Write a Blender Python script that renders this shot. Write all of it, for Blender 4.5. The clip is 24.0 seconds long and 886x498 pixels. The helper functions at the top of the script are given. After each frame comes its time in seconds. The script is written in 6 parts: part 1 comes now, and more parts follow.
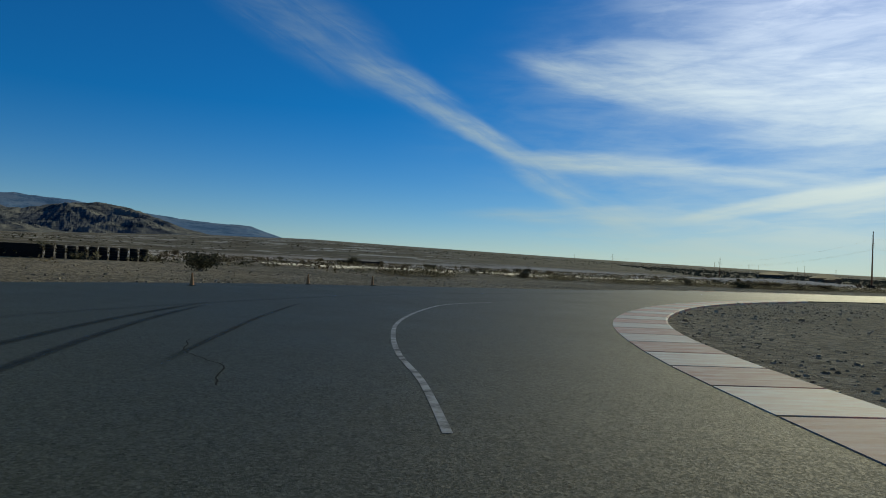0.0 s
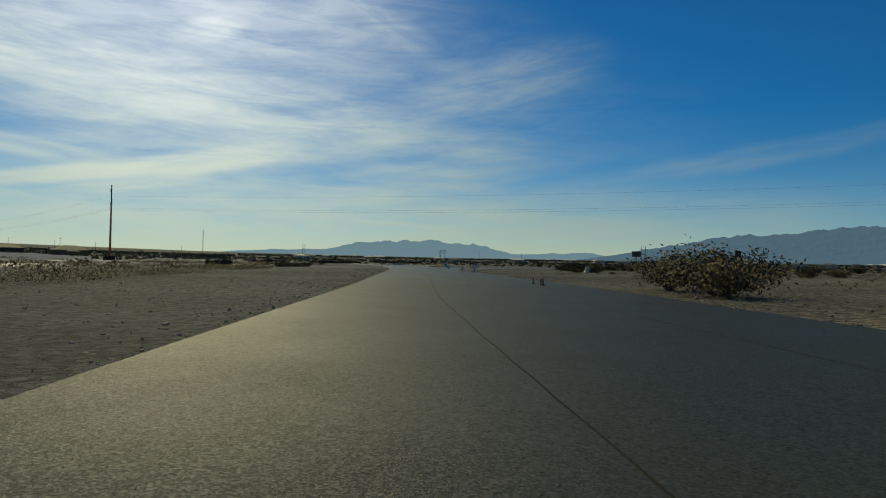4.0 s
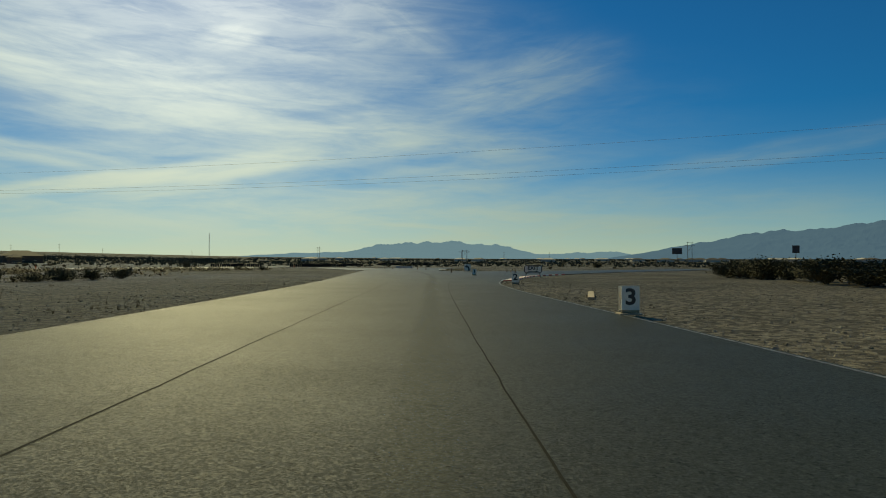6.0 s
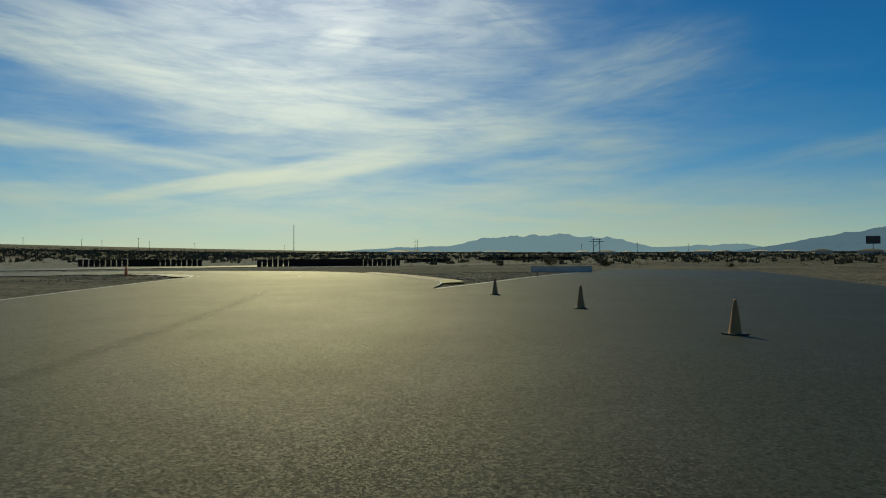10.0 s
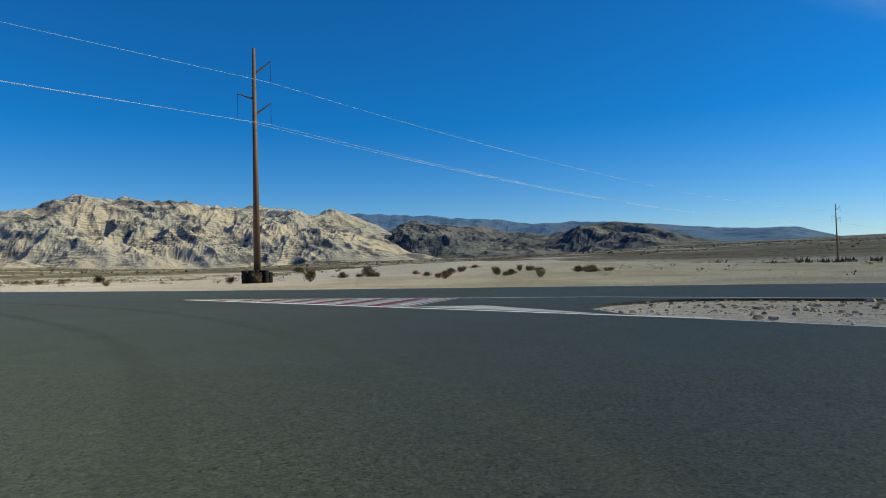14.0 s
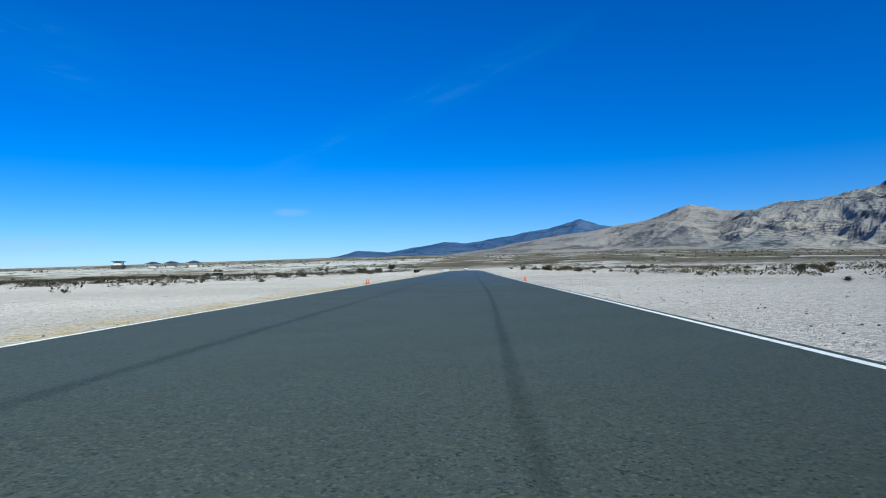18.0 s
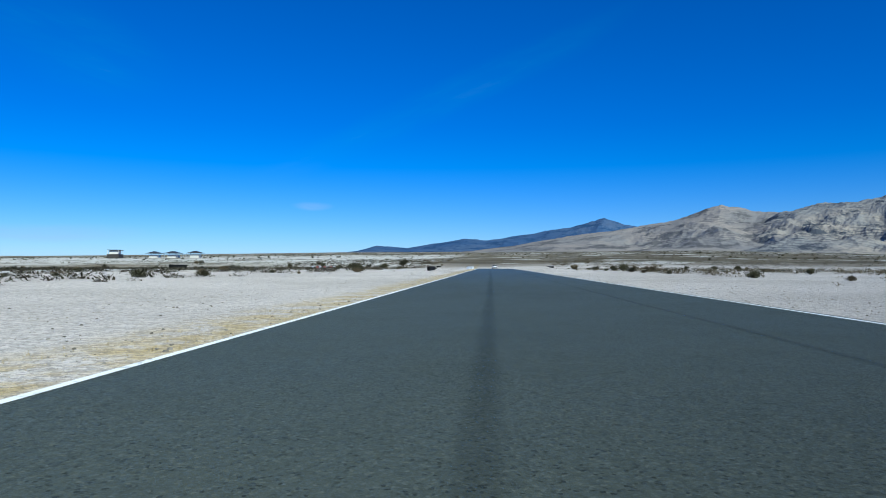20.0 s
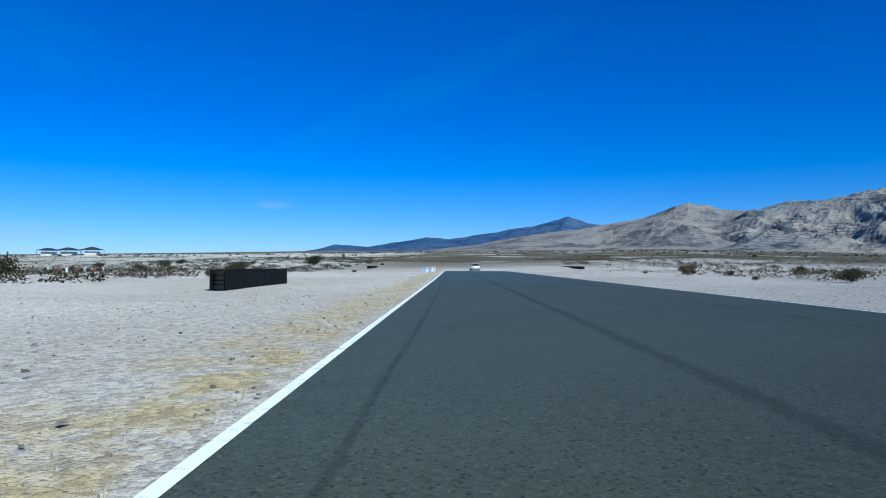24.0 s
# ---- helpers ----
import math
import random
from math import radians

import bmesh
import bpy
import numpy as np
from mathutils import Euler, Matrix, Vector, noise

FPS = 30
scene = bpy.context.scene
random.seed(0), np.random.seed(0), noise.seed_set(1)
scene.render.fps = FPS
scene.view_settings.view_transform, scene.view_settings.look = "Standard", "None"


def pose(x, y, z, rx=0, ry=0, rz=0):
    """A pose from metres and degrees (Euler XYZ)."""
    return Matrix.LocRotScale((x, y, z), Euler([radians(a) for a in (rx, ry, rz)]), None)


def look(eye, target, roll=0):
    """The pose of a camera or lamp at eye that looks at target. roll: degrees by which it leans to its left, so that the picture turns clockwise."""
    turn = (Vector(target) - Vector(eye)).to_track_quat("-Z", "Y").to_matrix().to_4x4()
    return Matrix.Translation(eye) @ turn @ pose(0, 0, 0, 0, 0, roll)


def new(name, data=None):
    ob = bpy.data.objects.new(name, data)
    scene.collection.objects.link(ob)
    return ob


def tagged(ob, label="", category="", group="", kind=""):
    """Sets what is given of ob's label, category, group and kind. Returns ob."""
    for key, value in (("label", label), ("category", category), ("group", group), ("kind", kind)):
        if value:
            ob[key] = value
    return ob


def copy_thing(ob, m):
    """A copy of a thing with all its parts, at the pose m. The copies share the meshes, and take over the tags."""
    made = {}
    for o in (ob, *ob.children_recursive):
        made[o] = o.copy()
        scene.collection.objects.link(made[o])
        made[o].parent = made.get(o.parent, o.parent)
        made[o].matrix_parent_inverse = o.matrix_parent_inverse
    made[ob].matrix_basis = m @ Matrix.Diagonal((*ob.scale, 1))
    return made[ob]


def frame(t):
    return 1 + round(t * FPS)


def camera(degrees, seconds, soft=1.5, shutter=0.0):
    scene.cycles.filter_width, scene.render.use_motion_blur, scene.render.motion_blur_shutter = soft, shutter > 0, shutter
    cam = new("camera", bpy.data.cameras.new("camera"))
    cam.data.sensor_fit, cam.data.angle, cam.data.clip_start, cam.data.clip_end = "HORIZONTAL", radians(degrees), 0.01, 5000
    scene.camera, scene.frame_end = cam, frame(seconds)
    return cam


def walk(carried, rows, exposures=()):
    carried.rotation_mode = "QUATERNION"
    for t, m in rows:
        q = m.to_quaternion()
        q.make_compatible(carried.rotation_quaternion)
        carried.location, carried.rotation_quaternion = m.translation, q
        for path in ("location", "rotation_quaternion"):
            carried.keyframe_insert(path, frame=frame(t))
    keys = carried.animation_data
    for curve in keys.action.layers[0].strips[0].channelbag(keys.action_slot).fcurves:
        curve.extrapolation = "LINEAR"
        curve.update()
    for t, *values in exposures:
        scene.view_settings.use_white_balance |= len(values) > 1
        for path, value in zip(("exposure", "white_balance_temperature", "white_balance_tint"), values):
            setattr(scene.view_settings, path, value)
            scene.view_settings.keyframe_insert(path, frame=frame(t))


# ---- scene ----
DEG, DUR = 69.0, 24.0
EYE = 1.2
cam = camera(DEG, DUR, soft=1.0)
# seconds, x, y, heading clockwise from +y, pitch, lean
WAY = [
    (0, 0.00, 0.00, 0.01, 1.34, 2.90),
    (0.3, 0.20, 5.24, 6.01, 1.38, 2.68),
    (0.5, 0.74, 9.23, 10.82, 1.37, 2.61),
    (0.6, 1.16, 11.35, 12.95, 1.34, 2.70),
    (0.9, 3.03, 18.06, 19.22, 1.18, 3.19),
    (1, 3.86, 20.38, 21.21, 1.11, 3.24),
    (1.2, 5.80, 25.06, 24.97, 0.94, 3.00),
    (1.5, 9.37, 32.01, 30.30, 0.73, 2.54),
    (1.8, 13.63, 38.70, 35.52, 0.88, 2.81),
    (2, 16.82, 42.97, 38.78, 1.03, 3.03),
    (2.5, 25.71, 52.81, 45.79, 1.18, 3.13),
    (3, 35.86, 61.70, 51.88, 1.54, 2.39),
    (3.5, 47.62, 70.25, 55.80, 1.19, 1.59),
    (4, 61.27, 78.85, 59.32, 1.24, 1.08),
    (4.5, 76.47, 87.46, 60.66, 1.27, 0.83),
    (5, 92.33, 96.31, 59.66, 1.39, 0.80),
    (5.5, 108.09, 105.67, 57.74, 1.56, 0.96),
    (6, 123.91, 115.56, 57.36, 1.34, 0.16),
    (6.5, 140.18, 125.91, 56.71, 0.52, -0.45),
    (7, 156.53, 136.59, 55.81, 0.47, -1.01),
    (7.5, 172.71, 147.65, 54.13, 0.88, -1.19),
    (8, 188.42, 159.25, 51.47, 1.04, -0.90),
    (8.5, 203.02, 171.15, 48.62, 0.53, -0.39),
    (9, 216.28, 183.15, 45.74, 0.28, -0.03),
    (9.5, 227.87, 194.61, 44.22, 0.55, 0.38),
    (10, 237.46, 203.86, 48.07, 0.82, -0.07),
    (10.5, 245.32, 210.64, 49.12, 0.92, -0.53),
    (11, 251.94, 216.61, 43.74, 0.90, -1.13),
    (11.3, 255.52, 220.55, 37.35, 0.78, -1.67),
    (11.5, 257.72, 223.53, 32.30, 0.75, -2.01),
    (11.6, 258.73, 225.09, 29.73, 0.79, -2.17),
    (11.9, 261.23, 229.88, 21.43, 1.02, -2.59),
    (12, 261.87, 231.46, 18.39, 1.05, -2.63),
    (12.2, 262.82, 234.50, 11.72, 0.95, -2.48),
    (12.5, 263.44, 238.52, 0.99, 0.75, -2.08),
    (12.8, 263.31, 242.19, -9.97, 0.77, -1.96),
    (13, 262.81, 244.65, -17.15, 0.83, -1.90),
    (13.1, 262.44, 245.88, -20.56, 0.85, -1.86),
    (13.4, 260.85, 249.56, -30.40, 0.97, -1.73),
    (13.5, 260.15, 250.77, -33.67, 1.05, -1.69),
    (13.7, 258.54, 253.09, -40.18, 1.27, -1.57),
    (14, 255.65, 256.19, -49.99, 1.65, -1.48),
    (14.3, 252.12, 258.85, -60.55, 1.94, -1.94),
    (14.5, 249.34, 260.34, -66.85, 2.06, -2.12),
    (14.6, 247.82, 261.00, -69.38, 2.08, -2.01),
    (14.9, 242.84, 262.70, -75.41, 1.99, -1.33),
    (15, 241.05, 263.19, -77.18, 1.97, -1.18),
    (15.2, 237.29, 264.02, -80.28, 1.98, -1.09),
    (15.5, 231.31, 264.94, -84.47, 1.97, -1.20),
    (15.8, 225.00, 265.43, -89.23, 1.72, -1.58),
    (16, 220.64, 265.46, -92.38, 1.57, -1.84),
    (16.5, 208.66, 264.40, -99.74, 1.60, -2.09),
    (17, 194.58, 261.39, -106.27, 1.72, -1.80),
    (17.5, 178.90, 256.23, -111.91, 1.76, -1.88),
    (18, 163.02, 249.39, -116.13, 1.71, -1.15),
    (18.5, 147.89, 241.85, -117.80, 1.66, -0.79),
    (19, 133.92, 234.51, -118.48, 1.51, -0.40),
    (19.5, 121.17, 227.71, -118.44, 1.44, -0.12),
    (20, 109.40, 221.50, -117.90, 1.44, 0.14),
    (20.5, 98.19, 215.75, -117.07, 1.49, 0.42),
    (21, 87.06, 210.25, -116.21, 1.39, 0.79),
    (21.5, 75.61, 204.80, -115.47, 1.60, 0.23),
    (22, 63.53, 199.19, -115.27, 1.49, 0.17),
    (22.5, 50.57, 193.20, -115.15, 1.72, 0.32),
    (23, 36.78, 186.90, -114.78, 1.69, 0.17),
    (23.5, 22.48, 180.46, -114.51, 1.66, 0.38),
    (24, 7.85, 173.92, -114.54, 1.39, 0.12),
]


def eye_pose(x, y, head, pitch, lean):
    h, p = radians(head), radians(pitch)
    e = Vector((x, y, EYE))
    return look(e, e + 10 * Vector((math.sin(h) * math.cos(p), math.cos(h) * math.cos(p), math.sin(p))), lean)


walk(cam, [(t, eye_pose(x, y, h, p, r)) for t, x, y, h, p, r in WAY],
     exposures=[(0.0, 0.15, 9300, -12), (1.5, 0.08, 10400, -14), (3.5, 0.03, 11200, -14), (5.5, 0.06, 13600, -18), (9.5, 0.06, 13900, -18), (12.0, 0.0, 11900, -16), (13.0, -0.30, 11400, -16), (13.4, 0.10, 10500, -12), (14.0, 0.82, 9000, -10), (14.5, 0.82, 7500, -9), (15.0, 0.66, 6700, -8), (16.0, 0.58, 6100, -8), (18.5, 0.54, 5850, -8), (21.0, 0.44, 5520, -8), (24.0, 0.42, 5380, -8)])

# ---------------------------------------------------------------- light
SUN_AZ, SUN_EL = 35.0, 36.0          # clockwise from +y, above the horizon
sd = Vector((math.sin(radians(SUN_AZ)) * math.cos(radians(SUN_EL)), math.cos(radians(SUN_AZ)) * math.cos(radians(SUN_EL)), math.sin(radians(SUN_EL))))
sun_data = bpy.data.lights.new("sun", "SUN")
sun_data.energy, sun_data.angle, sun_data.color = 3.15, radians(0.53), (1.0, 0.94, 0.84)
sun = new("sun", sun_data)
sun.matrix_world = look(sd * 100, (0, 0, 0))


def mapped_sky(N, L, vec):
    """Degrees of sky, drawn out level for a ripple of cirrus."""
    mp = N("ShaderNodeMapping")
    mp.inputs["Scale"].default_value, mp.inputs["Rotation"].default_value = (0.10, 0.62, 1), (0, 0, radians(4))
    L(vec, mp.inputs["Vector"])
    return mp.outputs[0]


def build_world():
    w = bpy.data.worlds.new("desert_sky")
    scene.world = w
    w.use_nodes = True
    nt = w.node_tree
    nt.nodes.clear()
    N, L = nt.nodes.new, nt.links.new

    def math_node(op, a, b=None, c=None, clamp=False):
        n = N("ShaderNodeMath")
        n.operation, n.use_clamp = op, clamp
        for i, v in enumerate((a, b, c)):
            if v is None:
                continue
            if isinstance(v, (int, float)):
                n.inputs[i].default_value = v
            else:
                L(v, n.inputs[i])
        return n.outputs[0]

    sky = N("ShaderNodeTexSky")
    sky.sky_type, sky.sun_disc = "NISHITA", False
    sky.sun_elevation, sky.sun_rotation = radians(SUN_EL), radians(SUN_AZ)
    sky.altitude, sky.air_density, sky.dust_density, sky.ozone_density = 800, 1.0, 0.15, 2.5
    hs = N("ShaderNodeHueSaturation")
    hs.inputs["Saturation"].default_value = 1.24
    tn = N("ShaderNodeVectorMath")
    tn.operation = "MULTIPLY"
    L(sky.outputs[0], tn.inputs[0])
    tn.inputs[1].default_value = (0.62, 0.76, 1.22)
    L(tn.outputs[0], hs.inputs["Color"])
    tc = N("ShaderNodeTexCoord")
    sep = N("ShaderNodeSeparateXYZ")
    L(tc.outputs["Generated"], sep.inputs[0])
    x, y, z = sep.outputs
    # cirrus: streaks named by bearing and height, each combed along its own length
    deg = 180 / math.pi
    az = math_node("MULTIPLY", math_node("ARCTAN2", x, y), deg)
    el = math_node("MULTIPLY", math_node("ARCSINE", z), deg)
    sky_at = N("ShaderNodeCombineXYZ")
    L(az, sky_at.inputs[0])
    L(el, sky_at.inputs[1])

    def noise_node(vec, scale, detail, rough=0.55, distort=0.0):
        n = N("ShaderNodeTexNoise")
        n.inputs["Scale"].default_value, n.inputs["Detail"].default_value = scale, detail
        n.inputs["Roughness"].default_value, n.inputs["Distortion"].default_value = rough, distort
        L(vec, n.inputs["Vector"])
        return n

    def ramp(v, lo, hi, to_lo=0.0, to_hi=1.0):
        r = N("ShaderNodeMapRange")
        r.interpolation_type = "SMOOTHSTEP"
        r.inputs["From Min"].default_value, r.inputs["From Max"].default_value = lo, hi
        r.inputs["To Min"].default_value, r.inputs["To Max"].default_value = to_lo, to_hi
        L(v, r.inputs["Value"])
        return r.outputs[0]

    warp = noise_node(sky_at.outputs[0], 0.075, 4, 0.6)
    ws = N("ShaderNodeSeparateColor")
    L(warp.outputs["Color"], ws.inputs[0])
    pos = N("ShaderNodeCombineXYZ")
    L(math_node("ADD", az, math_node("MULTIPLY_ADD", ws.outputs[0], 3.4, -1.7)), pos.inputs[0])
    L(math_node("ADD", el, math_node("MULTIPLY_ADD", ws.outputs[1], 1.3, -0.65)), pos.inputs[1])
    total = 0.0
    for a0, e0, a1, e1, hw, op, comb in CIRRUS:
        mid, turn = ((a0 + a1) / 2, (e0 + e1) / 2, 0), (0, 0, math.atan2(e1 - e0, a1 - a0))

        def mapped(sx, sy):
            mp = N("ShaderNodeMapping")
            mp.vector_type = "TEXTURE"
            mp.inputs["Location"].default_value, mp.inputs["Rotation"].default_value, mp.inputs["Scale"].default_value = mid, turn, (sx, sy, 1)
            L(pos.outputs[0], mp.inputs["Vector"])
            return mp.outputs[0]

        gr = N("ShaderNodeTexGradient")
        gr.gradient_type = "SPHERICAL"
        L(mapped(math.hypot(a1 - a0, e1 - e0) * 0.72, hw * 2.2), gr.inputs["Vector"])
        body = ramp(gr.outputs[1], 0.0, 0.72)
        if comb:
            # fine fibres drawn along the streak, and gaps between them
            fib = noise_node(mapped(9.0, 0.95 + 0.22 * hw), 1.0, 6, 0.62, 0.5).outputs[0]
            body = math_node("MULTIPLY", body, ramp(fib, 0.5 - 0.30 * comb, 0.5 + 0.30 * comb, 1.0 - comb, 1.15))
        total = math_node("MULTIPLY_ADD", body, op, total)
    ripple = noise_node(mapped_sky(N, L, sky_at.outputs[0]), 1.0, 7, 0.62, 0.6).outputs[0]
    cov = math_node("MULTIPLY", total, ramp(ripple, 0.30, 0.66, 0.62, 1.12))
    # thin ice: what lies behind one another thickens slowly
    cov = math_node("SUBTRACT", 1.0, math_node("EXPONENT", math_node("MULTIPLY", cov, -1.0)))
    dot = N("ShaderNodeVectorMath")
    dot.operation = "DOT_PRODUCT"
    L(tc.outputs["Generated"], dot.inputs[0])
    dot.inputs[1].default_value = sd
    fwd = math_node("POWER", math_node("MAXIMUM", dot.outputs["Value"], 0.0), 9.0)
    bright = math_node("ADD", math_node("MULTIPLY", fwd, CLOUD_FWD), CLOUD_BASE)
    ccol = N("ShaderNodeMix")
    ccol.data_type = "RGBA"
    L(math_node("MULTIPLY", fwd, 1.0, clamp=True), ccol.inputs["Factor"])
    ccol.inputs["A"].default_value, ccol.inputs["B"].default_value = (0.72, 0.90, 1.12, 1), (0.86, 0.91, 1.55, 1)
    cs = N("ShaderNodeVectorMath")
    cs.operation = "SCALE"
    L(ccol.outputs["Result"], cs.inputs[0])
    L(bright, cs.inputs["Scale"])
    mix = N("ShaderNodeMix")
    mix.data_type = "RGBA"
    L(math_node("MULTIPLY", cov, 1.0, clamp=True), mix.inputs["Factor"])
    L(hs.outputs[0], mix.inputs["A"])
    L(cs.outputs[0], mix.inputs["B"])
    bg = N("ShaderNodeBackground")
    bg.inputs["Strength"].default_value = SKY_STRENGTH
    L(mix.outputs["Result"], bg.inputs["Color"])
    out = N("ShaderNodeOutputWorld")
    L(bg.outputs[0], out.inputs[0])


SKY_STRENGTH, CLOUD_BASE, CLOUD_FWD = 0.068, 6.2, 16.0
# bearing and height of both ends, half width, density, depth of the combing
CIRRUS = [
    # the band that comes down towards the sun side, narrowing as it sinks
    (-22, 23.5, -5, 16.0, 1.9, 0.20, 0.6), (-9, 17.4, 1.5, 12.6, 0.95, 0.38, 0.6), (-1.5, 13.6, 7.5, 9.4, 0.55, 0.62, 0.4), (5.0, 9.8, 12, 6.2, 0.75, 0.40, 0.7), (9, 6.8, 19, 3.6, 0.8, 0.25, 0.6),
    # the level strands that leave it
    (6.0, 9.6, 21, 9.0, 0.55, 0.70, 0.4), (16, 9.1, 31, 7.6, 0.5, 0.62, 0.5), (9, 8.9, 25, 8.2, 1.3, 0.25, 0.7),
    # the broad upper plume with a clean lower edge
    (6.5, 17.8, 19.5, 13.9, 0.7, 0.42, 0.6), (8, 17.4, 27, 15.2, 1.7, 0.50, 0.7), (17, 15.6, 41, 12.6, 2.1, 0.60, 0.6), (28, 13.6, 56, 11.8, 1.9, 0.62, 0.6),
    # two rising trails and what lies between them
    (21.5, 4.9, 34, 7.4, 0.40, 1.5, 0.25), (28, 6.3, 46, 9.2, 0.60, 1.5, 0.3), (28.5, 5.2, 39, 6.8, 0.28, 0.8, 0.3), (38, 8.4, 57, 11.4, 1.1, 0.40, 0.6),
    (2.5, 4.5, 24, 5.4, 0.5, 0.42, 0.6), (24, 10.6, 50, 10.4, 1.5, 0.36, 0.9), (26, 8.8, 36, 8.3, 0.8, 0.35, 0.7),
    # veils round the sun and along the horizon
    (6, 11.5, 74, 10.5, 6.5, 0.22, 0.5), (12, 18, 62, 18, 7.0, 0.20, 0.3), (18, 23, 54, 23, 5.5, 0.42, 0.2), (10, 2.0, 78, 2.4, 2.6, 0.80, 0.3), (20, 5.6, 62, 5.4, 2.2, 0.36, 0.6),
    # the side away from the trails
    (52, 10.2, 68, 10.4, 0.9, 0.42, 0.6), (48, 5.6, 69, 8.2, 0.6, 0.30, 0.5), (50, 7.5, 72, 9.2, 0.5, 0.30, 0.5), (56, 13.2, 72, 17.4, 1.8, 0.28, 0.6), (36, 17.6, 41.5, 19.6, 0.7, 0.45, 0.5), (51, 21.8, 58, 18.2, 0.9, 0.20, 0.5),
    (72, 7.2, 97, 10.6, 0.6, 0.22, 0.5), (55, 4.2, 92, 4.6, 1.6, 0.30, 0.5),
    (-131, 8.8, -104, 20.2, 0.9, 0.05, 0.3), (-154, 18.6, -142, 15.2, 1.8, 0.06, 0.6), (-131, 5.3, -128, 5.3, 0.2, 0.35, 0.2), (-156, 2.5, -144, 2.5, 0.4, 0.32, 0.3)]
build_world()


# ---------------------------------------------------------------- materials
def mat(name, base, rough=0.8, metal=0.0, vary=0.25, scale=3.0, bump=0.0, fine=60.0, tint=None, island=False, spec=0.5):
    """A surface whose colour wanders at two scales, with a fine relief. Coordinates in metres."""
    m = bpy.data.materials.new(name)
    m.use_nodes = True
    nt = m.node_tree
    N, L = nt.nodes.new, nt.links.new
    b = nt.nodes["Principled BSDF"]
    b.inputs["Roughness"].default_value, b.inputs["Metallic"].default_value = rough, metal
    b.inputs["Specular IOR Level"].default_value = spec
    geo = N("ShaderNodeNewGeometry")
    big, small = N("ShaderNodeTexNoise"), N("ShaderNodeTexNoise")
    big.inputs["Scale"].default_value, big.inputs["Detail"].default_value = scale, 4
    small.inputs["Scale"].default_value, small.inputs["Detail"].default_value = fine, 3
    L(geo.outputs["Position"], big.inputs["Vector"])
    L(geo.outputs["Position"], small.inputs["Vector"])
    mx = N("ShaderNodeMix")
    mx.data_type = "RGBA"
    lo = tuple(c * (1 - vary) for c in base)
    hi = tint or tuple(min(1, c * (1 + vary)) for c in base)
    mx.inputs["A"].default_value, mx.inputs["B"].default_value = (*lo, 1), (*hi, 1)
    ramp = N("ShaderNodeMapRange")
    ramp.inputs["From Min"].default_value, ramp.inputs["From Max"].default_value = 0.3, 0.7
    av = N("ShaderNodeMath")
    av.operation = "MULTIPLY_ADD"
    L(small.outputs[0], av.inputs[0])
    av.inputs[1].default_value = 0.5
    hf = N("ShaderNodeMath")
    hf.operation = "MULTIPLY"
    L(big.outputs[0], hf.inputs[0])
    hf.inputs[1].default_value = 0.5
    L(hf.outputs[0], av.inputs[2])
    if island:
        oi = N("ShaderNodeObjectInfo")
        a2 = N("ShaderNodeMath")
        a2.operation = "MULTIPLY_ADD"
        L(oi.outputs["Random"], a2.inputs[0])
        a2.inputs[1].default_value = 0.35
        sh = N("ShaderNodeMath")
        sh.operation = "ADD"
        L(av.outputs[0], sh.inputs[0])
        sh.inputs[1].default_value = -0.17
        L(sh.outputs[0], a2.inputs[2])
        av = a2
    L(av.outputs[0], ramp.inputs["Value"])
    L(ramp.outputs[0], mx.inputs["Factor"])
    L(mx.outputs["Result"], b.inputs["Base Color"])
    if bump:
        bp = N("ShaderNodeBump")
        bp.inputs["Strength"].default_value, bp.inputs["Distance"].default_value = bump, 0.02
        L(small.outputs[0], bp.inputs["Height"])
        L(bp.outputs[0], b.inputs["Normal"])
    return m


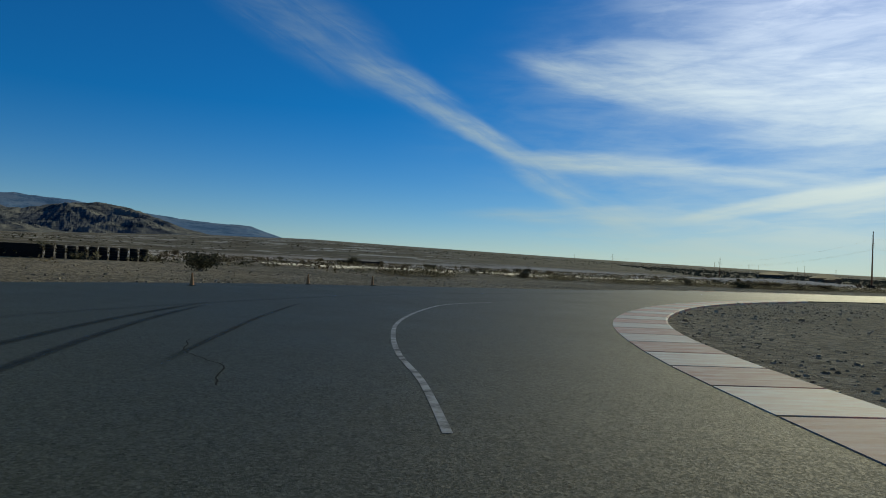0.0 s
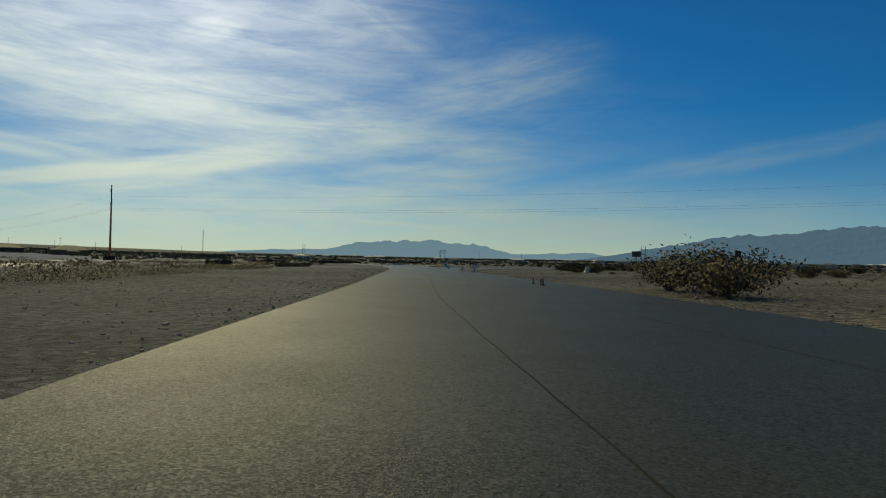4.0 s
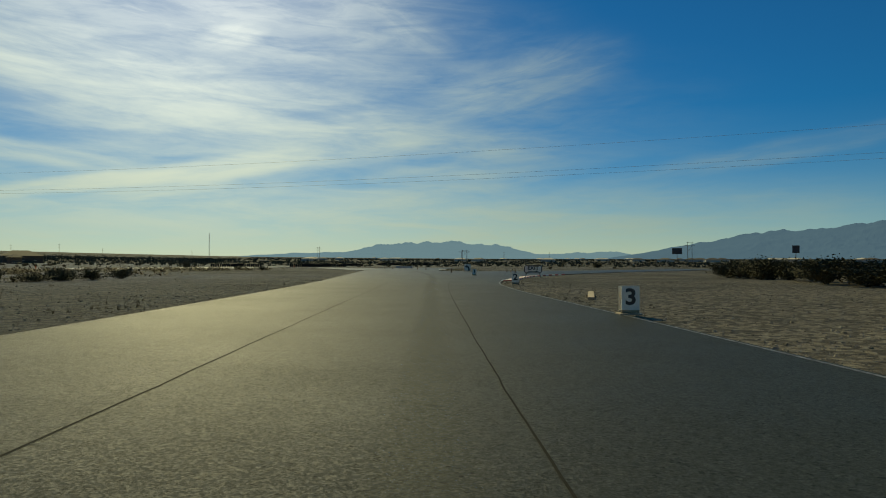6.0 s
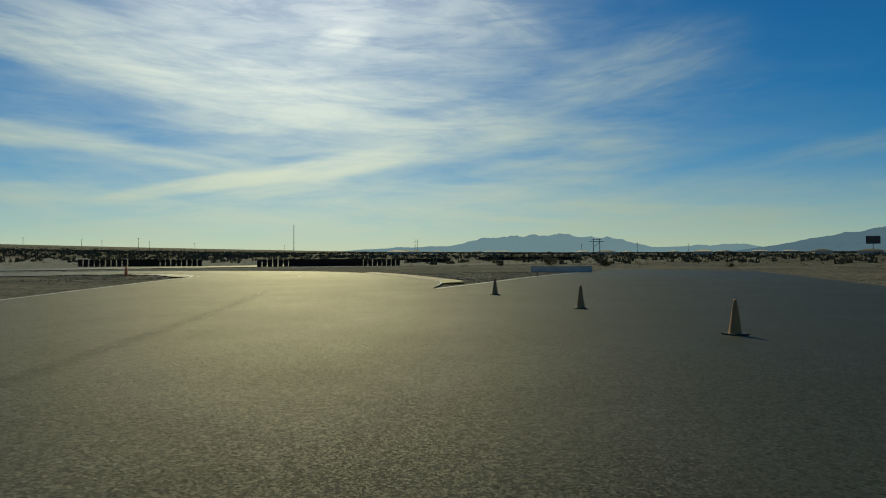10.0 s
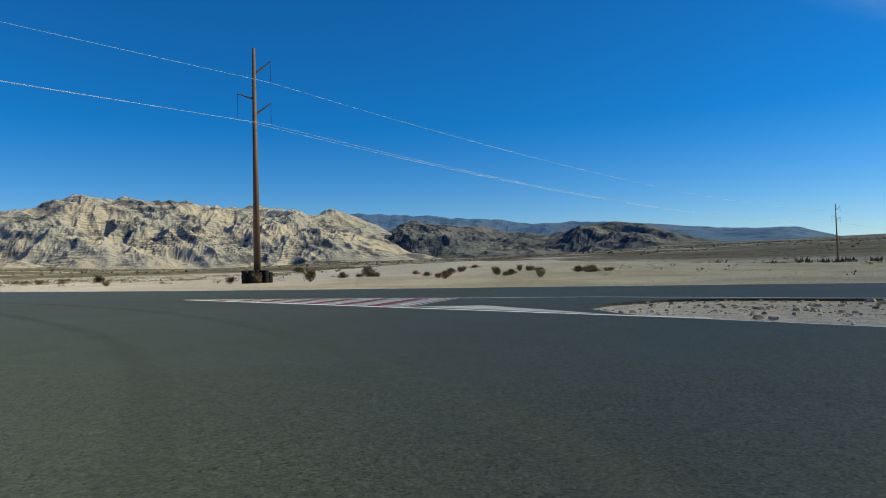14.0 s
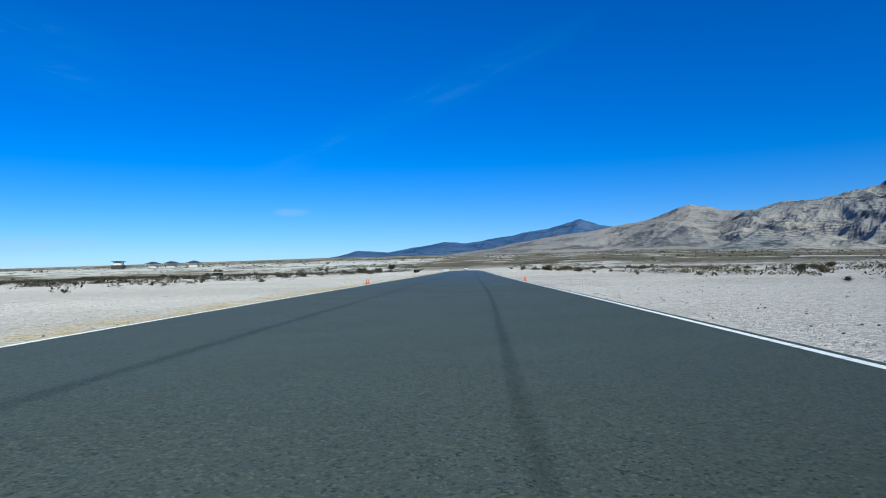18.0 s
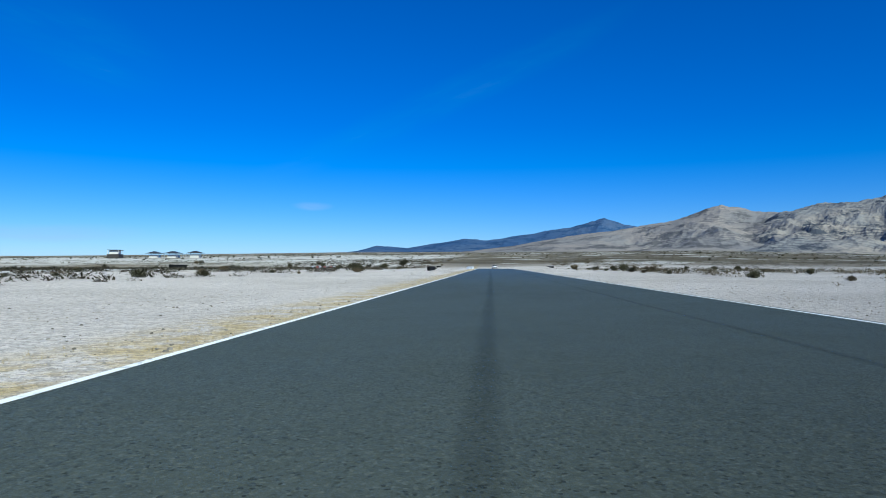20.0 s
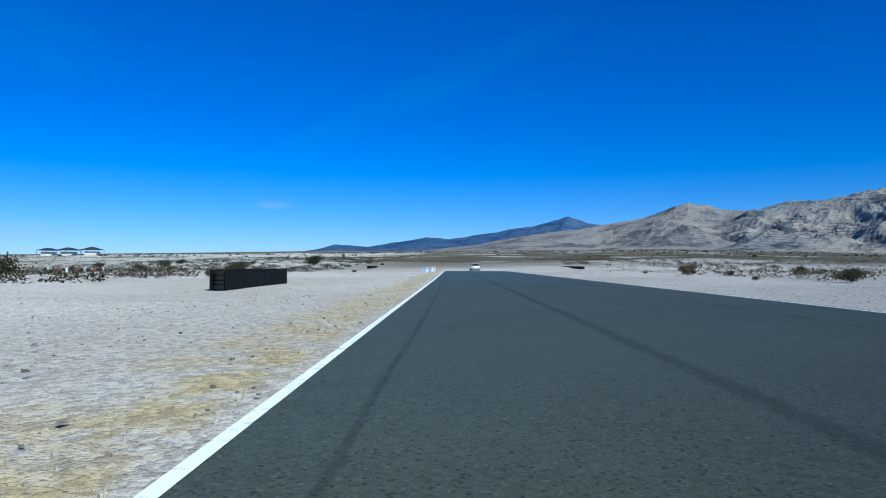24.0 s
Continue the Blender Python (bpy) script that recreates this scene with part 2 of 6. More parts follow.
def asphalt_material():
    """Worn asphalt: grey aggregate in a dark binder, wide patches, a darker rubbered sheen here and there."""
    m = bpy.data.materials.new("asphalt")
    m.use_nodes = True
    nt = m.node_tree
    N, L = nt.nodes.new, nt.links.new
    b = nt.nodes["Principled BSDF"]
    b.inputs["Specular IOR Level"].default_value = 0.11
    b.inputs["Diffuse Roughness"].default_value = 1.0
    geo = N("ShaderNodeNewGeometry")
    P = geo.outputs["Position"]

    def noise_tex(scale, detail=4, rough=0.55, vec=None):
        n = N("ShaderNodeTexNoise")
        n.inputs["Scale"].default_value, n.inputs["Detail"].default_value, n.inputs["Roughness"].default_value = scale, detail, rough
        L(vec or P, n.inputs["Vector"])
        return n.outputs[0]

    def span(v, a, b_, lo=0.0, hi=1.0):
        r = N("ShaderNodeMapRange")
        r.inputs["From Min"].default_value, r.inputs["From Max"].default_value = a, b_
        r.inputs["To Min"].default_value, r.inputs["To Max"].default_value = lo, hi
        L(v, r.inputs["Value"])
        return r.outputs[0]

    def mix(f, a, b_):
        x = N("ShaderNodeMix")
        x.data_type = "RGBA"
        L(f, x.inputs["Factor"])
        for k, v in (("A", a), ("B", b_)):
            if isinstance(v, tuple):
                x.inputs[k].default_value = (*v, 1)
            else:
                L(v, x.inputs[k])
        return x.outputs["Result"]

    vor = N("ShaderNodeTexVoronoi")
    vor.inputs["Scale"].default_value = 42
    L(P, vor.inputs["Vector"])
    vs = N("ShaderNodeSeparateColor")
    L(vor.outputs["Color"], vs.inputs[0])
    col = mix(span(vs.outputs[0], 0.0, 1.0), (0.038, 0.044, 0.036), (0.069, 0.078, 0.063))
    col = mix(span(noise_tex(0.09, 5), 0.40, 0.68, 0.0, 0.7), col, (0.062, 0.070, 0.057))
    col = mix(span(noise_tex(0.5, 6, 0.7), 0.50, 0.80, 0.0, 0.6), col, (0.043, 0.050, 0.040))
    # mottling at hand size, and chips of stone worn bare
    mot = mix(span(noise_tex(9.0, 6, 0.75), 0.34, 0.66), (0.86, 0.86, 0.86), (1.14, 1.14, 1.14))
    mul = N("ShaderNodeMix")
    mul.data_type, mul.blend_type = "RGBA", "MULTIPLY"
    mul.inputs["Factor"].default_value = 1.0
    L(col, mul.inputs["A"])
    L(mot, mul.inputs["B"])
    col = mix(span(vs.outputs[1], 0.86, 1.0), mul.outputs["Result"], (0.090, 0.097, 0.078))
    col = mix(span(vs.outputs[2], 0.88, 1.0), col, (0.026, 0.029, 0.023))
    L(col, b.inputs["Base Color"])
    # single stones are polished and glint towards the sun; the whole turns glossier the flatter it is seen
    glint = N("ShaderNodeTexVoronoi")
    glint.inputs["Scale"].default_value = 64
    L(P, glint.inputs["Vector"])
    gs = N("ShaderNodeSeparateColor")
    L(glint.outputs["Color"], gs.inputs[0])
    L(span(gs.outputs[1], 0.42, 1.0, 0.04, 0.20), b.inputs["Specular IOR Level"])
    lw = N("ShaderNodeLayerWeight")
    lw.inputs["Blend"].default_value = 0.5
    rough = N("ShaderNodeMath")
    rough.operation = "ADD"
    L(span(noise_tex(0.35, 6, 0.7), 0.3, 0.7, 0.53, 0.62), rough.inputs[0])
    L(span(lw.outputs["Facing"], 0.965, 0.992, 0.0, -0.15), rough.inputs[1])
    L(rough.outputs[0], b.inputs["Roughness"])
    bp = N("ShaderNodeBump")
    bp.inputs["Strength"].default_value, bp.inputs["Distance"].default_value = 0.35, 0.004
    L(glint.outputs["Distance"], bp.inputs["Height"])
    b2 = N("ShaderNodeBump")
    b2.inputs["Strength"].default_value, b2.inputs["Distance"].default_value = 0.55, 0.013
    L(noise_tex(36, 7, 0.85), b2.inputs["Height"])
    L(b2.outputs[0], bp.inputs["Normal"])
    L(bp.outputs[0], b.inputs["Normal"])
    return m


M = {}
M["asphalt"] = asphalt_material()


def ground_material():
    """Pale pebbly sand round the track, brown scrub-covered fan beyond."""
    m = bpy.data.materials.new("desert_floor")
    m.use_nodes = True
    nt = m.node_tree
    N, L = nt.nodes.new, nt.links.new
    b = nt.nodes["Principled BSDF"]
    b.inputs["Roughness"].default_value, b.inputs["Specular IOR Level"].default_value = 0.95, 0.15
    if "Diffuse Roughness" in b.inputs:
        b.inputs["Diffuse Roughness"].default_value = 1.0
    geo = N("ShaderNodeNewGeometry")
    P = geo.outputs["Position"]

    def noise_tex(scale, detail=4, rough=0.55):
        n = N("ShaderNodeTexNoise")
        n.inputs["Scale"].default_value, n.inputs["Detail"].default_value, n.inputs["Roughness"].default_value = scale, detail, rough
        L(P, n.inputs["Vector"])
        return n.outputs[0]

    def span(v, a, b_):
        r = N("ShaderNodeMapRange")
        r.interpolation_type = "SMOOTHSTEP"
        r.inputs["From Min"].default_value, r.inputs["From Max"].default_value = a, b_
        L(v, r.inputs["Value"])
        return r.outputs[0]

    def mix(f, a, b_):
        x = N("ShaderNodeMix")
        x.data_type = "RGBA"
        L(f, x.inputs["Factor"])
        for k, v in (("A", a), ("B", b_)):
            if isinstance(v, tuple):
                x.inputs[k].default_value = (*v, 1)
            else:
                L(v, x.inputs[k])
        return x.outputs["Result"]

    sand = mix(span(noise_tex(0.05, 5), 0.38, 0.62), (0.485, 0.432, 0.385), (0.58, 0.522, 0.472))
    sand = mix(span(noise_tex(1.3, 6, 0.7), 0.54, 0.78), sand, (0.38, 0.33, 0.26))
    # the ground of the infield by the first straights is toned darker and browner
    side = N("ShaderNodeVectorMath")
    side.operation = "DOT_PRODUCT"
    sh = N("ShaderNodeVectorMath")
    sh.operation = "SUBTRACT"
    L(P, sh.inputs[0])
    sh.inputs[1].default_value = (172.0, 244.5, 0)
    L(sh.outputs[0], side.inputs[0])
    side.inputs[1].default_value = (0.4035, -0.915, 0)
    D = side.outputs["Value"]
    gx = N("ShaderNodeSeparateXYZ")
    L(P, gx.inputs[0])
    dk = N("ShaderNodeMath")
    dk.operation = "MAXIMUM"
    L(span(D, 45, 85), dk.inputs[0])
    ek = N("ShaderNodeMath")
    ek.operation = "MULTIPLY"
    L(span(gx.outputs[0], 140, 185), ek.inputs[0])
    L(span(D, 13, 26), ek.inputs[1])
    L(ek.outputs[0], dk.inputs[1])
    # so is the ground outside the hairpin
    hk = N("ShaderNodeMath")
    hk.operation = "MULTIPLY"
    L(span(gx.outputs[0], 256, 275), hk.inputs[0])
    L(span(gx.outputs[1], 292, 262), hk.inputs[1])
    hn = N("ShaderNodeMath")
    hn.operation = "MULTIPLY"
    L(hk.outputs[0], hn.inputs[0])
    L(span(gx.outputs[0], 318, 284), hn.inputs[1])
    dk2 = N("ShaderNodeMath")
    dk2.operation = "MAXIMUM"
    L(dk.outputs[0], dk2.inputs[0])
    L(hn.outputs[0], dk2.inputs[1])
    dk = dk2
    sand = mix(dk.outputs[0], sand, mix(span(noise_tex(0.07, 5), 0.4, 0.6), (0.155, 0.135, 0.098), (0.26, 0.222, 0.158)))
    tan = N("ShaderNodeMath")
    tan.operation = "MULTIPLY"
    L(span(gx.outputs[1], 268, 284), tan.inputs[0])
    L(span(gx.outputs[0], 175, 225), tan.inputs[1])
    sand = mix(tan.outputs[0], sand, mix(span(noise_tex(0.10, 5), 0.38, 0.62), (0.42, 0.36, 0.245), (0.56, 0.49, 0.36)))
    # straw-coloured dry growth along the verge of the long straight
    edge = N("ShaderNodeMath")
    edge.operation = "MULTIPLY"
    L(span(D, 0.10, 0.5), edge.inputs[0])
    L(span(D, 3.0, 0.9), edge.inputs[1])
    e2 = N("ShaderNodeMath")
    e2.operation = "MULTIPLY"
    L(edge.outputs[0], e2.inputs[0])
    L(span(noise_tex(0.7, 7, 0.72), 0.38, 0.58), e2.inputs[1])
    sand = mix(e2.outputs[0], sand, (0.48, 0.375, 0.21))
    straw = span(noise_tex(0.11, 4), 0.70, 0.82)
    sand = mix(straw, sand, (0.44, 0.345, 0.18))
    vor = N("ShaderNodeTexVoronoi")
    vor.inputs["Scale"].default_value = 34
    L(P, vor.inputs["Vector"])
    vs = N("ShaderNodeSeparateColor")
    L(vor.outputs["Color"], vs.inputs[0])
    sand = mix(span(vs.outputs[0], 0.50, 1.3), sand, (0.25, 0.225, 0.185))
    # lumps and hollows of coarse gravel
    lump = N("ShaderNodeTexVoronoi")
    lump.inputs["Scale"].default_value = 10.5
    L(P, lump.inputs["Vector"])
    ls = N("ShaderNodeSeparateColor")
    L(lump.outputs["Color"], ls.inputs[0])
    shade = N("ShaderNodeMix")
    shade.data_type, shade.blend_type = "RGBA", "MULTIPLY"
    shade.inputs["Factor"].default_value = 1.0
    L(sand, shade.inputs["A"])
    L(mix(span(ls.outputs[0], 0.0, 1.0), (0.76, 0.76, 0.76), (1.18, 1.18, 1.18)), shade.inputs["B"])
    sand = shade.outputs["Result"]
    # the dark gravel is coarser and more mixed in colour
    cob = N("ShaderNodeTexVoronoi")
    cob.inputs["Scale"].default_value, cob.inputs["Randomness"].default_value = 6.0, 1.0
    L(P, cob.inputs["Vector"])
    cs = N("ShaderNodeSeparateColor")
    L(cob.outputs["Color"], cs.inputs[0])
    sh2 = N("ShaderNodeMix")
    sh2.data_type, sh2.blend_type = "RGBA", "MULTIPLY"
    L(dk.outputs[0], sh2.inputs["Factor"])
    L(sand, sh2.inputs["A"])
    L(mix(span(cs.outputs[0], 0.1, 1.0), (0.50, 0.50, 0.52), (1.55, 1.5, 1.42)), sh2.inputs["B"])
    sand = sh2.outputs["Result"]
    brown = mix(span(noise_tex(0.02, 6, 0.65), 0.4, 0.62), (0.082, 0.066, 0.042), (0.135, 0.112, 0.073))
    bare = mix(span(gx.outputs[0], 60, -60), (0.135, 0.118, 0.086), (0.46, 0.43, 0.38))
    far = N("ShaderNodeVectorMath")
    far.operation = "DISTANCE"
    L(P, far.inputs[0])
    far.inputs[1].default_value = (MID[0], MID[1], 0)
    wide = N("ShaderNodeMath")
    wide.operation = "MULTIPLY_ADD"
    flat = N("ShaderNodeMath")
    flat.operation = "MULTIPLY"
    L(span(gx.outputs[0], 30, -120), flat.inputs[0])
    L(span(D, 10, 60), flat.inputs[1])
    near_by = N("ShaderNodeMath")
    near_by.operation = "MULTIPLY"
    L(flat.outputs[0], near_by.inputs[0])
    L(span(far.outputs["Value"], 1300, 700), near_by.inputs[1])
    L(near_by.outputs[0], wide.inputs[0])
    wide.inputs[1].default_value = 0.13
    L(noise_tex(0.011, 6, 0.7), wide.inputs[2])
    brown = mix(span(wide.outputs[0], 0.53, 0.60), brown, bare)
    brown = mix(span(noise_tex(0.25, 5, 0.7), 0.55, 0.66), brown, (0.07, 0.062, 0.035))
    wob = N("ShaderNodeMath")
    wob.operation = "MULTIPLY_ADD"
    L(noise_tex(0.008, 5), wob.inputs[0])
    wob.inputs[1].default_value = 330
    L(far.outputs["Value"], wob.inputs[2])
    col = mix(span(wob.outputs[0], 380, 560), sand, brown)
    L(col, b.inputs["Base Color"])
    bp = N("ShaderNodeBump")
    bp.inputs["Strength"].default_value, bp.inputs["Distance"].default_value = 0.9, 0.022
    L(vor.outputs["Distance"], bp.inputs["Height"])
    bp.invert = True
    b2 = N("ShaderNodeBump")
    b2.inputs["Strength"].default_value, b2.inputs["Distance"].default_value = 0.75, 0.035
    L(noise_tex(6.5, 8, 0.75), b2.inputs["Height"])
    b3 = N("ShaderNodeBump")
    b3.inputs["Strength"].default_value, b3.inputs["Distance"].default_value = 0.7, 0.05
    b3.invert = True
    L(lump.outputs["Distance"], b3.inputs["Height"])
    L(b3.outputs[0], b2.inputs["Normal"])
    L(b2.outputs[0], bp.inputs["Normal"])
    L(bp.outputs[0], b.inputs["Normal"])
    return m


MID = (150.0, 190.0)
M["gravel"] = ground_material()


def rock_material(name, dark, pale, warm):
    """Layered rock: pale slopes, dark varnished outcrops, thin strata."""
    m = bpy.data.materials.new(name)
    m.use_nodes = True
    nt = m.node_tree
    N, L = nt.nodes.new, nt.links.new
    b = nt.nodes["Principled BSDF"]
    b.inputs["Roughness"].default_value, b.inputs["Specular IOR Level"].default_value = 1.0, 0.0
    geo = N("ShaderNodeNewGeometry")
    mp = N("ShaderNodeMapping")
    mp.inputs["Rotation"].default_value = (radians(14), radians(34), 0)
    mp.inputs["Scale"].default_value = (1, 1, 2.6)
    L(geo.outputs["Position"], mp.inputs["Vector"])

    def noise_tex(scale, detail, rough):
        n = N("ShaderNodeTexNoise")
        n.inputs["Scale"].default_value, n.inputs["Detail"].default_value, n.inputs["Roughness"].default_value = scale, detail, rough
        L(mp.outputs[0], n.inputs["Vector"])
        return n.outputs[0]

    def span(v, a, b_):
        r = N("ShaderNodeMapRange")
        r.interpolation_type = "SMOOTHSTEP"
        r.inputs["From Min"].default_value, r.inputs["From Max"].default_value = a, b_
        L(v, r.inputs["Value"])
        return r.outputs[0]

    def mix(f, a, b_):
        x = N("ShaderNodeMix")
        x.data_type = "RGBA"
        L(f, x.inputs["Factor"])
        for k, v in (("A", a), ("B", b_)):
            if isinstance(v, tuple):
                x.inputs[k].default_value = (*v, 1)
            else:
                L(v, x.inputs[k])
        return x.outputs["Result"]

    col = mix(span(noise_tex(0.0035, 6, 0.6), 0.38, 0.62), pale, warm)
    col = mix(span(noise_tex(0.0075, 10, 0.76), 0.50, 0.59), col, dark)
    # thin tilted beds
    wave = N("ShaderNodeTexWave")
    wave.bands_direction = "Z"
    wave.inputs["Scale"].default_value, wave.inputs["Distortion"].default_value = 0.012, 9.0
    wave.inputs["Detail"].default_value, wave.inputs["Detail Scale"].default_value, wave.inputs["Detail Roughness"].default_value = 6, 0.9, 0.7
    L(mp.outputs[0], wave.inputs["Vector"])
    band = N("ShaderNodeMath")
    band.operation = "MULTIPLY"
    L(span(wave.outputs["Fac"], 0.62, 0.86), band.inputs[0])
    L(span(noise_tex(0.004, 4, 0.6), 0.42, 0.74), band.inputs[1])
    col = mix(band.outputs[0], col, dark)
    col = mix(span(noise_tex(0.05, 8, 0.75), 0.62, 0.80), col, dark)
    L(col, b.inputs["Base Color"])
    bp = N("ShaderNodeBump")
    bp.inputs["Strength"].default_value, bp.inputs["Distance"].default_value = 1.0, 5.0
    L(noise_tex(0.025, 9, 0.72), bp.inputs["Height"])
    L(bp.outputs[0], b.inputs["Normal"])
    return m


# The bluish dark of this rock includes a tint of haze.
M["rock"] = rock_material("limestone_rock", (0.085, 0.092, 0.105), (0.275, 0.265, 0.25), (0.36, 0.315, 0.265))
M["smooth_rock"] = rock_material("scree_slope", (0.14, 0.133, 0.13), (0.275, 0.257, 0.24), (0.345, 0.30, 0.26))
# Bluish haze over the low hills is mixed into these dark tones.
M["dark_rock"] = rock_material("dark_hazed_rock", (0.030, 0.040, 0.056), (0.085, 0.095, 0.112), (0.13, 0.133, 0.132))
# Blue base colours carry the haze in front of this range.
M["far_hazed_rock"] = rock_material("distant_rock_hazed_blue", (0.038, 0.085, 0.17), (0.068, 0.125, 0.235), (0.10, 0.15, 0.24))
# Bluish emission paints the air haze over the two eastern ranges.
M["haze_rock"] = mat("distant_rock_haze_glow", (0.03, 0.05, 0.07), 1.0, vary=0.08, scale=0.004, fine=0.02, spec=0.0)
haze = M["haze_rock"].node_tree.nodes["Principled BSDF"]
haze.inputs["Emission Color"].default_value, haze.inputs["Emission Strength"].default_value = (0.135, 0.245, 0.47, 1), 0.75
M["blue_haze_rock"] = mat("distant_rock_blue_haze_glow", (0.03, 0.05, 0.07), 1.0, vary=0.08, scale=0.004, fine=0.02, spec=0.0)
haze = M["blue_haze_rock"].node_tree.nodes["Principled BSDF"]
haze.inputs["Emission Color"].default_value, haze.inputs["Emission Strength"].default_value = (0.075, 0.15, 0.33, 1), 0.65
M["wood"] = mat("weathered_steel", (0.10, 0.055, 0.038), 0.7, vary=0.3, scale=1.0, fine=12)
M["dark_rubber"] = mat("tyre_rubber", (0.016, 0.016, 0.016), 0.85, spec=0.15, vary=0.35, scale=4, fine=30, bump=0.3)


# ---------------------------------------------------------------- helpers for shapes
def mesh_ob(name, verts, faces, material=None, parent=None, smooth=False):
    me = bpy.data.meshes.new(name)
    me.from_pydata(verts, [], faces)
    me.update()
    if material:
        me.materials.append(material)
    if smooth:
        me.polygons.foreach_set("use_smooth", [True] * len(me.polygons))
    ob = new(name, me)
    if parent:
        ob.parent = parent
    return ob


def part(name, bm, material, parent=None, label="", smooth=False):
    me = bpy.data.meshes.new(name)
    bmesh.ops.recalc_face_normals(bm, faces=bm.faces)
    bm.to_mesh(me)
    bm.free()
    me.materials.append(material)
    if smooth:
        me.polygons.foreach_set("use_smooth", [True] * len(me.polygons))
    ob = new(name, me)
    if parent:
        ob.parent = parent
    if label:
        ob["label"] = label
    return ob


def spline(pts, step=1.5, closed=False):
    """Points at even steps along a smooth line through pts."""
    p = np.array(pts, float)
    n = len(p)
    out = []
    for i in range(n if closed else n - 1):
        if closed:
            a, b, c, d = p[(i - 1) % n], p[i], p[(i + 1) % n], p[(i + 2) % n]
        else:
            a, b, c, d = p[max(i - 1, 0)], p[i], p[i + 1], p[min(i + 2, n - 1)]
        k = max(1, int(np.linalg.norm(c - b) / step))
        # centripetal spacing keeps short and long spans from overshooting
        t0 = 0.0
        t1 = t0 + max(np.linalg.norm(b - a), 1e-3) ** 0.5
        t2 = t1 + max(np.linalg.norm(c - b), 1e-3) ** 0.5
        t3 = t2 + max(np.linalg.norm(d - c), 1e-3) ** 0.5
        for j in range(k):
            t = t1 + (t2 - t1) * j / k
            A1 = (t1 - t) / (t1 - t0) * a + (t - t0) / (t1 - t0) * b
            A2 = (t2 - t) / (t2 - t1) * b + (t - t1) / (t2 - t1) * c
            A3 = (t3 - t) / (t3 - t2) * c + (t - t2) / (t3 - t2) * d
            B1 = (t2 - t) / (t2 - t0) * A1 + (t - t0) / (t2 - t0) * A2
            B2 = (t3 - t) / (t3 - t1) * A2 + (t - t1) / (t3 - t1) * A3
            out.append((t2 - t) / (t2 - t1) * B1 + (t - t1) / (t2 - t1) * B2)
    if not closed:
        out.append(p[-1])
    return np.array(out)


def offset(line, d):
    """The line moved d metres to its left."""
    t = np.gradient(line, axis=0)
    t /= np.linalg.norm(t, axis=1)[:, None] + 1e-9
    return line + d * np.stack([-t[:, 1], t[:, 0]], -1)


def ribbon(name, line, d0, d1, z, material, parent=None):
    a, b = offset(line, d0), offset(line, d1)
    v = [(x, y, z) for x, y in a] + [(x, y, z) for x, y in b]
    n = len(line)
    f = [(i, i + 1, n + i + 1, n + i) if d1 < d0 else (i, n + i, n + i + 1, i + 1) for i in range(n - 1)]
    f = [q[::-1] for q in f]
    return mesh_ob(name, v, f, material, parent)


# ---------------------------------------------------------------- the track
LEFT = spline([(-60, -90), (-34, -30), (-22, 3), (-14, 18), (-8, 26.5), (-2, 32), (4, 37), (10, 42), (17, 50.5), (25, 56.5), (38, 66.2), (51, 75.5), (60, 82),
               (90, 101.5), (118, 120.3), (132, 129.5), (153, 144), (168, 155.3), (186, 169), (200, 179.6), (213.2, 189.2)])
LEFT2 = spline([(213.2, 189.2), (218, 195.2), (231, 211.4), (244.5, 228.3), (254.5, 240.5), (258.8, 245.5), (260.3, 250), (258.5, 254), (254, 255.7), (247, 255.8), (223, 253.5),
                (205, 252), (187, 249.8), (172, 244.5), (143, 231.5), (95, 210.5), (46, 189), (3, 170), (-44, 149.5), (-120, 116), (-300, 36), (-700, -140)], 0.7)
RIGHT_A = spline([(-8, -90), (2, -30), (3, 0), (3.2, 10), (4.3, 16), (7, 22.5), (11, 29), (17.5, 36.6), (22.5, 40.6), (31, 46), (44, 54.5), (57, 63.8), (70, 73),
                  (90, 86), (110, 99.5), (125, 110), (139, 120), (150, 128), (159, 133.8), (166, 137.3)])
EXIT_A = spline([(166, 137.3), (171, 139.3), (176, 141.2), (184, 143.8), (196, 145.5), (230, 147), (300, 144)])
EXIT_B = spline([(300, 157), (240, 162), (224, 166), (216.5, 171), (216.5, 175.5), (222, 179.2), (233, 186), (248, 196), (264, 205), (300, 222)])
RIGHT_B = spline([(300, 236), (275, 228.5), (262, 223.5), (256.2, 221.3)])
RIGHT_C = spline([(256.2, 221.3), (259, 223.4), (262, 226), (265, 230.5), (268, 235.2), (271, 240.8), (273.2, 246), (273.9, 252), (272, 258), (268, 263.5), (262, 267.2),
                  (254, 268.9), (248, 268.9)])
JOIN_A = spline([(248, 268.9), (244.5, 270.5), (244.5, 274.8), (251, 277.8), (275, 284), (320, 292)])
RIGHT_D = spline([(320, 305), (275, 298), (248, 290.5), (232, 283.5), (219, 277), (210, 272.8), (202, 269.6), (191, 266), (180, 262), (168, 256.8), (139, 244), (123, 236.8),
                  (83, 219), (33, 197), (-10, 178.3), (-74, 149.7), (-150, 116.3), (-330, 37), (-700, -126)])
OUTLINE = np.concatenate([LEFT[:-1], LEFT2, RIGHT_D[::-1], JOIN_A[::-1][:-1], RIGHT_C[::-1][:-1], RIGHT_B[::-1], EXIT_B[::-1], EXIT_A[::-1][:-1], RIGHT_A[::-1]])


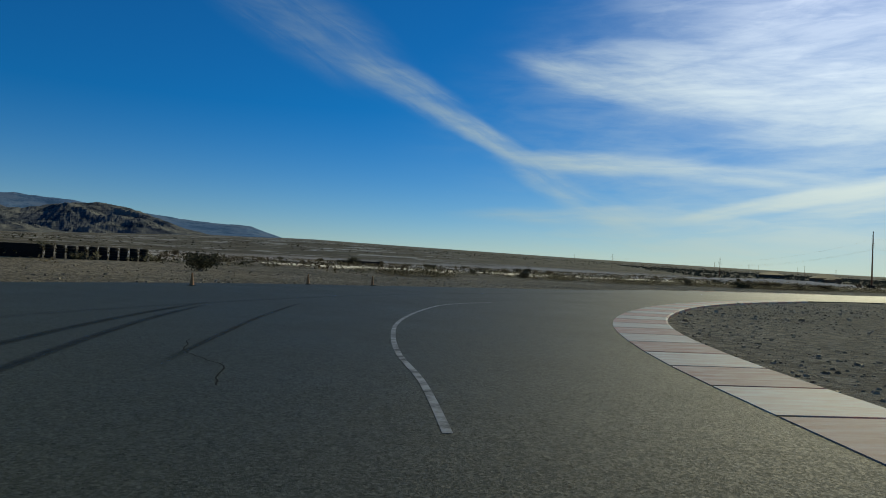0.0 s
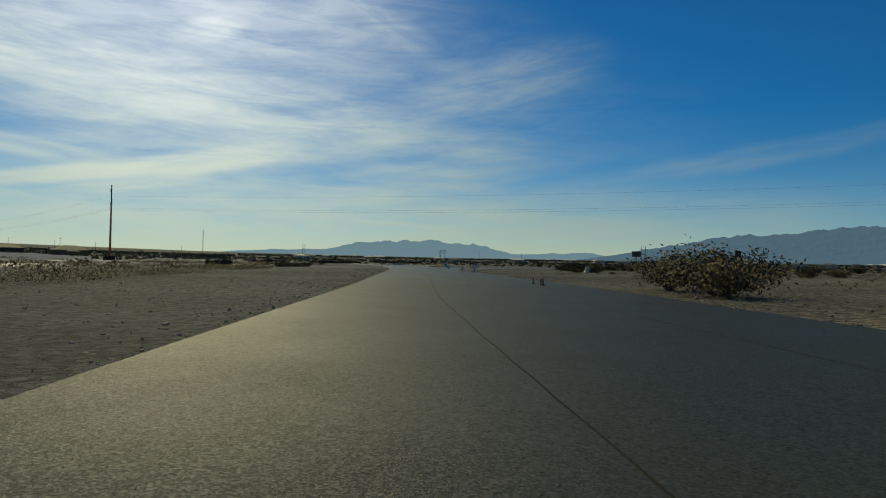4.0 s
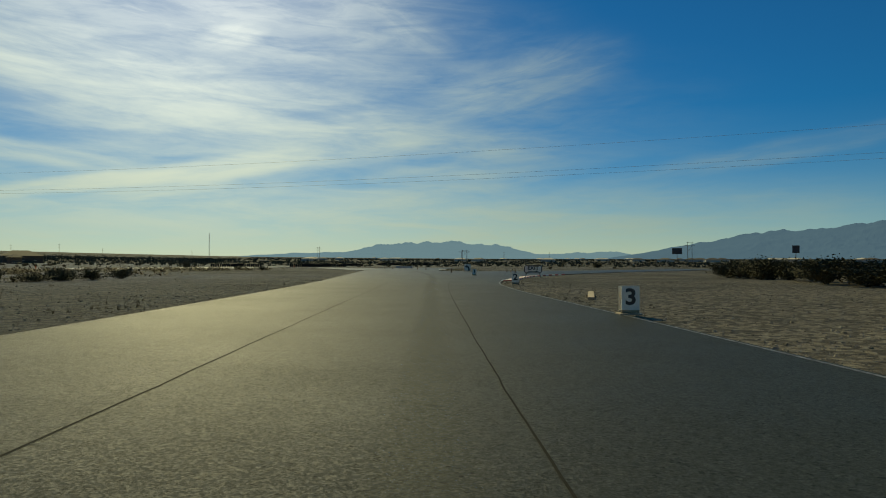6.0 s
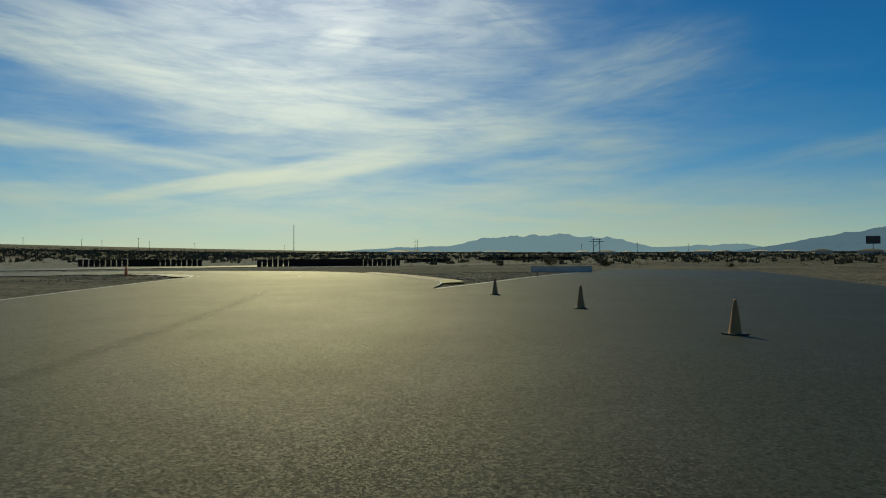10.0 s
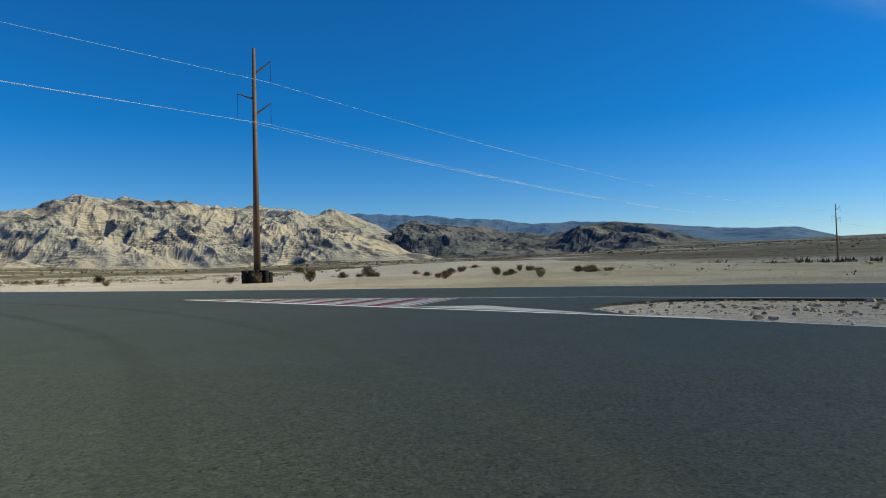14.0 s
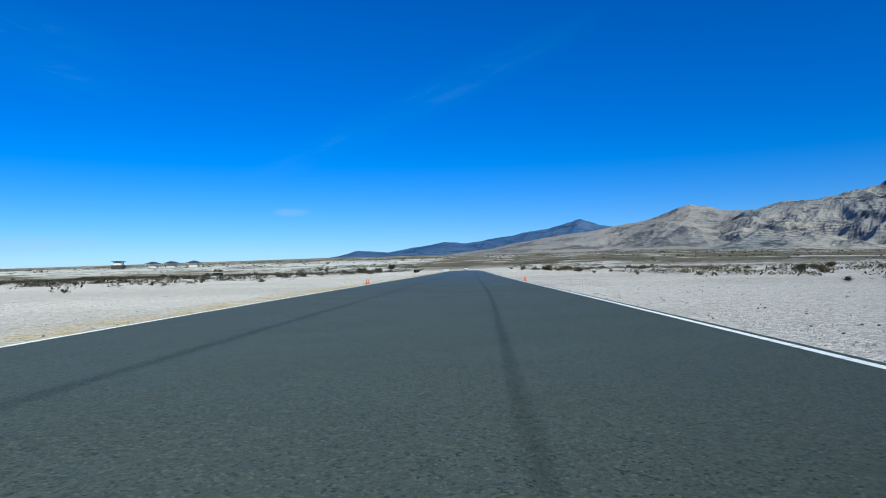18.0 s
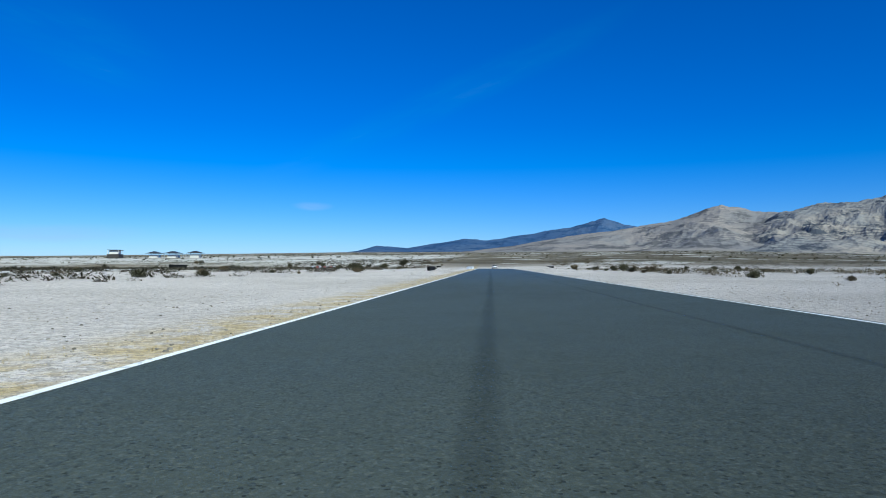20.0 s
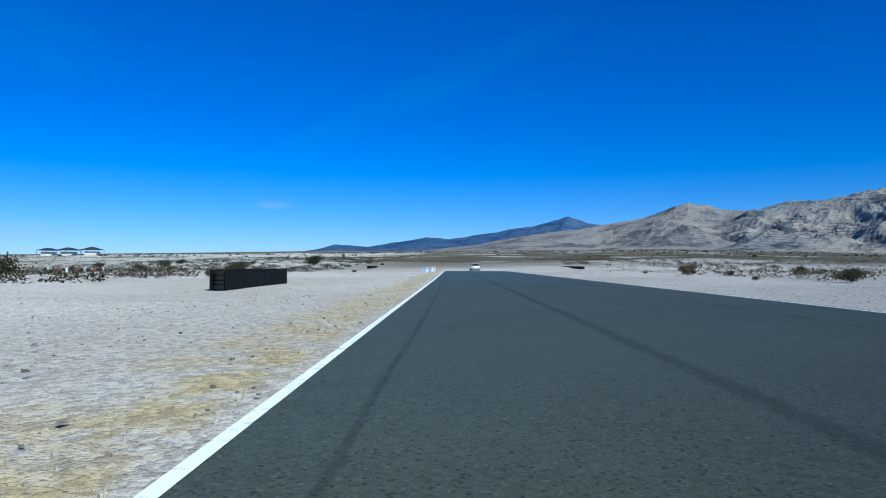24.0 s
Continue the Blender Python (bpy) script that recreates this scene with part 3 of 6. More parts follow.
def inside(px, py, poly):
    """Which points lie in a closed outline."""
    res = np.zeros(px.shape, bool)
    x0, y0 = poly[:, 0], poly[:, 1]
    x1, y1 = np.roll(x0, -1), np.roll(y0, -1)
    for a, b, c, d in zip(x0, y0, x1, y1):
        if b == d:
            continue
        res ^= ((b > py) != (d > py)) & (px < (c - a) * (py - b) / (d - b) + a)
    return res


def gap_to(px, py, line):
    """The distance of points from a line."""
    best = np.full(px.shape, 1e9)
    for (a, b), (c, d) in zip(line[:-1], line[1:]):
        ux, uy = c - a, d - b
        k = np.clip(((px - a) * ux + (py - b) * uy) / (ux * ux + uy * uy + 1e-9), 0, 1)
        best = np.minimum(best, (px - a - k * ux) ** 2 + (py - b - k * uy) ** 2)
    return np.sqrt(best)


def fill(name, outline, z, material):
    bm = bmesh.new()
    vs = [bm.verts.new((x, y, z)) for x, y in outline]
    es = [bm.edges.new((vs[i], vs[(i + 1) % len(vs)])) for i in range(len(vs))]
    bmesh.ops.triangle_fill(bm, edges=es, use_beauty=True, use_dissolve=False)
    for f in bm.faces:
        if f.normal.z < 0:
            f.normal_flip()
    # the broken edge of the pavement
    low = [bm.verts.new((v.co.x, v.co.y, z - 0.22)) for v in vs]
    for i in range(len(vs)):
        j = (i + 1) % len(vs)
        bm.faces.new((vs[i], vs[j], low[j], low[i]))
    me = bpy.data.meshes.new(name)
    bm.to_mesh(me)
    bm.free()
    me.materials.append(material)
    return new(name, me)


road = tagged(fill("road", OUTLINE, 0.0, M["asphalt"]), "dark worn asphalt race track with tyre marks", "road", kind="structure")

# ---------------------------------------------------------------- the desert floor
RISE = [(-180, 0.5), (-150, 0.6), (-125, 1.1), (-110, 1.25), (-95, 1.35), (-80, 0.85), (-67, 0.45), (-53, 0.85), (-40, 0.85), (-28, 1.45), (-14, 1.6),
        (0, 1.35), (12, 1.1), (25, 0.85), (38, 0.62), (60, 0.5), (75, 0.5), (140, 0.4), (180, 0.5)]
def ground_z(x, y):
    """Height of the desert floor: flat round the track, then a fan that rises to the hills."""
    dx, dy = x - MID[0], y - MID[1]
    r = np.hypot(dx, dy)
    az = np.degrees(np.arctan2(dx, dy))
    rise = np.interp(az, [a for a, _ in RISE], [b for _, b in RISE])
    z = np.tan(np.radians(rise)) * np.maximum(r - 260, 0) * 1.1
    z = z + 2.0 * np.exp(-(((x - 172) / 45) ** 2 + ((y - 330) / 22) ** 2))
    return z


def build_ground():
    core_x, core_y = np.arange(-140, 372, 3.0), np.arange(-100, 420, 3.0)

    def grow(c, lim):
        lo, hi, s = [c[0]], [c[-1]], 3.0
        while hi[-1] < lim:
            s *= 1.085
            hi.append(hi[-1] + s)
            lo.append(lo[-1] - s)
        return np.array(lo[:0:-1] + list(c) + hi[1:])

    gx, gy = grow(core_x, 4300), grow(core_y, 4300)
    X, Y = np.meshgrid(gx, gy)
    near = (X > -400) & (X < 420) & (Y > -250) & (Y < 460)
    px, py = X[near], Y[near]
    d = gap_to(px, py, np.concatenate([OUTLINE, OUTLINE[:1]])[::2])
    d[inside(px, py, OUTLINE)] = 0
    D = np.full(X.shape, 60.0)
    D[near] = d
    rough = np.array([noise.noise((x * 0.11, y * 0.11, 3.0)) + 0.5 * noise.noise((x * 0.31, y * 0.31, 7.0)) for x, y in zip(X.ravel(), Y.ravel())]).reshape(X.shape)
    Z = ground_z(X, Y) - 0.045 + np.clip((D - 1.5) / 25, 0, 1) * (rough * 0.32 + 0.12) - np.where(D < 0.01, 0.04, 0)
    n, m = X.shape
    idx = np.arange(n * m).reshape(n, m)
    faces = np.stack([idx[:-1, :-1], idx[:-1, 1:], idx[1:, 1:], idx[1:, :-1]], -1).reshape(-1, 4)
    ob = mesh_ob("ground", np.stack([X, Y, Z], -1).reshape(-1, 3).tolist(), faces.tolist(), M["gravel"], smooth=True)
    return tagged(ob, "pale stony desert floor with sparse dry scrub", "ground", kind="structure")


ground = build_ground()


# ---------------------------------------------------------------- mountains
def mountains(name, label, profile, centre, r0, r1, material, gully, seed, na=420, nr=44, jag=0.02):
    """A range: its crest follows a few (bearing, elevation) pairs as seen from the track; gullies cut its face."""
    az = np.linspace(profile[0][0], profile[-1][0], na)
    verts, faces = [], []
    for i, a in enumerate(az):
        fade = min(1, i / 12, (na - 1 - i) / 12)
        foot = float(ground_z(centre[0] + r0 * math.sin(radians(a)), centre[1] + r0 * math.cos(radians(a)))) - 6
        for j in range(nr):
            s = j / (nr - 1)
            if s <= 0.8:
                u = s / 0.8
                shape = u ** 1.25
            else:
                u = 1
                shape = 1 - (s - 0.8) * 2.2
            r = r0 + (r1 - r0) * s / 0.8
            x, y = centre[0] + r * math.sin(radians(a)), centre[1] + r * math.cos(radians(a))
            q = radians(a) * r0
            bend = (1 - u) * (2.2 * noise.noise((q * 0.0016, (r - r0) * 0.0022, seed + 8)) + 1.2)
            crest = r1 * math.tan(radians(float(np.interp(a + bend, [p for p, _ in profile], [p for _, p in profile]))))
            # spurs run down the face aslant
            w = 70 * noise.noise((x * 0.004, y * 0.004, seed))
            d = r - r0
            f = noise.ridged_multi_fractal(((q + 0.55 * d + w) * 0.0031 + seed, (d - 0.2 * q) * 0.0012 + w * 0.003, seed), 1.0, 2.2, 5, 1.0, 2.0) - 1.0
            h = noise.ridged_multi_fractal(((q - 0.4 * d - w) * 0.0085 + seed, d * 0.0045, seed + 3), 0.95, 2.1, 4, 1.0, 2.0) - 1.0
            g = noise.fractal((q * 0.02 + d * 0.008, d * 0.016, seed + 5), 0.8, 2.1, 4)
            body = foot + (crest - foot) * shape
            env = math.sin(math.pi * min(1, u * 0.93)) * 0.85 + 0.12 * u
            z = body + gully * (crest - foot) * (0.25 * f + 0.085 * h + 0.04 * g) * env * fade
            if s > 0.74 and s < 0.86:
                z += (crest - foot) * (0.02 * g + 0.014 * h * min(1.0, gully) + jag * noise.fractal((q * 0.008, seed, 1), 0.8, 2.1, 5))
            verts.append((x, y, z if j else foot))
    for i in range(na - 1):
        for j in range(nr - 1):
            a = i * nr + j
            faces.append((a, a + 1, a + nr + 1, a + nr))
    ob = mesh_ob(name, verts, faces, material)
    return tagged(ob, label, "mountain", kind="structure")


mountains("rocky_range", "rugged grey limestone mountain range with dark gullies",
          [(-95, 0.9), (-93, 2.6), (-91, 3.9), (-88, 4.35), (-84.7, 4.7), (-79.1, 6.2), (-76.3, 6.0), (-73.6, 6.25),
           (-70.4, 5.5), (-67.6, 5.15), (-64.3, 5.4), (-59.4, 5.4), (-57, 4.7), (-54.7, 3.6), (-52, 2.0), (-49, 0.9)],
          (235, 255), 1950, 2700, M["rock"], 1.3, 2.3, na=760, nr=84)
mountains("scree_hill", "smooth pale tan pyramid hill of scree",
          [(-117, 1.0), (-111, 1.7), (-107, 2.5), (-102, 3.1), (-98.5, 3.75), (-95, 5.0), (-92.5, 4.2), (-89, 4.0), (-85, 3.0), (-81, 1.2)],
          (235, 255), 2050, 2850, M["smooth_rock"], 0.75, 4.4, na=420, nr=60)
mountains("dark_hills", "low dark rocky hills, tinted blue-grey with haze, in front of a far range",
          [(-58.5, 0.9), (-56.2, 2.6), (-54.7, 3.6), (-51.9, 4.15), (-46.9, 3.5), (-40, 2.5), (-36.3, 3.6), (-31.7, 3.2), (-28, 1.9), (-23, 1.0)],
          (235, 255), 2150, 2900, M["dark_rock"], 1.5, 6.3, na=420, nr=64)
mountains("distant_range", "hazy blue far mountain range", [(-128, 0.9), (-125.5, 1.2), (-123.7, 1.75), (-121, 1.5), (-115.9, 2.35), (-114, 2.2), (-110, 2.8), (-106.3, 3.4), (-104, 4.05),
           (-101.7, 3.4), (-97, 2.6)], (150, 240), 3300, 4200, M["far_hazed_rock"], 0.5, 5.1, na=200, nr=20)
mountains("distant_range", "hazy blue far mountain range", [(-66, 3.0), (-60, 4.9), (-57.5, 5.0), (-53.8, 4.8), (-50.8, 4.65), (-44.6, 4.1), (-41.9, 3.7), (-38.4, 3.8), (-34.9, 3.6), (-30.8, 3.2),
           (-25.5, 2.65), (-20.7, 2.5), (-18.2, 1.7), (-15, 0.9)], (235, 255), 3300, 4200, M["far_hazed_rock"], 0.25, 8.1, na=260, nr=20)
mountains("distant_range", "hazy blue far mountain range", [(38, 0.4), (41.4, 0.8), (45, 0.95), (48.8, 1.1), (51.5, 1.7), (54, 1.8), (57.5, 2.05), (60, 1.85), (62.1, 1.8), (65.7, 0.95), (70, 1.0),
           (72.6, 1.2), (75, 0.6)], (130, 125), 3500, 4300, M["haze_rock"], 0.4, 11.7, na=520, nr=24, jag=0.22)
mountains("distant_range", "mountain range beyond the valley in painted blue haze", [(70, 0.3), (74, 0.9), (79.7, 2.0), (84.6, 2.75), (89.4, 3.05), (94, 3.35), (100, 3.5), (108, 2.9), (118, 1.6), (126, 0.5)],
          (130, 125), 3000, 3900, M["blue_haze_rock"], 0.5, 14.2, na=520, nr=24, jag=0.09)



# ---------------------------------------------------------------- kerbs, lines, seams
def thing(name, loc, label, category, group="", kind=""):
    e = new(name)
    e.location = loc
    e.empty_display_size = 0.3
    return tagged(e, label, category, group, kind)


def worn(name, paint, under=(0.06, 0.06, 0.055), wear=0.5, sc=(0.6, 6.0), gloss=(0.60, 0.22)):
    """Paint scuffed through to the asphalt by tyres."""
    m = bpy.data.materials.new(name)
    m.use_nodes = True
    nt = m.node_tree
    N, L = nt.nodes.new, nt.links.new
    b = nt.nodes["Principled BSDF"]
    b.inputs["Roughness"].default_value, b.inputs["Specular IOR Level"].default_value = gloss
    b.inputs["Diffuse Roughness"].default_value = 1.0
    geo = N("ShaderNodeNewGeometry")
    mp = N("ShaderNodeMapping")
    mp.inputs["Scale"].default_value = (sc[0], sc[1], 1)
    mp.inputs["Rotation"].default_value = (0, 0, radians(8))
    L(geo.outputs["Position"], mp.inputs["Vector"])
    n1 = N("ShaderNodeTexNoise")
    n1.inputs["Scale"].default_value, n1.inputs["Detail"].default_value, n1.inputs["Roughness"].default_value = 1.6, 8, 0.65
    L(mp.outputs[0], n1.inputs["Vector"])
    r = N("ShaderNodeMapRange")
    r.inputs["From Min"].default_value, r.inputs["From Max"].default_value = wear - 0.12, wear + 0.12
    L(n1.outputs[0], r.inputs["Value"])
    n2 = N("ShaderNodeTexNoise")
    n2.inputs["Scale"].default_value = 30
    L(geo.outputs["Position"], n2.inputs["Vector"])
    mx, mx2 = N("ShaderNodeMix"), N("ShaderNodeMix")
    mx.data_type = mx2.data_type = "RGBA"
    mx2.inputs["A"].default_value, mx2.inputs["B"].default_value = (*(c * 0.75 for c in paint), 1), (*paint, 1)
    L(n2.outputs[0], mx2.inputs["Factor"])
    L(mx2.outputs["Result"], mx.inputs["A"])
    mx.inputs["B"].default_value = (*under, 1)
    L(r.outputs[0], mx.inputs["Factor"])
    L(mx.outputs["Result"], b.inputs["Base Color"])
    return m


M["kerb_worn"] = worn("chalky_white_kerb_paint", (0.68, 0.64, 0.58), (0.52, 0.37, 0.325), wear=0.50, sc=(1.1, 5.0), gloss=(0.63, 0.15))
M["kerb_blush"] = worn("rubbed_pink_kerb_paint", (0.62, 0.30, 0.25), (0.66, 0.46, 0.40), wear=0.53, sc=(1.1, 5.0), gloss=(0.66, 0.11))
M["kerb_grey"] = worn("bare_grey_kerb_concrete", (0.40, 0.39, 0.34), (0.50, 0.44, 0.38), wear=0.50, sc=(1.4, 5.0), gloss=(0.64, 0.11))
M["kerb_red"] = mat("red_painted_concrete", (0.36, 0.06, 0.05), 0.7, vary=0.3, scale=1.4, fine=18, bump=0.2, island=True)
M["kerb_bright"] = mat("white_painted_concrete", (0.72, 0.70, 0.66), 0.7, vary=0.2, scale=1.4, fine=18, bump=0.2, island=True)
M["kerb_sand"] = mat("sandy_yellow_concrete", (0.42, 0.31, 0.14), 0.85, vary=0.3, scale=1.0, fine=14, bump=0.3)
M["slab_ochre"] = worn("ochre_kerb_slabs", (0.55, 0.36, 0.09), (0.32, 0.22, 0.07), wear=0.52, sc=(0.8, 7.0), gloss=(0.6, 0.25))
M["slab_pink"] = worn("dirty_pink_kerb_slabs", (0.46, 0.17, 0.145), (0.52, 0.42, 0.32), wear=0.55, sc=(0.9, 4.5), gloss=(0.65, 0.2))
M["slab_cream"] = worn("dirty_cream_kerb_slabs", (0.54, 0.50, 0.40), (0.46, 0.26, 0.21), wear=0.55, sc=(0.9, 4.5), gloss=(0.65, 0.2))
M["worn_white"] = worn("worn_white_paint", (0.64, 0.64, 0.61), (0.17, 0.175, 0.17), wear=0.54)
M["old_grey"] = worn("old_grey_white_paint", (0.50, 0.53, 0.54), (0.07, 0.08, 0.085), wear=0.50, sc=(7.0, 1.1))
M["fresh_red"] = worn("bright_red_paint", (0.50, 0.07, 0.085), (0.22, 0.03, 0.035), wear=0.60, sc=(6.0, 0.8))
M["bar_red"] = worn("old_red_bar_paint", (0.24, 0.024, 0.032), (0.045, 0.018, 0.021), wear=0.52, sc=(7.0, 1.1))
M["worn_red"] = worn("worn_red_paint", (0.21, 0.026, 0.028), (0.05, 0.024, 0.024), wear=0.50)
M["line"] = worn("white_line_paint", (0.82, 0.81, 0.77), wear=0.66, sc=(3, 3))
M["faded_line"] = worn("faded_line_paint", (0.45, 0.44, 0.40), wear=0.52, sc=(3, 3))
M["tar"] = mat("tar_seam", (0.020, 0.020, 0.017), 0.85, vary=0.3, scale=1, fine=12, spec=0.05)


def along(line):
    return np.r_[0, np.cumsum(np.linalg.norm(np.diff(line, axis=0), axis=1))]


def cut(line, s0, s1, n):
    s = along(line)
    q = np.linspace(s0, s1, n)
    return np.stack([np.interp(q, s, line[:, 0]), np.interp(q, s, line[:, 1])], -1)


def near_s(line, p):
    return along(line)[np.argmin(np.linalg.norm(line - np.array(p), axis=1))]


def kerb(label, line, p0, p1, side, width, pitch, mats, h=0.06, gap=0.05, taper=0.0, start=0.0, piece="kerb_block", bed_mat="tar", skew=0.0):
    """A kerb of separate blocks beside an edge of the track, side +1 on its left; rises away from the road."""
    s0, s1 = sorted((near_s(line, p0), near_s(line, p1)))
    base = cut(line, s0, s0 + 0.1, 2)[0]
    top = thing("kerb", (base[0], base[1], 0), label, "kerb", kind="structure")
    n = max(1, int((s1 - s0) / pitch))
    pitch = (s1 - s0) / n
    for k in range(n):
        a, b = s0 + k * pitch + gap / 2, s0 + (k + 1) * pitch - gap / 2
        lo = max(0.0, a - 0.5)
        pts = cut(line, lo, b + 0.5 + skew, 9)
        tan = np.gradient(pts, axis=0)
        tan /= np.linalg.norm(tan, axis=1)[:, None]
        nor = side * np.stack([-tan[:, 1], tan[:, 0]], -1)
        full = min(1.0, (k + 0.5) / max(1, taper / pitch), (n - k - 0.5) / max(1, taper / pitch)) if taper else 1.0
        w = width * (0.35 + 0.65 * full)
        v = []
        for q in range(4):
            for d, z in ((start, -0.08), (start, 0.012), (start + w * 0.3, h * 0.55 if h > 0.05 else 0.012 + (h - 0.012) * 0.33), (start + w - 0.05, h), (start + w, h - 0.02), (start + w, -0.12)):
                at = a + (b - a) * q / 3 + skew * (d - start) / width
                here = cut(line, at, at, 1)[0]
                out = np.array([np.interp(at, np.linspace(lo, b + 0.5 + skew, 9), nor[:, i]) for i in (0, 1)])
                x, y = here + out * d - base
                v.append((x, y, z))
        f = []
        for q in range(3):
            for e in range(5):
                i = q * 6 + e
                f.append((i, i + 6, i + 7, i + 1) if side < 0 else (i, i + 1, i + 7, i + 6))
        f.append(tuple(range(6)) if side < 0 else tuple(range(5, -1, -1)))
        f.append(tuple(range(23, 17, -1)) if side < 0 else tuple(range(18, 24)))
        mesh_ob(piece, v, f, M[mats[k % len(mats)]], top)
    # the dark bed that shows in the gaps
    bed = cut(line, s0, s1, max(8, int(s1 - s0)))
    wv = width * (0.45 if taper else 0.97)
    a_, b_ = offset(bed, side * start), offset(bed, side * (start + wv))
    nv = len(bed)
    v = [(x - base[0], y - base[1], 0.006) for x, y in a_] + [(x - base[0], y - base[1], 0.009) for x, y in b_]
    f = [(i, i + 1, nv + i + 1, nv + i) if side > 0 else (i, nv + i, nv + i + 1, i + 1) for i in range(nv - 1)]
    mesh_ob("kerb_bed", v, f, M[bed_mat], top)
    return top


kerb("faded white and pink concrete kerb blocks inside the bend", RIGHT_A, (3.0, 1), (22.5, 40.6), -1, 1.3, 1.4,
     ["kerb_worn", "kerb_blush", "kerb_worn", "kerb_blush", "kerb_worn", "kerb_blush"], gap=0.07, taper=4, h=0.045)
kerb("pale concrete kerb blocks on the outside of the bend", LEFT, (20.2, 53.1), (42.2, 69.4), 1, 0.78, 0.98,
     ["kerb_worn"] + ["kerb_blush"] * 3 + ["kerb_grey", "kerb_worn"] * 2 + ["kerb_worn"] * 13 + ["kerb_blush", "kerb_worn", "kerb_blush", "kerb_blush", "kerb_grey", "kerb_grey", "kerb_grey"] + ["kerb_worn"] * 2, gap=0.1, taper=1, h=0.024)
kerb("red and white painted concrete kerb at the pit exit", EXIT_A, (166.4, 137.4), (196, 145.6), -1, 0.85, 1.25, ["kerb_red", "kerb_bright"], h=0.07, gap=0.02)
kerb("faded pink and white concrete kerb before the hairpin", RIGHT_C, (260.6, 224.8), (272.5, 244), -1, 1.1, 1.03,
     ["slab_ochre"] * 3 + ["slab_cream", "slab_pink", "slab_cream", "slab_pink", "slab_pink"] * 6, gap=0.10, h=0.05, skew=0.85)
kerb("worn red and white painted apex kerb of the hairpin", LEFT2, (257.6, 244), (254, 255.7), 1, 1.75, 0.95, ["worn_red", "worn_white"], h=0.035, gap=0.015, taper=3, start=0.56)
kerb("red and white striped kerb on the exit of the hairpin", LEFT2, (206, 252.1), (170.5, 243.9), 1, 1.05, 1.05, ["kerb_red", "kerb_bright"], h=0.05, gap=0.015, taper=4, start=0.3)
kerb("white painted kerb bars beside the slip road", EXIT_B, (236.5, 188.6), (247, 195.6), -1, 1.5, 1.5, ["kerb_sand"] + ["kerb_bright"] * 9, h=0.03, gap=0.75)


def paint_line(label, line, p0, p1, d, w, z=0.005, m="line"):
    s0, s1 = sorted((near_s(line, p0), near_s(line, p1)))
    seg = cut(line, s0, s1, max(4, int((s1 - s0) / 0.6)))
    return tagged(ribbon("edge_line", seg, d + w / 2, d - w / 2, z, M[m]), label, "road marking", kind="structure")


tagged(ribbon("kerb_apron", cut(LEFT2, near_s(LEFT2, (257.2, 243.7)), near_s(LEFT2, (231, 254.3)), 90), 0.7, -0.1, 0.003, M["asphalt"]), "dark asphalt strip beneath the apex kerb", "asphalt", kind="structure")
paint_line("white edge line along the slip of the infield", LEFT2, (213.2, 189.2), (259, 245.5), -0.16, 0.15)
paint_line("thick white border line round the apex kerb", LEFT2, (257, 243.5), (225, 253.7), 0.28, 0.25)
paint_line("thin white line inside the apex kerb", LEFT2, (258.5, 245), (240, 255), 0.52, 0.07, 0.018)
paint_line("white edge line of the long straight", LEFT2, (225, 253.7), (-690, -136), -0.07, 0.13)
paint_line("white edge line of the long straight", RIGHT_D, (240, 287), (-690, -122), 0.22, 0.15)
paint_line("white edge line outside the hairpin", RIGHT_C, (259, 223.4), (249, 268.9), 0.06, 0.07)
paint_line("worn white edge line by the pit exit", RIGHT_A, (128, 112), (165, 137), 0.10, 0.07, m="faded_line")
paint_line("white line beside the pit exit kerb", EXIT_A, (166, 137.3), (192, 145), 0.12, 0.09)
paint_line("white line at the tip of the slip road", RIGHT_B, (256.2, 221.3), (285, 231), 0.2, 0.28)
OLD = spline([(0.1, 4.6), (-0.15, 6.6), (-0.5, 8.4), (-0.72, 10.3), (-0.82, 12.4), (-0.7, 14.5), (-0.4, 16.7), (0.05, 18.8), (0.8, 20.3), (1.7, 21.5)], 0.4)
tagged(ribbon("edge_line", OLD, 0.04, -0.04, 0.005, M["faded_line"]), "curved white paint line on the asphalt", "road marking", kind="structure")


def seam(label, pts, w=0.07, m="tar", wob=0.05, z=0.004, seed=1, step=1.0):
    line = spline(pts, step)
    line = line + np.array([[noise.fractal((x * 0.7, y * 0.7, seed), 0.6, 2.3, 4) * wob, noise.fractal((x * 0.7, y * 0.7, seed + 9), 0.6, 2.3, 4) * wob] for x, y in line])
    return tagged(ribbon("road_seam", line, w / 2, -w / 2, z, M[m]), label, "road seam", kind="structure")


seam("dark tar seam along the straight", [(52, 70.5), (80, 90), (100, 102.8), (112, 110.6), (119, 115.4), (128, 121.5), (145, 132.9), (159.7, 142.5), (165.6, 145.4), (177.6, 149.6)], 0.022, wob=0.02, step=0.3)
seam("dark tar seam along the straight", [(60, 71), (90, 91.5), (114.4, 107.5), (117.9, 110), (122.8, 113.8), (140, 125.4), (152, 133.2), (161.7, 139.1), (166, 141.2), (176.6, 145.7)], 0.020, wob=0.02, seed=4, step=0.3)
seam("dark tar seam before the hairpin", [(204, 171.5), (208.9, 175.4), (213.3, 178.5), (217.1, 181.4), (225.8, 187.4), (234, 194.5)], 0.018, wob=0.02, step=0.3)


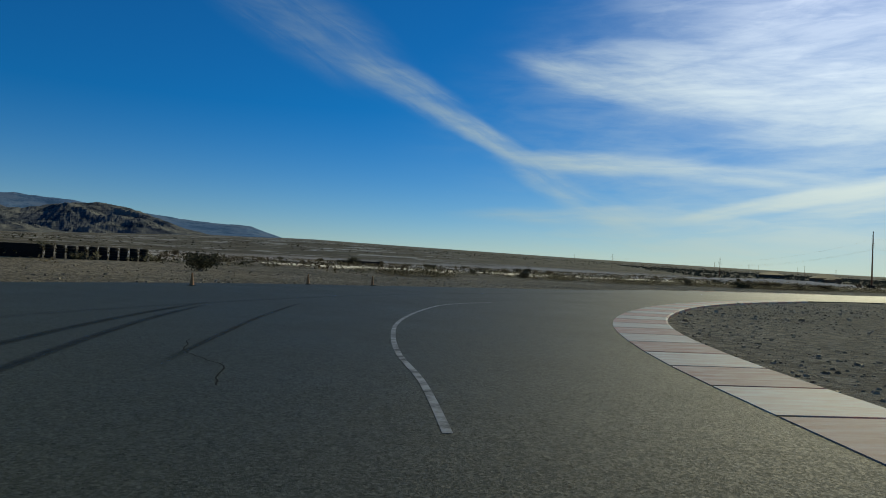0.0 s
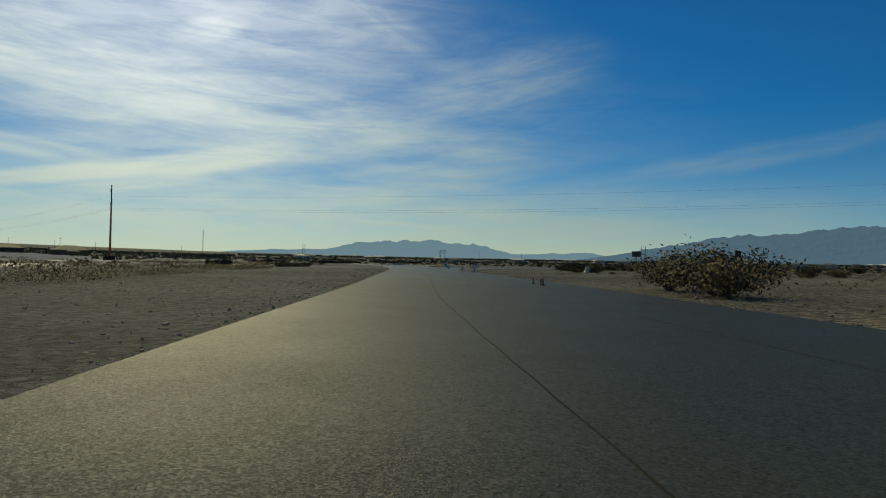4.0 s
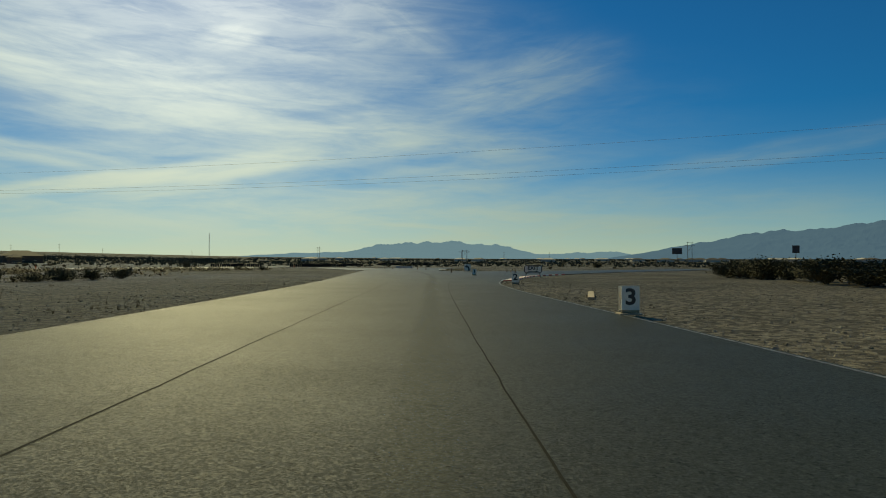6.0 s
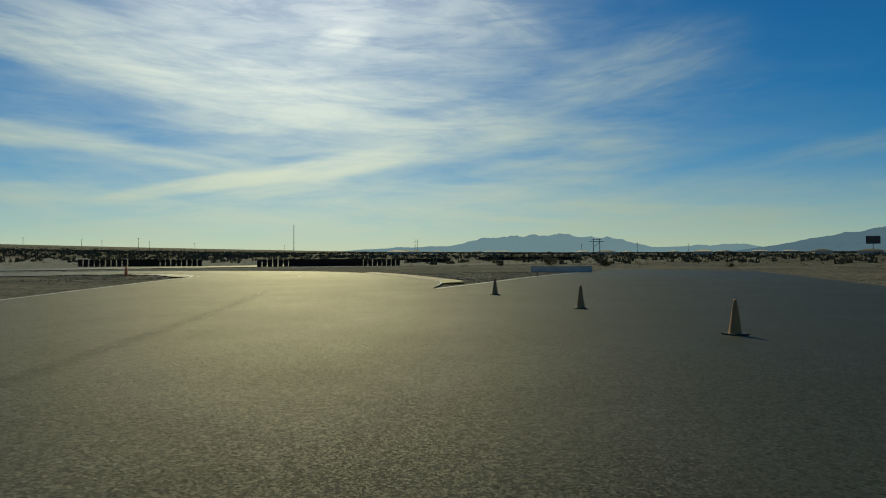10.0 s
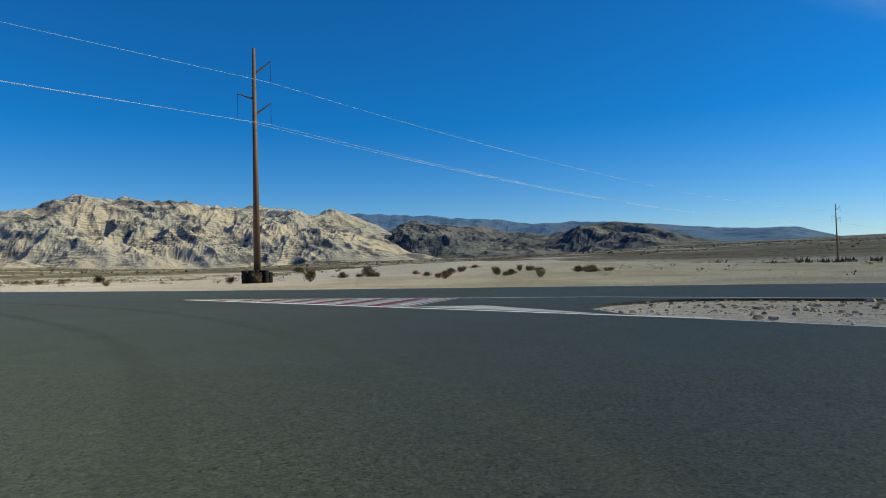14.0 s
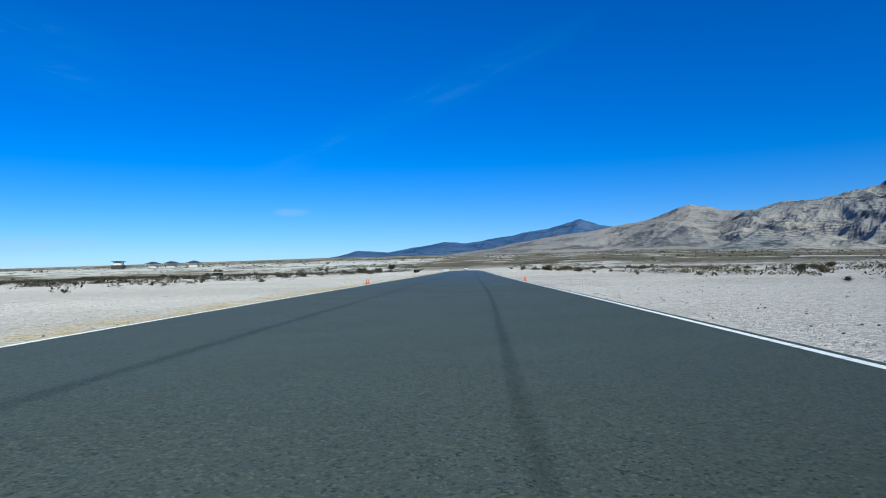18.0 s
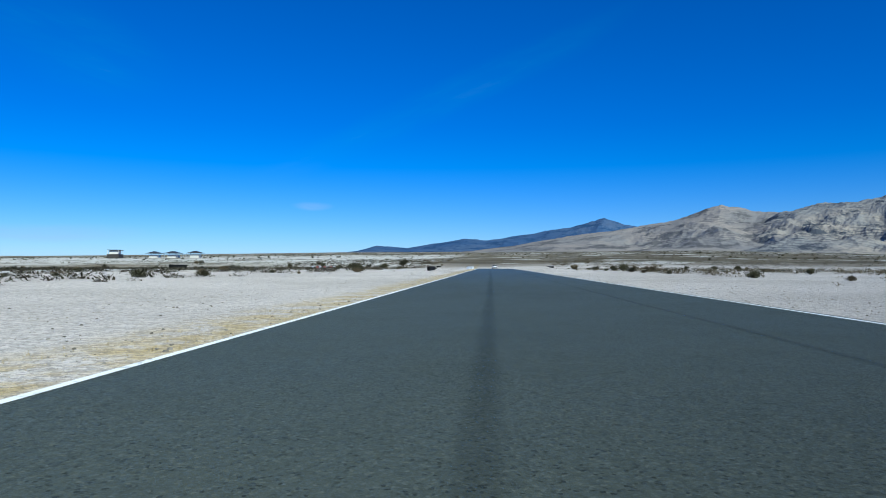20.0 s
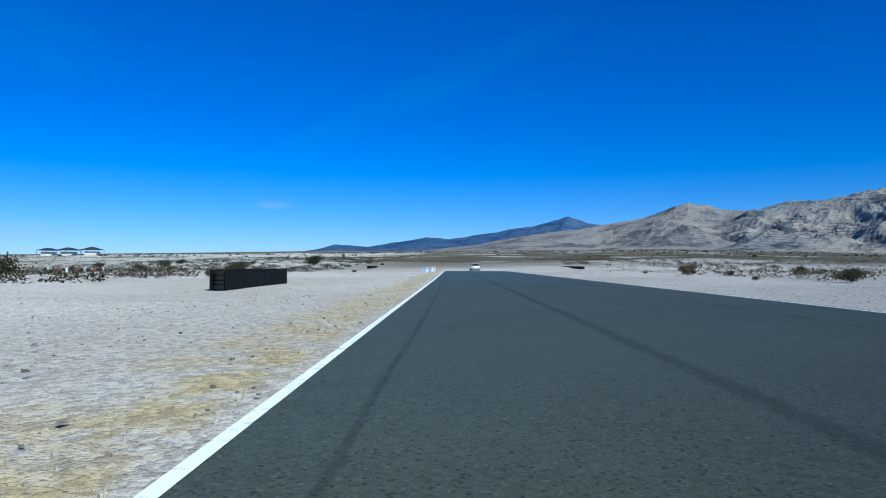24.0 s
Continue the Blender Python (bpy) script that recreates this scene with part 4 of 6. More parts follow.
def band_material(name, base, strength):
    """Rubber laid down by tyres: thin at its edges, broken along its length, so that the asphalt shows through."""
    m = bpy.data.materials.new(name)
    m.use_nodes = True
    nt = m.node_tree
    N, L = nt.nodes.new, nt.links.new
    b = nt.nodes["Principled BSDF"]
    b.inputs["Base Color"].default_value, b.inputs["Roughness"].default_value, b.inputs["Specular IOR Level"].default_value = (*base, 1), 0.6, 0.10
    at = N("ShaderNodeAttribute")
    at.attribute_name = "cover"
    geo = N("ShaderNodeNewGeometry")
    n = N("ShaderNodeTexNoise")
    n.inputs["Scale"].default_value, n.inputs["Detail"].default_value, n.inputs["Roughness"].default_value = 2.2, 7, 0.75
    L(geo.outputs["Position"], n.inputs["Vector"])
    r = N("ShaderNodeMapRange")
    r.inputs["From Min"].default_value, r.inputs["From Max"].default_value = 0.25, 0.70
    r.inputs["To Min"].default_value, r.inputs["To Max"].default_value = 0.45 * strength, strength
    L(n.outputs[0], r.inputs["Value"])
    mu = N("ShaderNodeMath")
    mu.operation = "MULTIPLY"
    L(at.outputs["Fac"], mu.inputs[0])
    L(r.outputs[0], mu.inputs[1])
    tr, mx = N("ShaderNodeBsdfTransparent"), N("ShaderNodeMixShader")
    L(mu.outputs[0], mx.inputs[0])
    L(tr.outputs[0], mx.inputs[1])
    L(b.outputs[0], mx.inputs[2])
    L(mx.outputs[0], nt.nodes["Material Output"].inputs["Surface"])
    return m


M["rubber_soft"] = band_material("thin_rubber_film", (0.024, 0.029, 0.025), 0.22)
M["rubber_dark"] = band_material("black_rubber_film", (0.010, 0.012, 0.011), 0.85)
M["dust_film"] = band_material("pale_dust_film", (0.088, 0.098, 0.086), 0.26)


def soft_band(label, pts, w, m, z=0.004, step=1.0, wob=0.02, seed=1, fade=6.0):
    """A feathered strip on the asphalt; it fades in and out over a few metres."""
    line = spline(pts, step)
    line = line + np.array([[noise.fractal((x * 0.2, y * 0.2, seed), 0.6, 2.3, 3) * wob, noise.fractal((x * 0.2, y * 0.2, seed + 9), 0.6, 2.3, 3) * wob] for x, y in line])
    s = along(line)
    ends = np.clip(np.minimum(s, s[-1] - s) / fade, 0, 1)
    rows, cover = (-0.5, -0.25, 0.0, 0.25, 0.5), (0.0, 0.7, 1.0, 0.7, 0.0)
    n = len(line)
    v, c = [], []
    for d, k in zip(rows, cover):
        v += [(x, y, z) for x, y in offset(line, -d * w)]
        c += list(k * ends)
    f = [(k * n + i, k * n + i + 1, (k + 1) * n + i + 1, (k + 1) * n + i)[::-1] for k in range(4) for i in range(n - 1)]
    ob = mesh_ob("tyre_mark", v, f, M[m])
    ob.data.attributes.new("cover", "FLOAT", "POINT").data.foreach_set("value", c)
    return tagged(ob, label, "tyre mark", kind="structure")


STRAIGHT_A = [(214.5, 266.9), (207.4, 264), (198.9, 260.3), (185.9, 254.9), (179.8, 252.2), (168.5, 247), (155.9, 241.5), (120, 226), (80, 208.6), (20, 182.3), (-60, 147), (-200, 85)]
STRAIGHT_B = [(188, 260.5), (182.8, 258.3), (174.3, 254.6), (157.9, 247.6), (139, 239.7), (108, 226.1), (85.7, 216.2), (70.1, 209.4), (56.3, 203.4), (46.9, 199.4), (36.6, 195.1), (20.1, 188.0), (-10, 174.8), (-40, 161.6)]
soft_band("faint dark rubbered band along the long straight", STRAIGHT_A, 0.42, "rubber_soft", 0.003, seed=3)
soft_band("faint dark rubbered band along the long straight", STRAIGHT_B, 0.26, "rubber_soft", 0.0035, seed=6)
soft_band("faint dark line beside the white edge line", [(60, 196.2), (30.7, 183.3), (22.5, 179.7), (2.5, 170.8), (-3.8, 168.1), (-40, 152.2)], 0.13, "rubber_soft", 0.003, seed=9)
soft_band("black tyre skid mark curving over the asphalt", [(-4.6, 3), (-5, 6.3), (-5.5, 10.8), (-5.6, 15.5)], 0.26, "rubber_dark", step=0.4, fade=2)
soft_band("black tyre skid mark curving over the asphalt", [(-3.4, 2.5), (-4.1, 6), (-5, 11), (-5.35, 15)], 0.22, "rubber_dark", step=0.4, fade=2)
soft_band("black tyre skid mark curving over the asphalt", [(-2.9, 6.5), (-3.2, 9.5), (-3.5, 13), (-3.6, 17)], 0.14, "rubber_dark", step=0.4, fade=2)
# rubber swept into the turns, and pale dust where the wheels run
for pts, w, m in (([(200, 178), (209.1, 184), (213.3, 186.6), (223.1, 191.6), (236, 200)], 0.45, "rubber_soft"), ([(203, 177), (207.9, 180.4), (212.3, 183.2), (226, 194.9), (240, 206)], 0.40, "rubber_soft"),
                  ([(212.9, 186.9), (217, 190.1), (226, 198.5), (240, 212), (252, 226)], 0.5, "rubber_soft"), ([(10, 37), (15.7, 40.6), (18.6, 42.5), (21.7, 44.3), (32, 51)], 0.30, "rubber_soft"),
                  ([(262, 236), (264, 244), (262, 252), (256, 258), (246, 261.5), (235, 262.5), (224, 261.5), (206, 257.5), (190, 252.5)], 0.7, "dust_film"),
                  ([(260.5, 240), (261.7, 246), (259.5, 252), (253, 256.6), (244, 259), (232.6, 259), (221, 257.8), (204, 254.5)], 0.6, "dust_film"),
                  ([(199.3, 259.1), (209.5, 264.1), (214.5, 266.8), (224, 271)], 0.30, "rubber_soft"), ([(188, 259.7), (195.8, 262.5), (205.6, 266.3), (211.1, 270)], 0.30, "rubber_soft"),
                  ([(-8, 4), (-6.6, 12), (-2, 23), (6, 33), (20, 46)], 0.5, "rubber_soft"), ([(120, 113), (150, 133), (180, 153), (206, 173), (222, 187)], 0.8, "dust_film")):
    soft_band("faint curved tyre track on the asphalt", pts, w, m, 0.0025, seed=w * 10)
seam("jagged crack in the asphalt", [(-3.4, 8.9), (-3.0, 7.8), (-2.4, 7.1), (-1.9, 5.9)], 0.016, "tar", 0.12, step=0.12)


def painted_triangle():
    """Slanted red and white bars on the tip between the two tracks."""
    a0, a1 = np.array((224.9, 266.2)), np.array((239.6, 268.15))
    u1 = np.array((241.5, 275.2))
    top = thing("painted_island", (223.7, 266.7, 0), "asphalt tip painted with slanted worn red and white bars", "road marking", kind="structure")

    def lo(k):
        return a0 + (a1 - a0) * k

    def hi(k):
        return a0 + (u1 - a0) * min(k, 1.0)

    full, k = 14.8, 0
    rnd = random.Random(5)
    x = 1.75
    c = [lo(0.4 / full), lo(1.69 / full), hi(0.72 * 1.69 / full), hi(0.72 * 0.4 / full)]
    mesh_ob("bar", [(px - 223.7, py - 266.7, 0.006) for px, py in c], [(0, 1, 2, 3)], M["old_grey"], top)
    while x < full:
        w = 0.72 if k % 2 else 0.86
        e = min(x + w, full)
        c = [lo(x / full), lo(e / full), hi(0.72 * e / full), hi(0.72 * x / full)]
        mesh_ob("bar", [(px - 223.7, py - 266.7, 0.006) for px, py in c], [(0, 1, 2, 3)], M["bar_red" if k % 2 else "old_grey"], top)
        # a brighter streak along the middle of the bar
        m0, m1, g0, g1 = x + w * 0.42, x + w * 0.53, 0.10 + 0.2 * rnd.random(), 0.55 + 0.4 * rnd.random()
        if m1 < full:
            pt = lambda q, g: lo(q / full) * (1 - g) + hi(0.72 * q / full) * g
            c = [pt(m0, g0), pt(m1, g0), pt(m1 - 0.1 * w, g1), pt(m0, g1)]
            mesh_ob("streak", [(px - 223.7, py - 266.7, 0.009) for px, py in c], [(0, 1, 2, 3)], M["fresh_red" if k % 2 else "line"], top)
        c = [lo((e - 0.03) / full), lo((e + 0.03) / full), hi(0.72 * (e + 0.03) / full), hi(0.72 * (e - 0.03) / full)]
        mesh_ob("bar_edge", [(px - 223.7, py - 266.7, 0.010) for px, py in c], [(0, 1, 2, 3)], M["line"], top)
        x, k = e + 0.06, k + 1
    for p, q, w in ((a0, np.array((249.0, 268.95)), 0.24), (a0, u1, 0.16), (u1, np.array((252, 278.2)), 0.16)):
        t = (q - p) / np.linalg.norm(q - p)
        o = np.array((-t[1], t[0])) * w / 2
        v = [(x - 223.7, y - 266.7, 0.013) for x, y in (p - o, q - o, q + o, p + o)]
        mesh_ob("border_line", v, [(0, 1, 2, 3)], M["line"], top)
    v = [(x - 223.7, y - 266.7, 0.006) for x, y in ((239.6, 268.4), (246.5, 268.95), (241.2, 269.9))]
    mesh_ob("white_wedge", v, [(0, 1, 2)], M["worn_white"], top)


painted_triangle()



# ---------------------------------------------------------------- things beside the track
def bm_box(bm, x0, x1, y0, y1, z0, z1, bev=0.0):
    r = bmesh.ops.create_cube(bm, size=1.0)
    bmesh.ops.scale(bm, verts=r["verts"], vec=(x1 - x0, y1 - y0, z1 - z0))
    bmesh.ops.translate(bm, verts=r["verts"], vec=((x0 + x1) / 2, (y0 + y1) / 2, (z0 + z1) / 2))
    if bev:
        es = list({e for v in r["verts"] for e in v.link_edges})
        bmesh.ops.bevel(bm, geom=es, offset=bev, segments=2, affect="EDGES")
    return bm


def box(x0, x1, y0, y1, z0, z1, bev=0.0):
    return bm_box(bmesh.new(), x0, x1, y0, y1, z0, z1, bev)


def tube(p, q, r0, r1, seg=10, bm=None):
    bm = bm or bmesh.new()
    p, q = Vector(p), Vector(q)
    d = (q - p).normalized()
    s = d.orthogonal().normalized()
    t = d.cross(s)
    a = [bm.verts.new(p + r0 * (math.cos(k * math.tau / seg) * s + math.sin(k * math.tau / seg) * t)) for k in range(seg)]
    b = [bm.verts.new(q + r1 * (math.cos(k * math.tau / seg) * s + math.sin(k * math.tau / seg) * t)) for k in range(seg)]
    for k in range(seg):
        bm.faces.new((a[k], a[(k + 1) % seg], b[(k + 1) % seg], b[k]))
    bm.faces.new(a[::-1])
    bm.faces.new(b)
    return bm


def turned(profile, seg=20, bm=None, at=(0, 0, 0)):
    """A body of revolution from (radius, height) pairs."""
    bm = bm or bmesh.new()
    rings = []
    for r, z in profile:
        rings.append([bm.verts.new((at[0] + r * math.cos(k * math.tau / seg), at[1] + r * math.sin(k * math.tau / seg), at[2] + z)) for k in range(seg)])
    for a, b in zip(rings, rings[1:]):
        for k in range(seg):
            bm.faces.new((a[k], a[(k + 1) % seg], b[(k + 1) % seg], b[k]))
    return bm


M["orange"] = mat("orange_cone_plastic", (0.75, 0.14, 0.03), 0.5, vary=0.2, scale=6, fine=40)
M["tan_cone"] = mat("sun_bleached_yellow_plastic", (0.34, 0.15, 0.05), 0.55, vary=0.25, scale=6, fine=40)
M["black"] = mat("black_paint", (0.018, 0.018, 0.018), 0.5, vary=0.2, scale=5, fine=40)
M["white_board"] = mat("white_sign_board", (0.72, 0.68, 0.60), 0.55, vary=0.12, scale=3, fine=30)
M["timber"] = mat("bleached_timber", (0.36, 0.29, 0.21), 0.85, vary=0.3, scale=4, fine=40, bump=0.2)
M["metal"] = mat("galvanised_steel", (0.42, 0.43, 0.44), 0.45, 0.8, vary=0.15, scale=3, fine=30)
M["concrete"] = mat("bare_concrete", (0.42, 0.40, 0.37), 0.85, vary=0.2, scale=1.5, fine=25, bump=0.2)
M["stucco"] = mat("tan_stucco", (0.055, 0.047, 0.04), 0.9, vary=0.12, scale=1, fine=20)
M["pale_wall"] = mat("pale_stucco", (0.48, 0.44, 0.38), 0.9, vary=0.12, scale=1, fine=20)
M["roof"] = mat("brown_roof", (0.038, 0.03, 0.026), 0.8, vary=0.25, scale=1, fine=10)
M["dark_roof"] = mat("dark_canopy_roof", (0.05, 0.05, 0.055), 0.6, vary=0.25, scale=1, fine=10)
M["glass"] = mat("dark_window_glass", (0.02, 0.03, 0.04), 0.1, vary=0.1, scale=1, fine=5)
M["sand_bag"] = mat("sand_bag_cloth", (0.40, 0.34, 0.25), 0.9, vary=0.2, scale=8, fine=50, bump=0.3)
M["wire"] = mat("aluminium_wire", (0.40, 0.41, 0.42), 0.5, 0.3, vary=0.1, scale=1, fine=10)
M["belt"] = mat("black_conveyor_belt", (0.014, 0.014, 0.014), 0.8, spec=0.10, vary=0.4, scale=1.5, fine=20, bump=0.2)
M["car_white"] = mat("white_car_paint", (0.78, 0.78, 0.77), 0.25, vary=0.03, scale=1, fine=10)
M["barrier_red"] = mat("red_barrier_plastic", (0.42, 0.07, 0.05), 0.55, vary=0.2, scale=3, fine=30)
M["red_light"] = mat("red_tail_lamp", (0.45, 0.02, 0.02), 0.25, vary=0.1, scale=5, fine=30)


def cone(loc, h, material, label, turn=0.0, group=""):
    k = h / 0.71
    e = thing("traffic_cone", loc, label, "traffic cone", group)
    e.rotation_euler = (0, 0, turn)
    b = 0.19 * k
    bm = bmesh.new()
    bm_box(bm, -b, b, -b, b, 0, 0.035 * k, 0.008 * k)
    part("base", bm, M["black"], e)
    part("body", turned([(0.135 * k, 0.034 * k), (0.125 * k, 0.06 * k), (0.082 * k, 0.36 * k), (0.045 * k, 0.62 * k), (0.034 * k, 0.70 * k), (0.026 * k, 0.71 * k), (0.022 * k, 0.66 * k)], 18), material, e, smooth=True)
    return e


first = cone((239.3, 193.8, 0), 0.55, M["tan_cone"], "sun-bleached yellow traffic cone in a row across the slip road", group="cones across the slip road")
for x, y, r in ((241.0, 197.2, 0.3), (243.6, 200.6, 0.8), (246.1, 204.3, 0.1), (248.0, 207.2, 1.1), (251.1, 211.7, 0.5), (254.3, 216.7, 0.9)):
    copy_thing(first, pose(x, y, 0, 0, 0, math.degrees(r)))
cone((202.3, 164.3, 0), 0.58, M["tan_cone"], "sun-bleached yellow traffic cone standing alone on the asphalt", 0.4)
slip = cone((208.4, 157.2, 0), 0.5, M["tan_cone"], "small bleached cone on the pit exit road", group="cones on the pit exit road")
for x, y in ((210.8, 159.1), (213.4, 161.1)):
    copy_thing(slip, pose(x, y, 0, 0, 0, x * 7))
cone((256.4, 251.0, -0.03), 0.72, M["orange"], "tall bright orange traffic cone on the infield gravel", 0.2)
cone((186.2, 248.6, -0.03), 0.78, M["orange"], "tall orange traffic cone behind the striped kerb", 0.5)
small = cone((115.2, 218.6, -0.04), 0.42, M["orange"], "small orange traffic cone on the gravel verge", 0.1, group="small cones on the verge")
for x, y in ((114.4, 217.9), (110.2, 231.2), (109.3, 231.0)):
    copy_thing(small, pose(x, y, -0.04, 0, 0, x * 11))
edge = cone((-10.9, 15.6, 0), 0.45, M["tan_cone"], "bleached traffic cone along the far asphalt edge", 0.1, group="cones along the far edge")
for x, y in ((-8.8, 22.8), (-5.9, 28.6), (-3.3, 31.0), (96.6, 93.0), (97.8, 93.6), (99.0, 94.6)):
    copy_thing(edge, pose(x, y, 0, 0, 0, x * 13))


def text_part(body, size, z, parent, material, y=-0.03, x=0.0, thick=0.004):
    cu = bpy.data.curves.new("lettering", "FONT")
    cu.body, cu.size, cu.align_x, cu.align_y, cu.extrude, cu.offset = body, size, "CENTER", "CENTER", thick, size * 0.028
    tmp = new("lettering", cu)
    me = bpy.data.meshes.new_from_object(tmp.evaluated_get(bpy.context.evaluated_depsgraph_get()))
    bpy.data.objects.remove(tmp)
    me.materials.append(material)
    ob = new("lettering", me)
    ob.parent = parent
    ob.location, ob.rotation_euler = (x, y, z), (radians(90), 0, 0)
    return ob


def face_to(e, head):
    """Turns a thing whose front is -y towards somebody who comes on this heading."""
    e.rotation_euler = (0, 0, radians(-head))


def marker(loc, number, head, lean):
    e = thing("distance_marker", loc, f"white braking marker board with a black numeral {number}", "sign", "braking marker boards")
    face_to(e, head)
    part("board", box(-0.27, 0.27, -0.02, 0.02, 0.16, 0.94, 0.006), M["white_board"], e)
    part("back_board", box(-0.27, 0.27, 0.30, 0.33, 0.14, 0.92, 0.006), M["white_board"], e)
    part("base_plate", box(-0.34, 0.34, -0.12, 0.45, 0.0, 0.05, 0.01), M["timber"], e)
    for sx in (-0.24, 0.24):
        part("stand_leg", box(sx - 0.025, sx + 0.025, 0.02, 0.06, 0.04, 0.9, 0.004), M["timber"], e)
    bag = bmesh.new()
    bmesh.ops.create_icosphere(bag, subdivisions=2, radius=1)
    bmesh.ops.scale(bag, verts=bag.verts, vec=(0.33, 0.15, 0.085))
    bmesh.ops.translate(bag, verts=bag.verts, vec=(0, 0.17, 0.12))
    part("sand_bag", bag, M["sand_bag"], e, smooth=True)
    text_part(number, 0.72, 0.56, e, M["black"])
    e.scale = (0.8, 0.8, 0.74)
    return e


marker((139.3, 120.1, 0), "3", 58, 0)
marker((158.9, 132.8, 0), "2", 62, 0)
marker((184.1, 150.1, 0), "1", 45, 0)


def exit_sign():
    e = thing("exit_sign", (177.3, 140.1, 0), "white EXIT board with black frame and an arrow, on short legs", "sign")
    face_to(e, 55)
    w, z0, z1 = 0.78, 0.42, 1.1
    part("board", box(-w, w, -0.02, 0.02, z0, z1, 0.01), M["white_board"], e)
    for name, q in (("top_rail", (-w + 0.1, w - 0.1, -0.035, 0.035, z1 - 0.05, z1 + 0.02)), ("bottom_rail", (-w + 0.1, w - 0.1, -0.035, 0.035, z0 - 0.02, z0 + 0.05))):
        part(name, box(*q, 0.012), M["black"], e)
    for sx in (-1, 1):
        part("side_rail", box(sx * w - 0.045, sx * w + 0.045, -0.035, 0.035, z0 + 0.1, z1 - 0.12, 0.012), M["black"], e)
        for zz, dz in ((z0, 0.12), (z1, -0.14)):
            part("corner_brace", tube((sx * (w - 0.14), 0, zz), (sx * w, 0, zz + dz), 0.035, 0.035, 8), M["black"], e)
        part("leg", tube((sx * (w - 0.2), 0, z0), (sx * (w - 0.08), 0.0, 0.02), 0.035, 0.03, 8), M["black"], e)
        part("foot", tube((sx * (w - 0.08), -0.28, 0.025), (sx * (w - 0.08), 0.28, 0.025), 0.028, 0.028, 8), M["black"], e)
    text_part("EXIT", 0.5, 0.86, e, M["black"])
    ar = bmesh.new()
    vs = [ar.verts.new((x, -0.032, z)) for x, z in ((-0.45, 0.535), (0.28, 0.535), (0.28, 0.49), (0.52, 0.56), (0.28, 0.635), (0.28, 0.59), (-0.45, 0.59))]
    ar.faces.new(vs)
    part("arrow", ar, M["black"], e)


exit_sign()


def arrow_sign():
    e = thing("arrow_sign", (218.0, 170.9, 0), "white board with a thick black arrow bending aside", "sign")
    face_to(e, 50)
    e.scale = (0.84, 1, 0.84)
    part("board", box(-0.62, 0.62, -0.02, 0.02, 0.1, 1.42, 0.01), M["white_board"], e)
    for sx in (-0.5, 0.5):
        part("post", box(sx - 0.04, sx + 0.04, 0.02, 0.09, 0, 1.35, 0.006), M["timber"], e)
    bm = bmesh.new()
    n, ring = 10, []
    for k in range(n + 1):
        a = radians(0 + 85 * k / n)
        c, s = math.cos(a), math.sin(a)
        ring.append((bm.verts.new((-0.12 + 0.55 * c - 0.0, -0.03, 0.45 + 0.66 * s)), bm.verts.new((-0.12 + 0.25 * c, -0.03, 0.45 + 0.36 * s))))
    for (a, b), (c, d) in zip(ring, ring[1:]):
        bm.faces.new((a, c, d, b))
    b0, b1 = bm.verts.new((0.43, -0.03, 0.12)), bm.verts.new((0.13, -0.03, 0.12))
    bm.faces.new((ring[0][0], ring[0][1], b1, b0))
    bm.faces.new([bm.verts.new((x, -0.03, z)) for x, z in ((-0.10, 1.3), (-0.10, 0.62), (-0.56, 0.98))])
    part("arrow", bm, M["black"], e)


arrow_sign()


def rule_board():
    e = thing("notice_board", (85.9, 70.9, -0.05), "blank white notice board on two tall posts", "sign")
    face_to(e, 104)
    for sx in (-0.50, 0.50):
        part("post", box(sx - 0.06, sx + 0.06, -0.06, 0.06, -0.1, 2.5, 0.008), M["white_board"], e)
    part("panel", box(-0.62, 0.62, -0.09, -0.06, 1.62, 2.42, 0.006), M["white_board"], e)
    for z in (1.66, 2.0, 2.36):
        part("rail", box(-0.60, 0.60, -0.125, -0.09, z - 0.04, z + 0.04, 0.006), M["timber"], e)
    part("cap", box(-0.66, 0.66, -0.14, 0.08, 2.45, 2.53, 0.008), M["timber"], e)


rule_board()


def tyre_mesh():
    bm = turned([(0.20, 0.02), (0.24, 0.0), (0.30, 0.005), (0.325, 0.04), (0.33, 0.11), (0.325, 0.18), (0.30, 0.215), (0.24, 0.22), (0.20, 0.20), (0.19, 0.11), (0.20, 0.02)], 16)
    bmesh.ops.remove_doubles(bm, verts=bm.verts, dist=0.0005)
    me = bpy.data.meshes.new("tyre")
    bmesh.ops.recalc_face_normals(bm, faces=bm.faces)
    bm.to_mesh(me)
    bm.free()
    me.materials.append(M["dark_rubber"])
    me.polygons.foreach_set("use_smooth", [True] * len(me.polygons))
    return me


TYRE = tyre_mesh()


def tyre_stack(e, x, y, n, seed, pitch=0.215):
    """Single tyres piled on one another, slightly out of line."""
    rnd = random.Random(seed)
    for k in range(n):
        ob = new("tyre", TYRE)
        ob.parent = e
        g = rnd.uniform(0.92, 1.0)
        ob.location, ob.rotation_euler = (x + rnd.uniform(-0.025, 0.025), y + rnd.uniform(-0.025, 0.025), k * pitch), (0, 0, rnd.uniform(0, 6))
        ob.scale = (g, g, 1)


def gz0(x, y):
    return float(ground_z(np.array(x), np.array(y)))


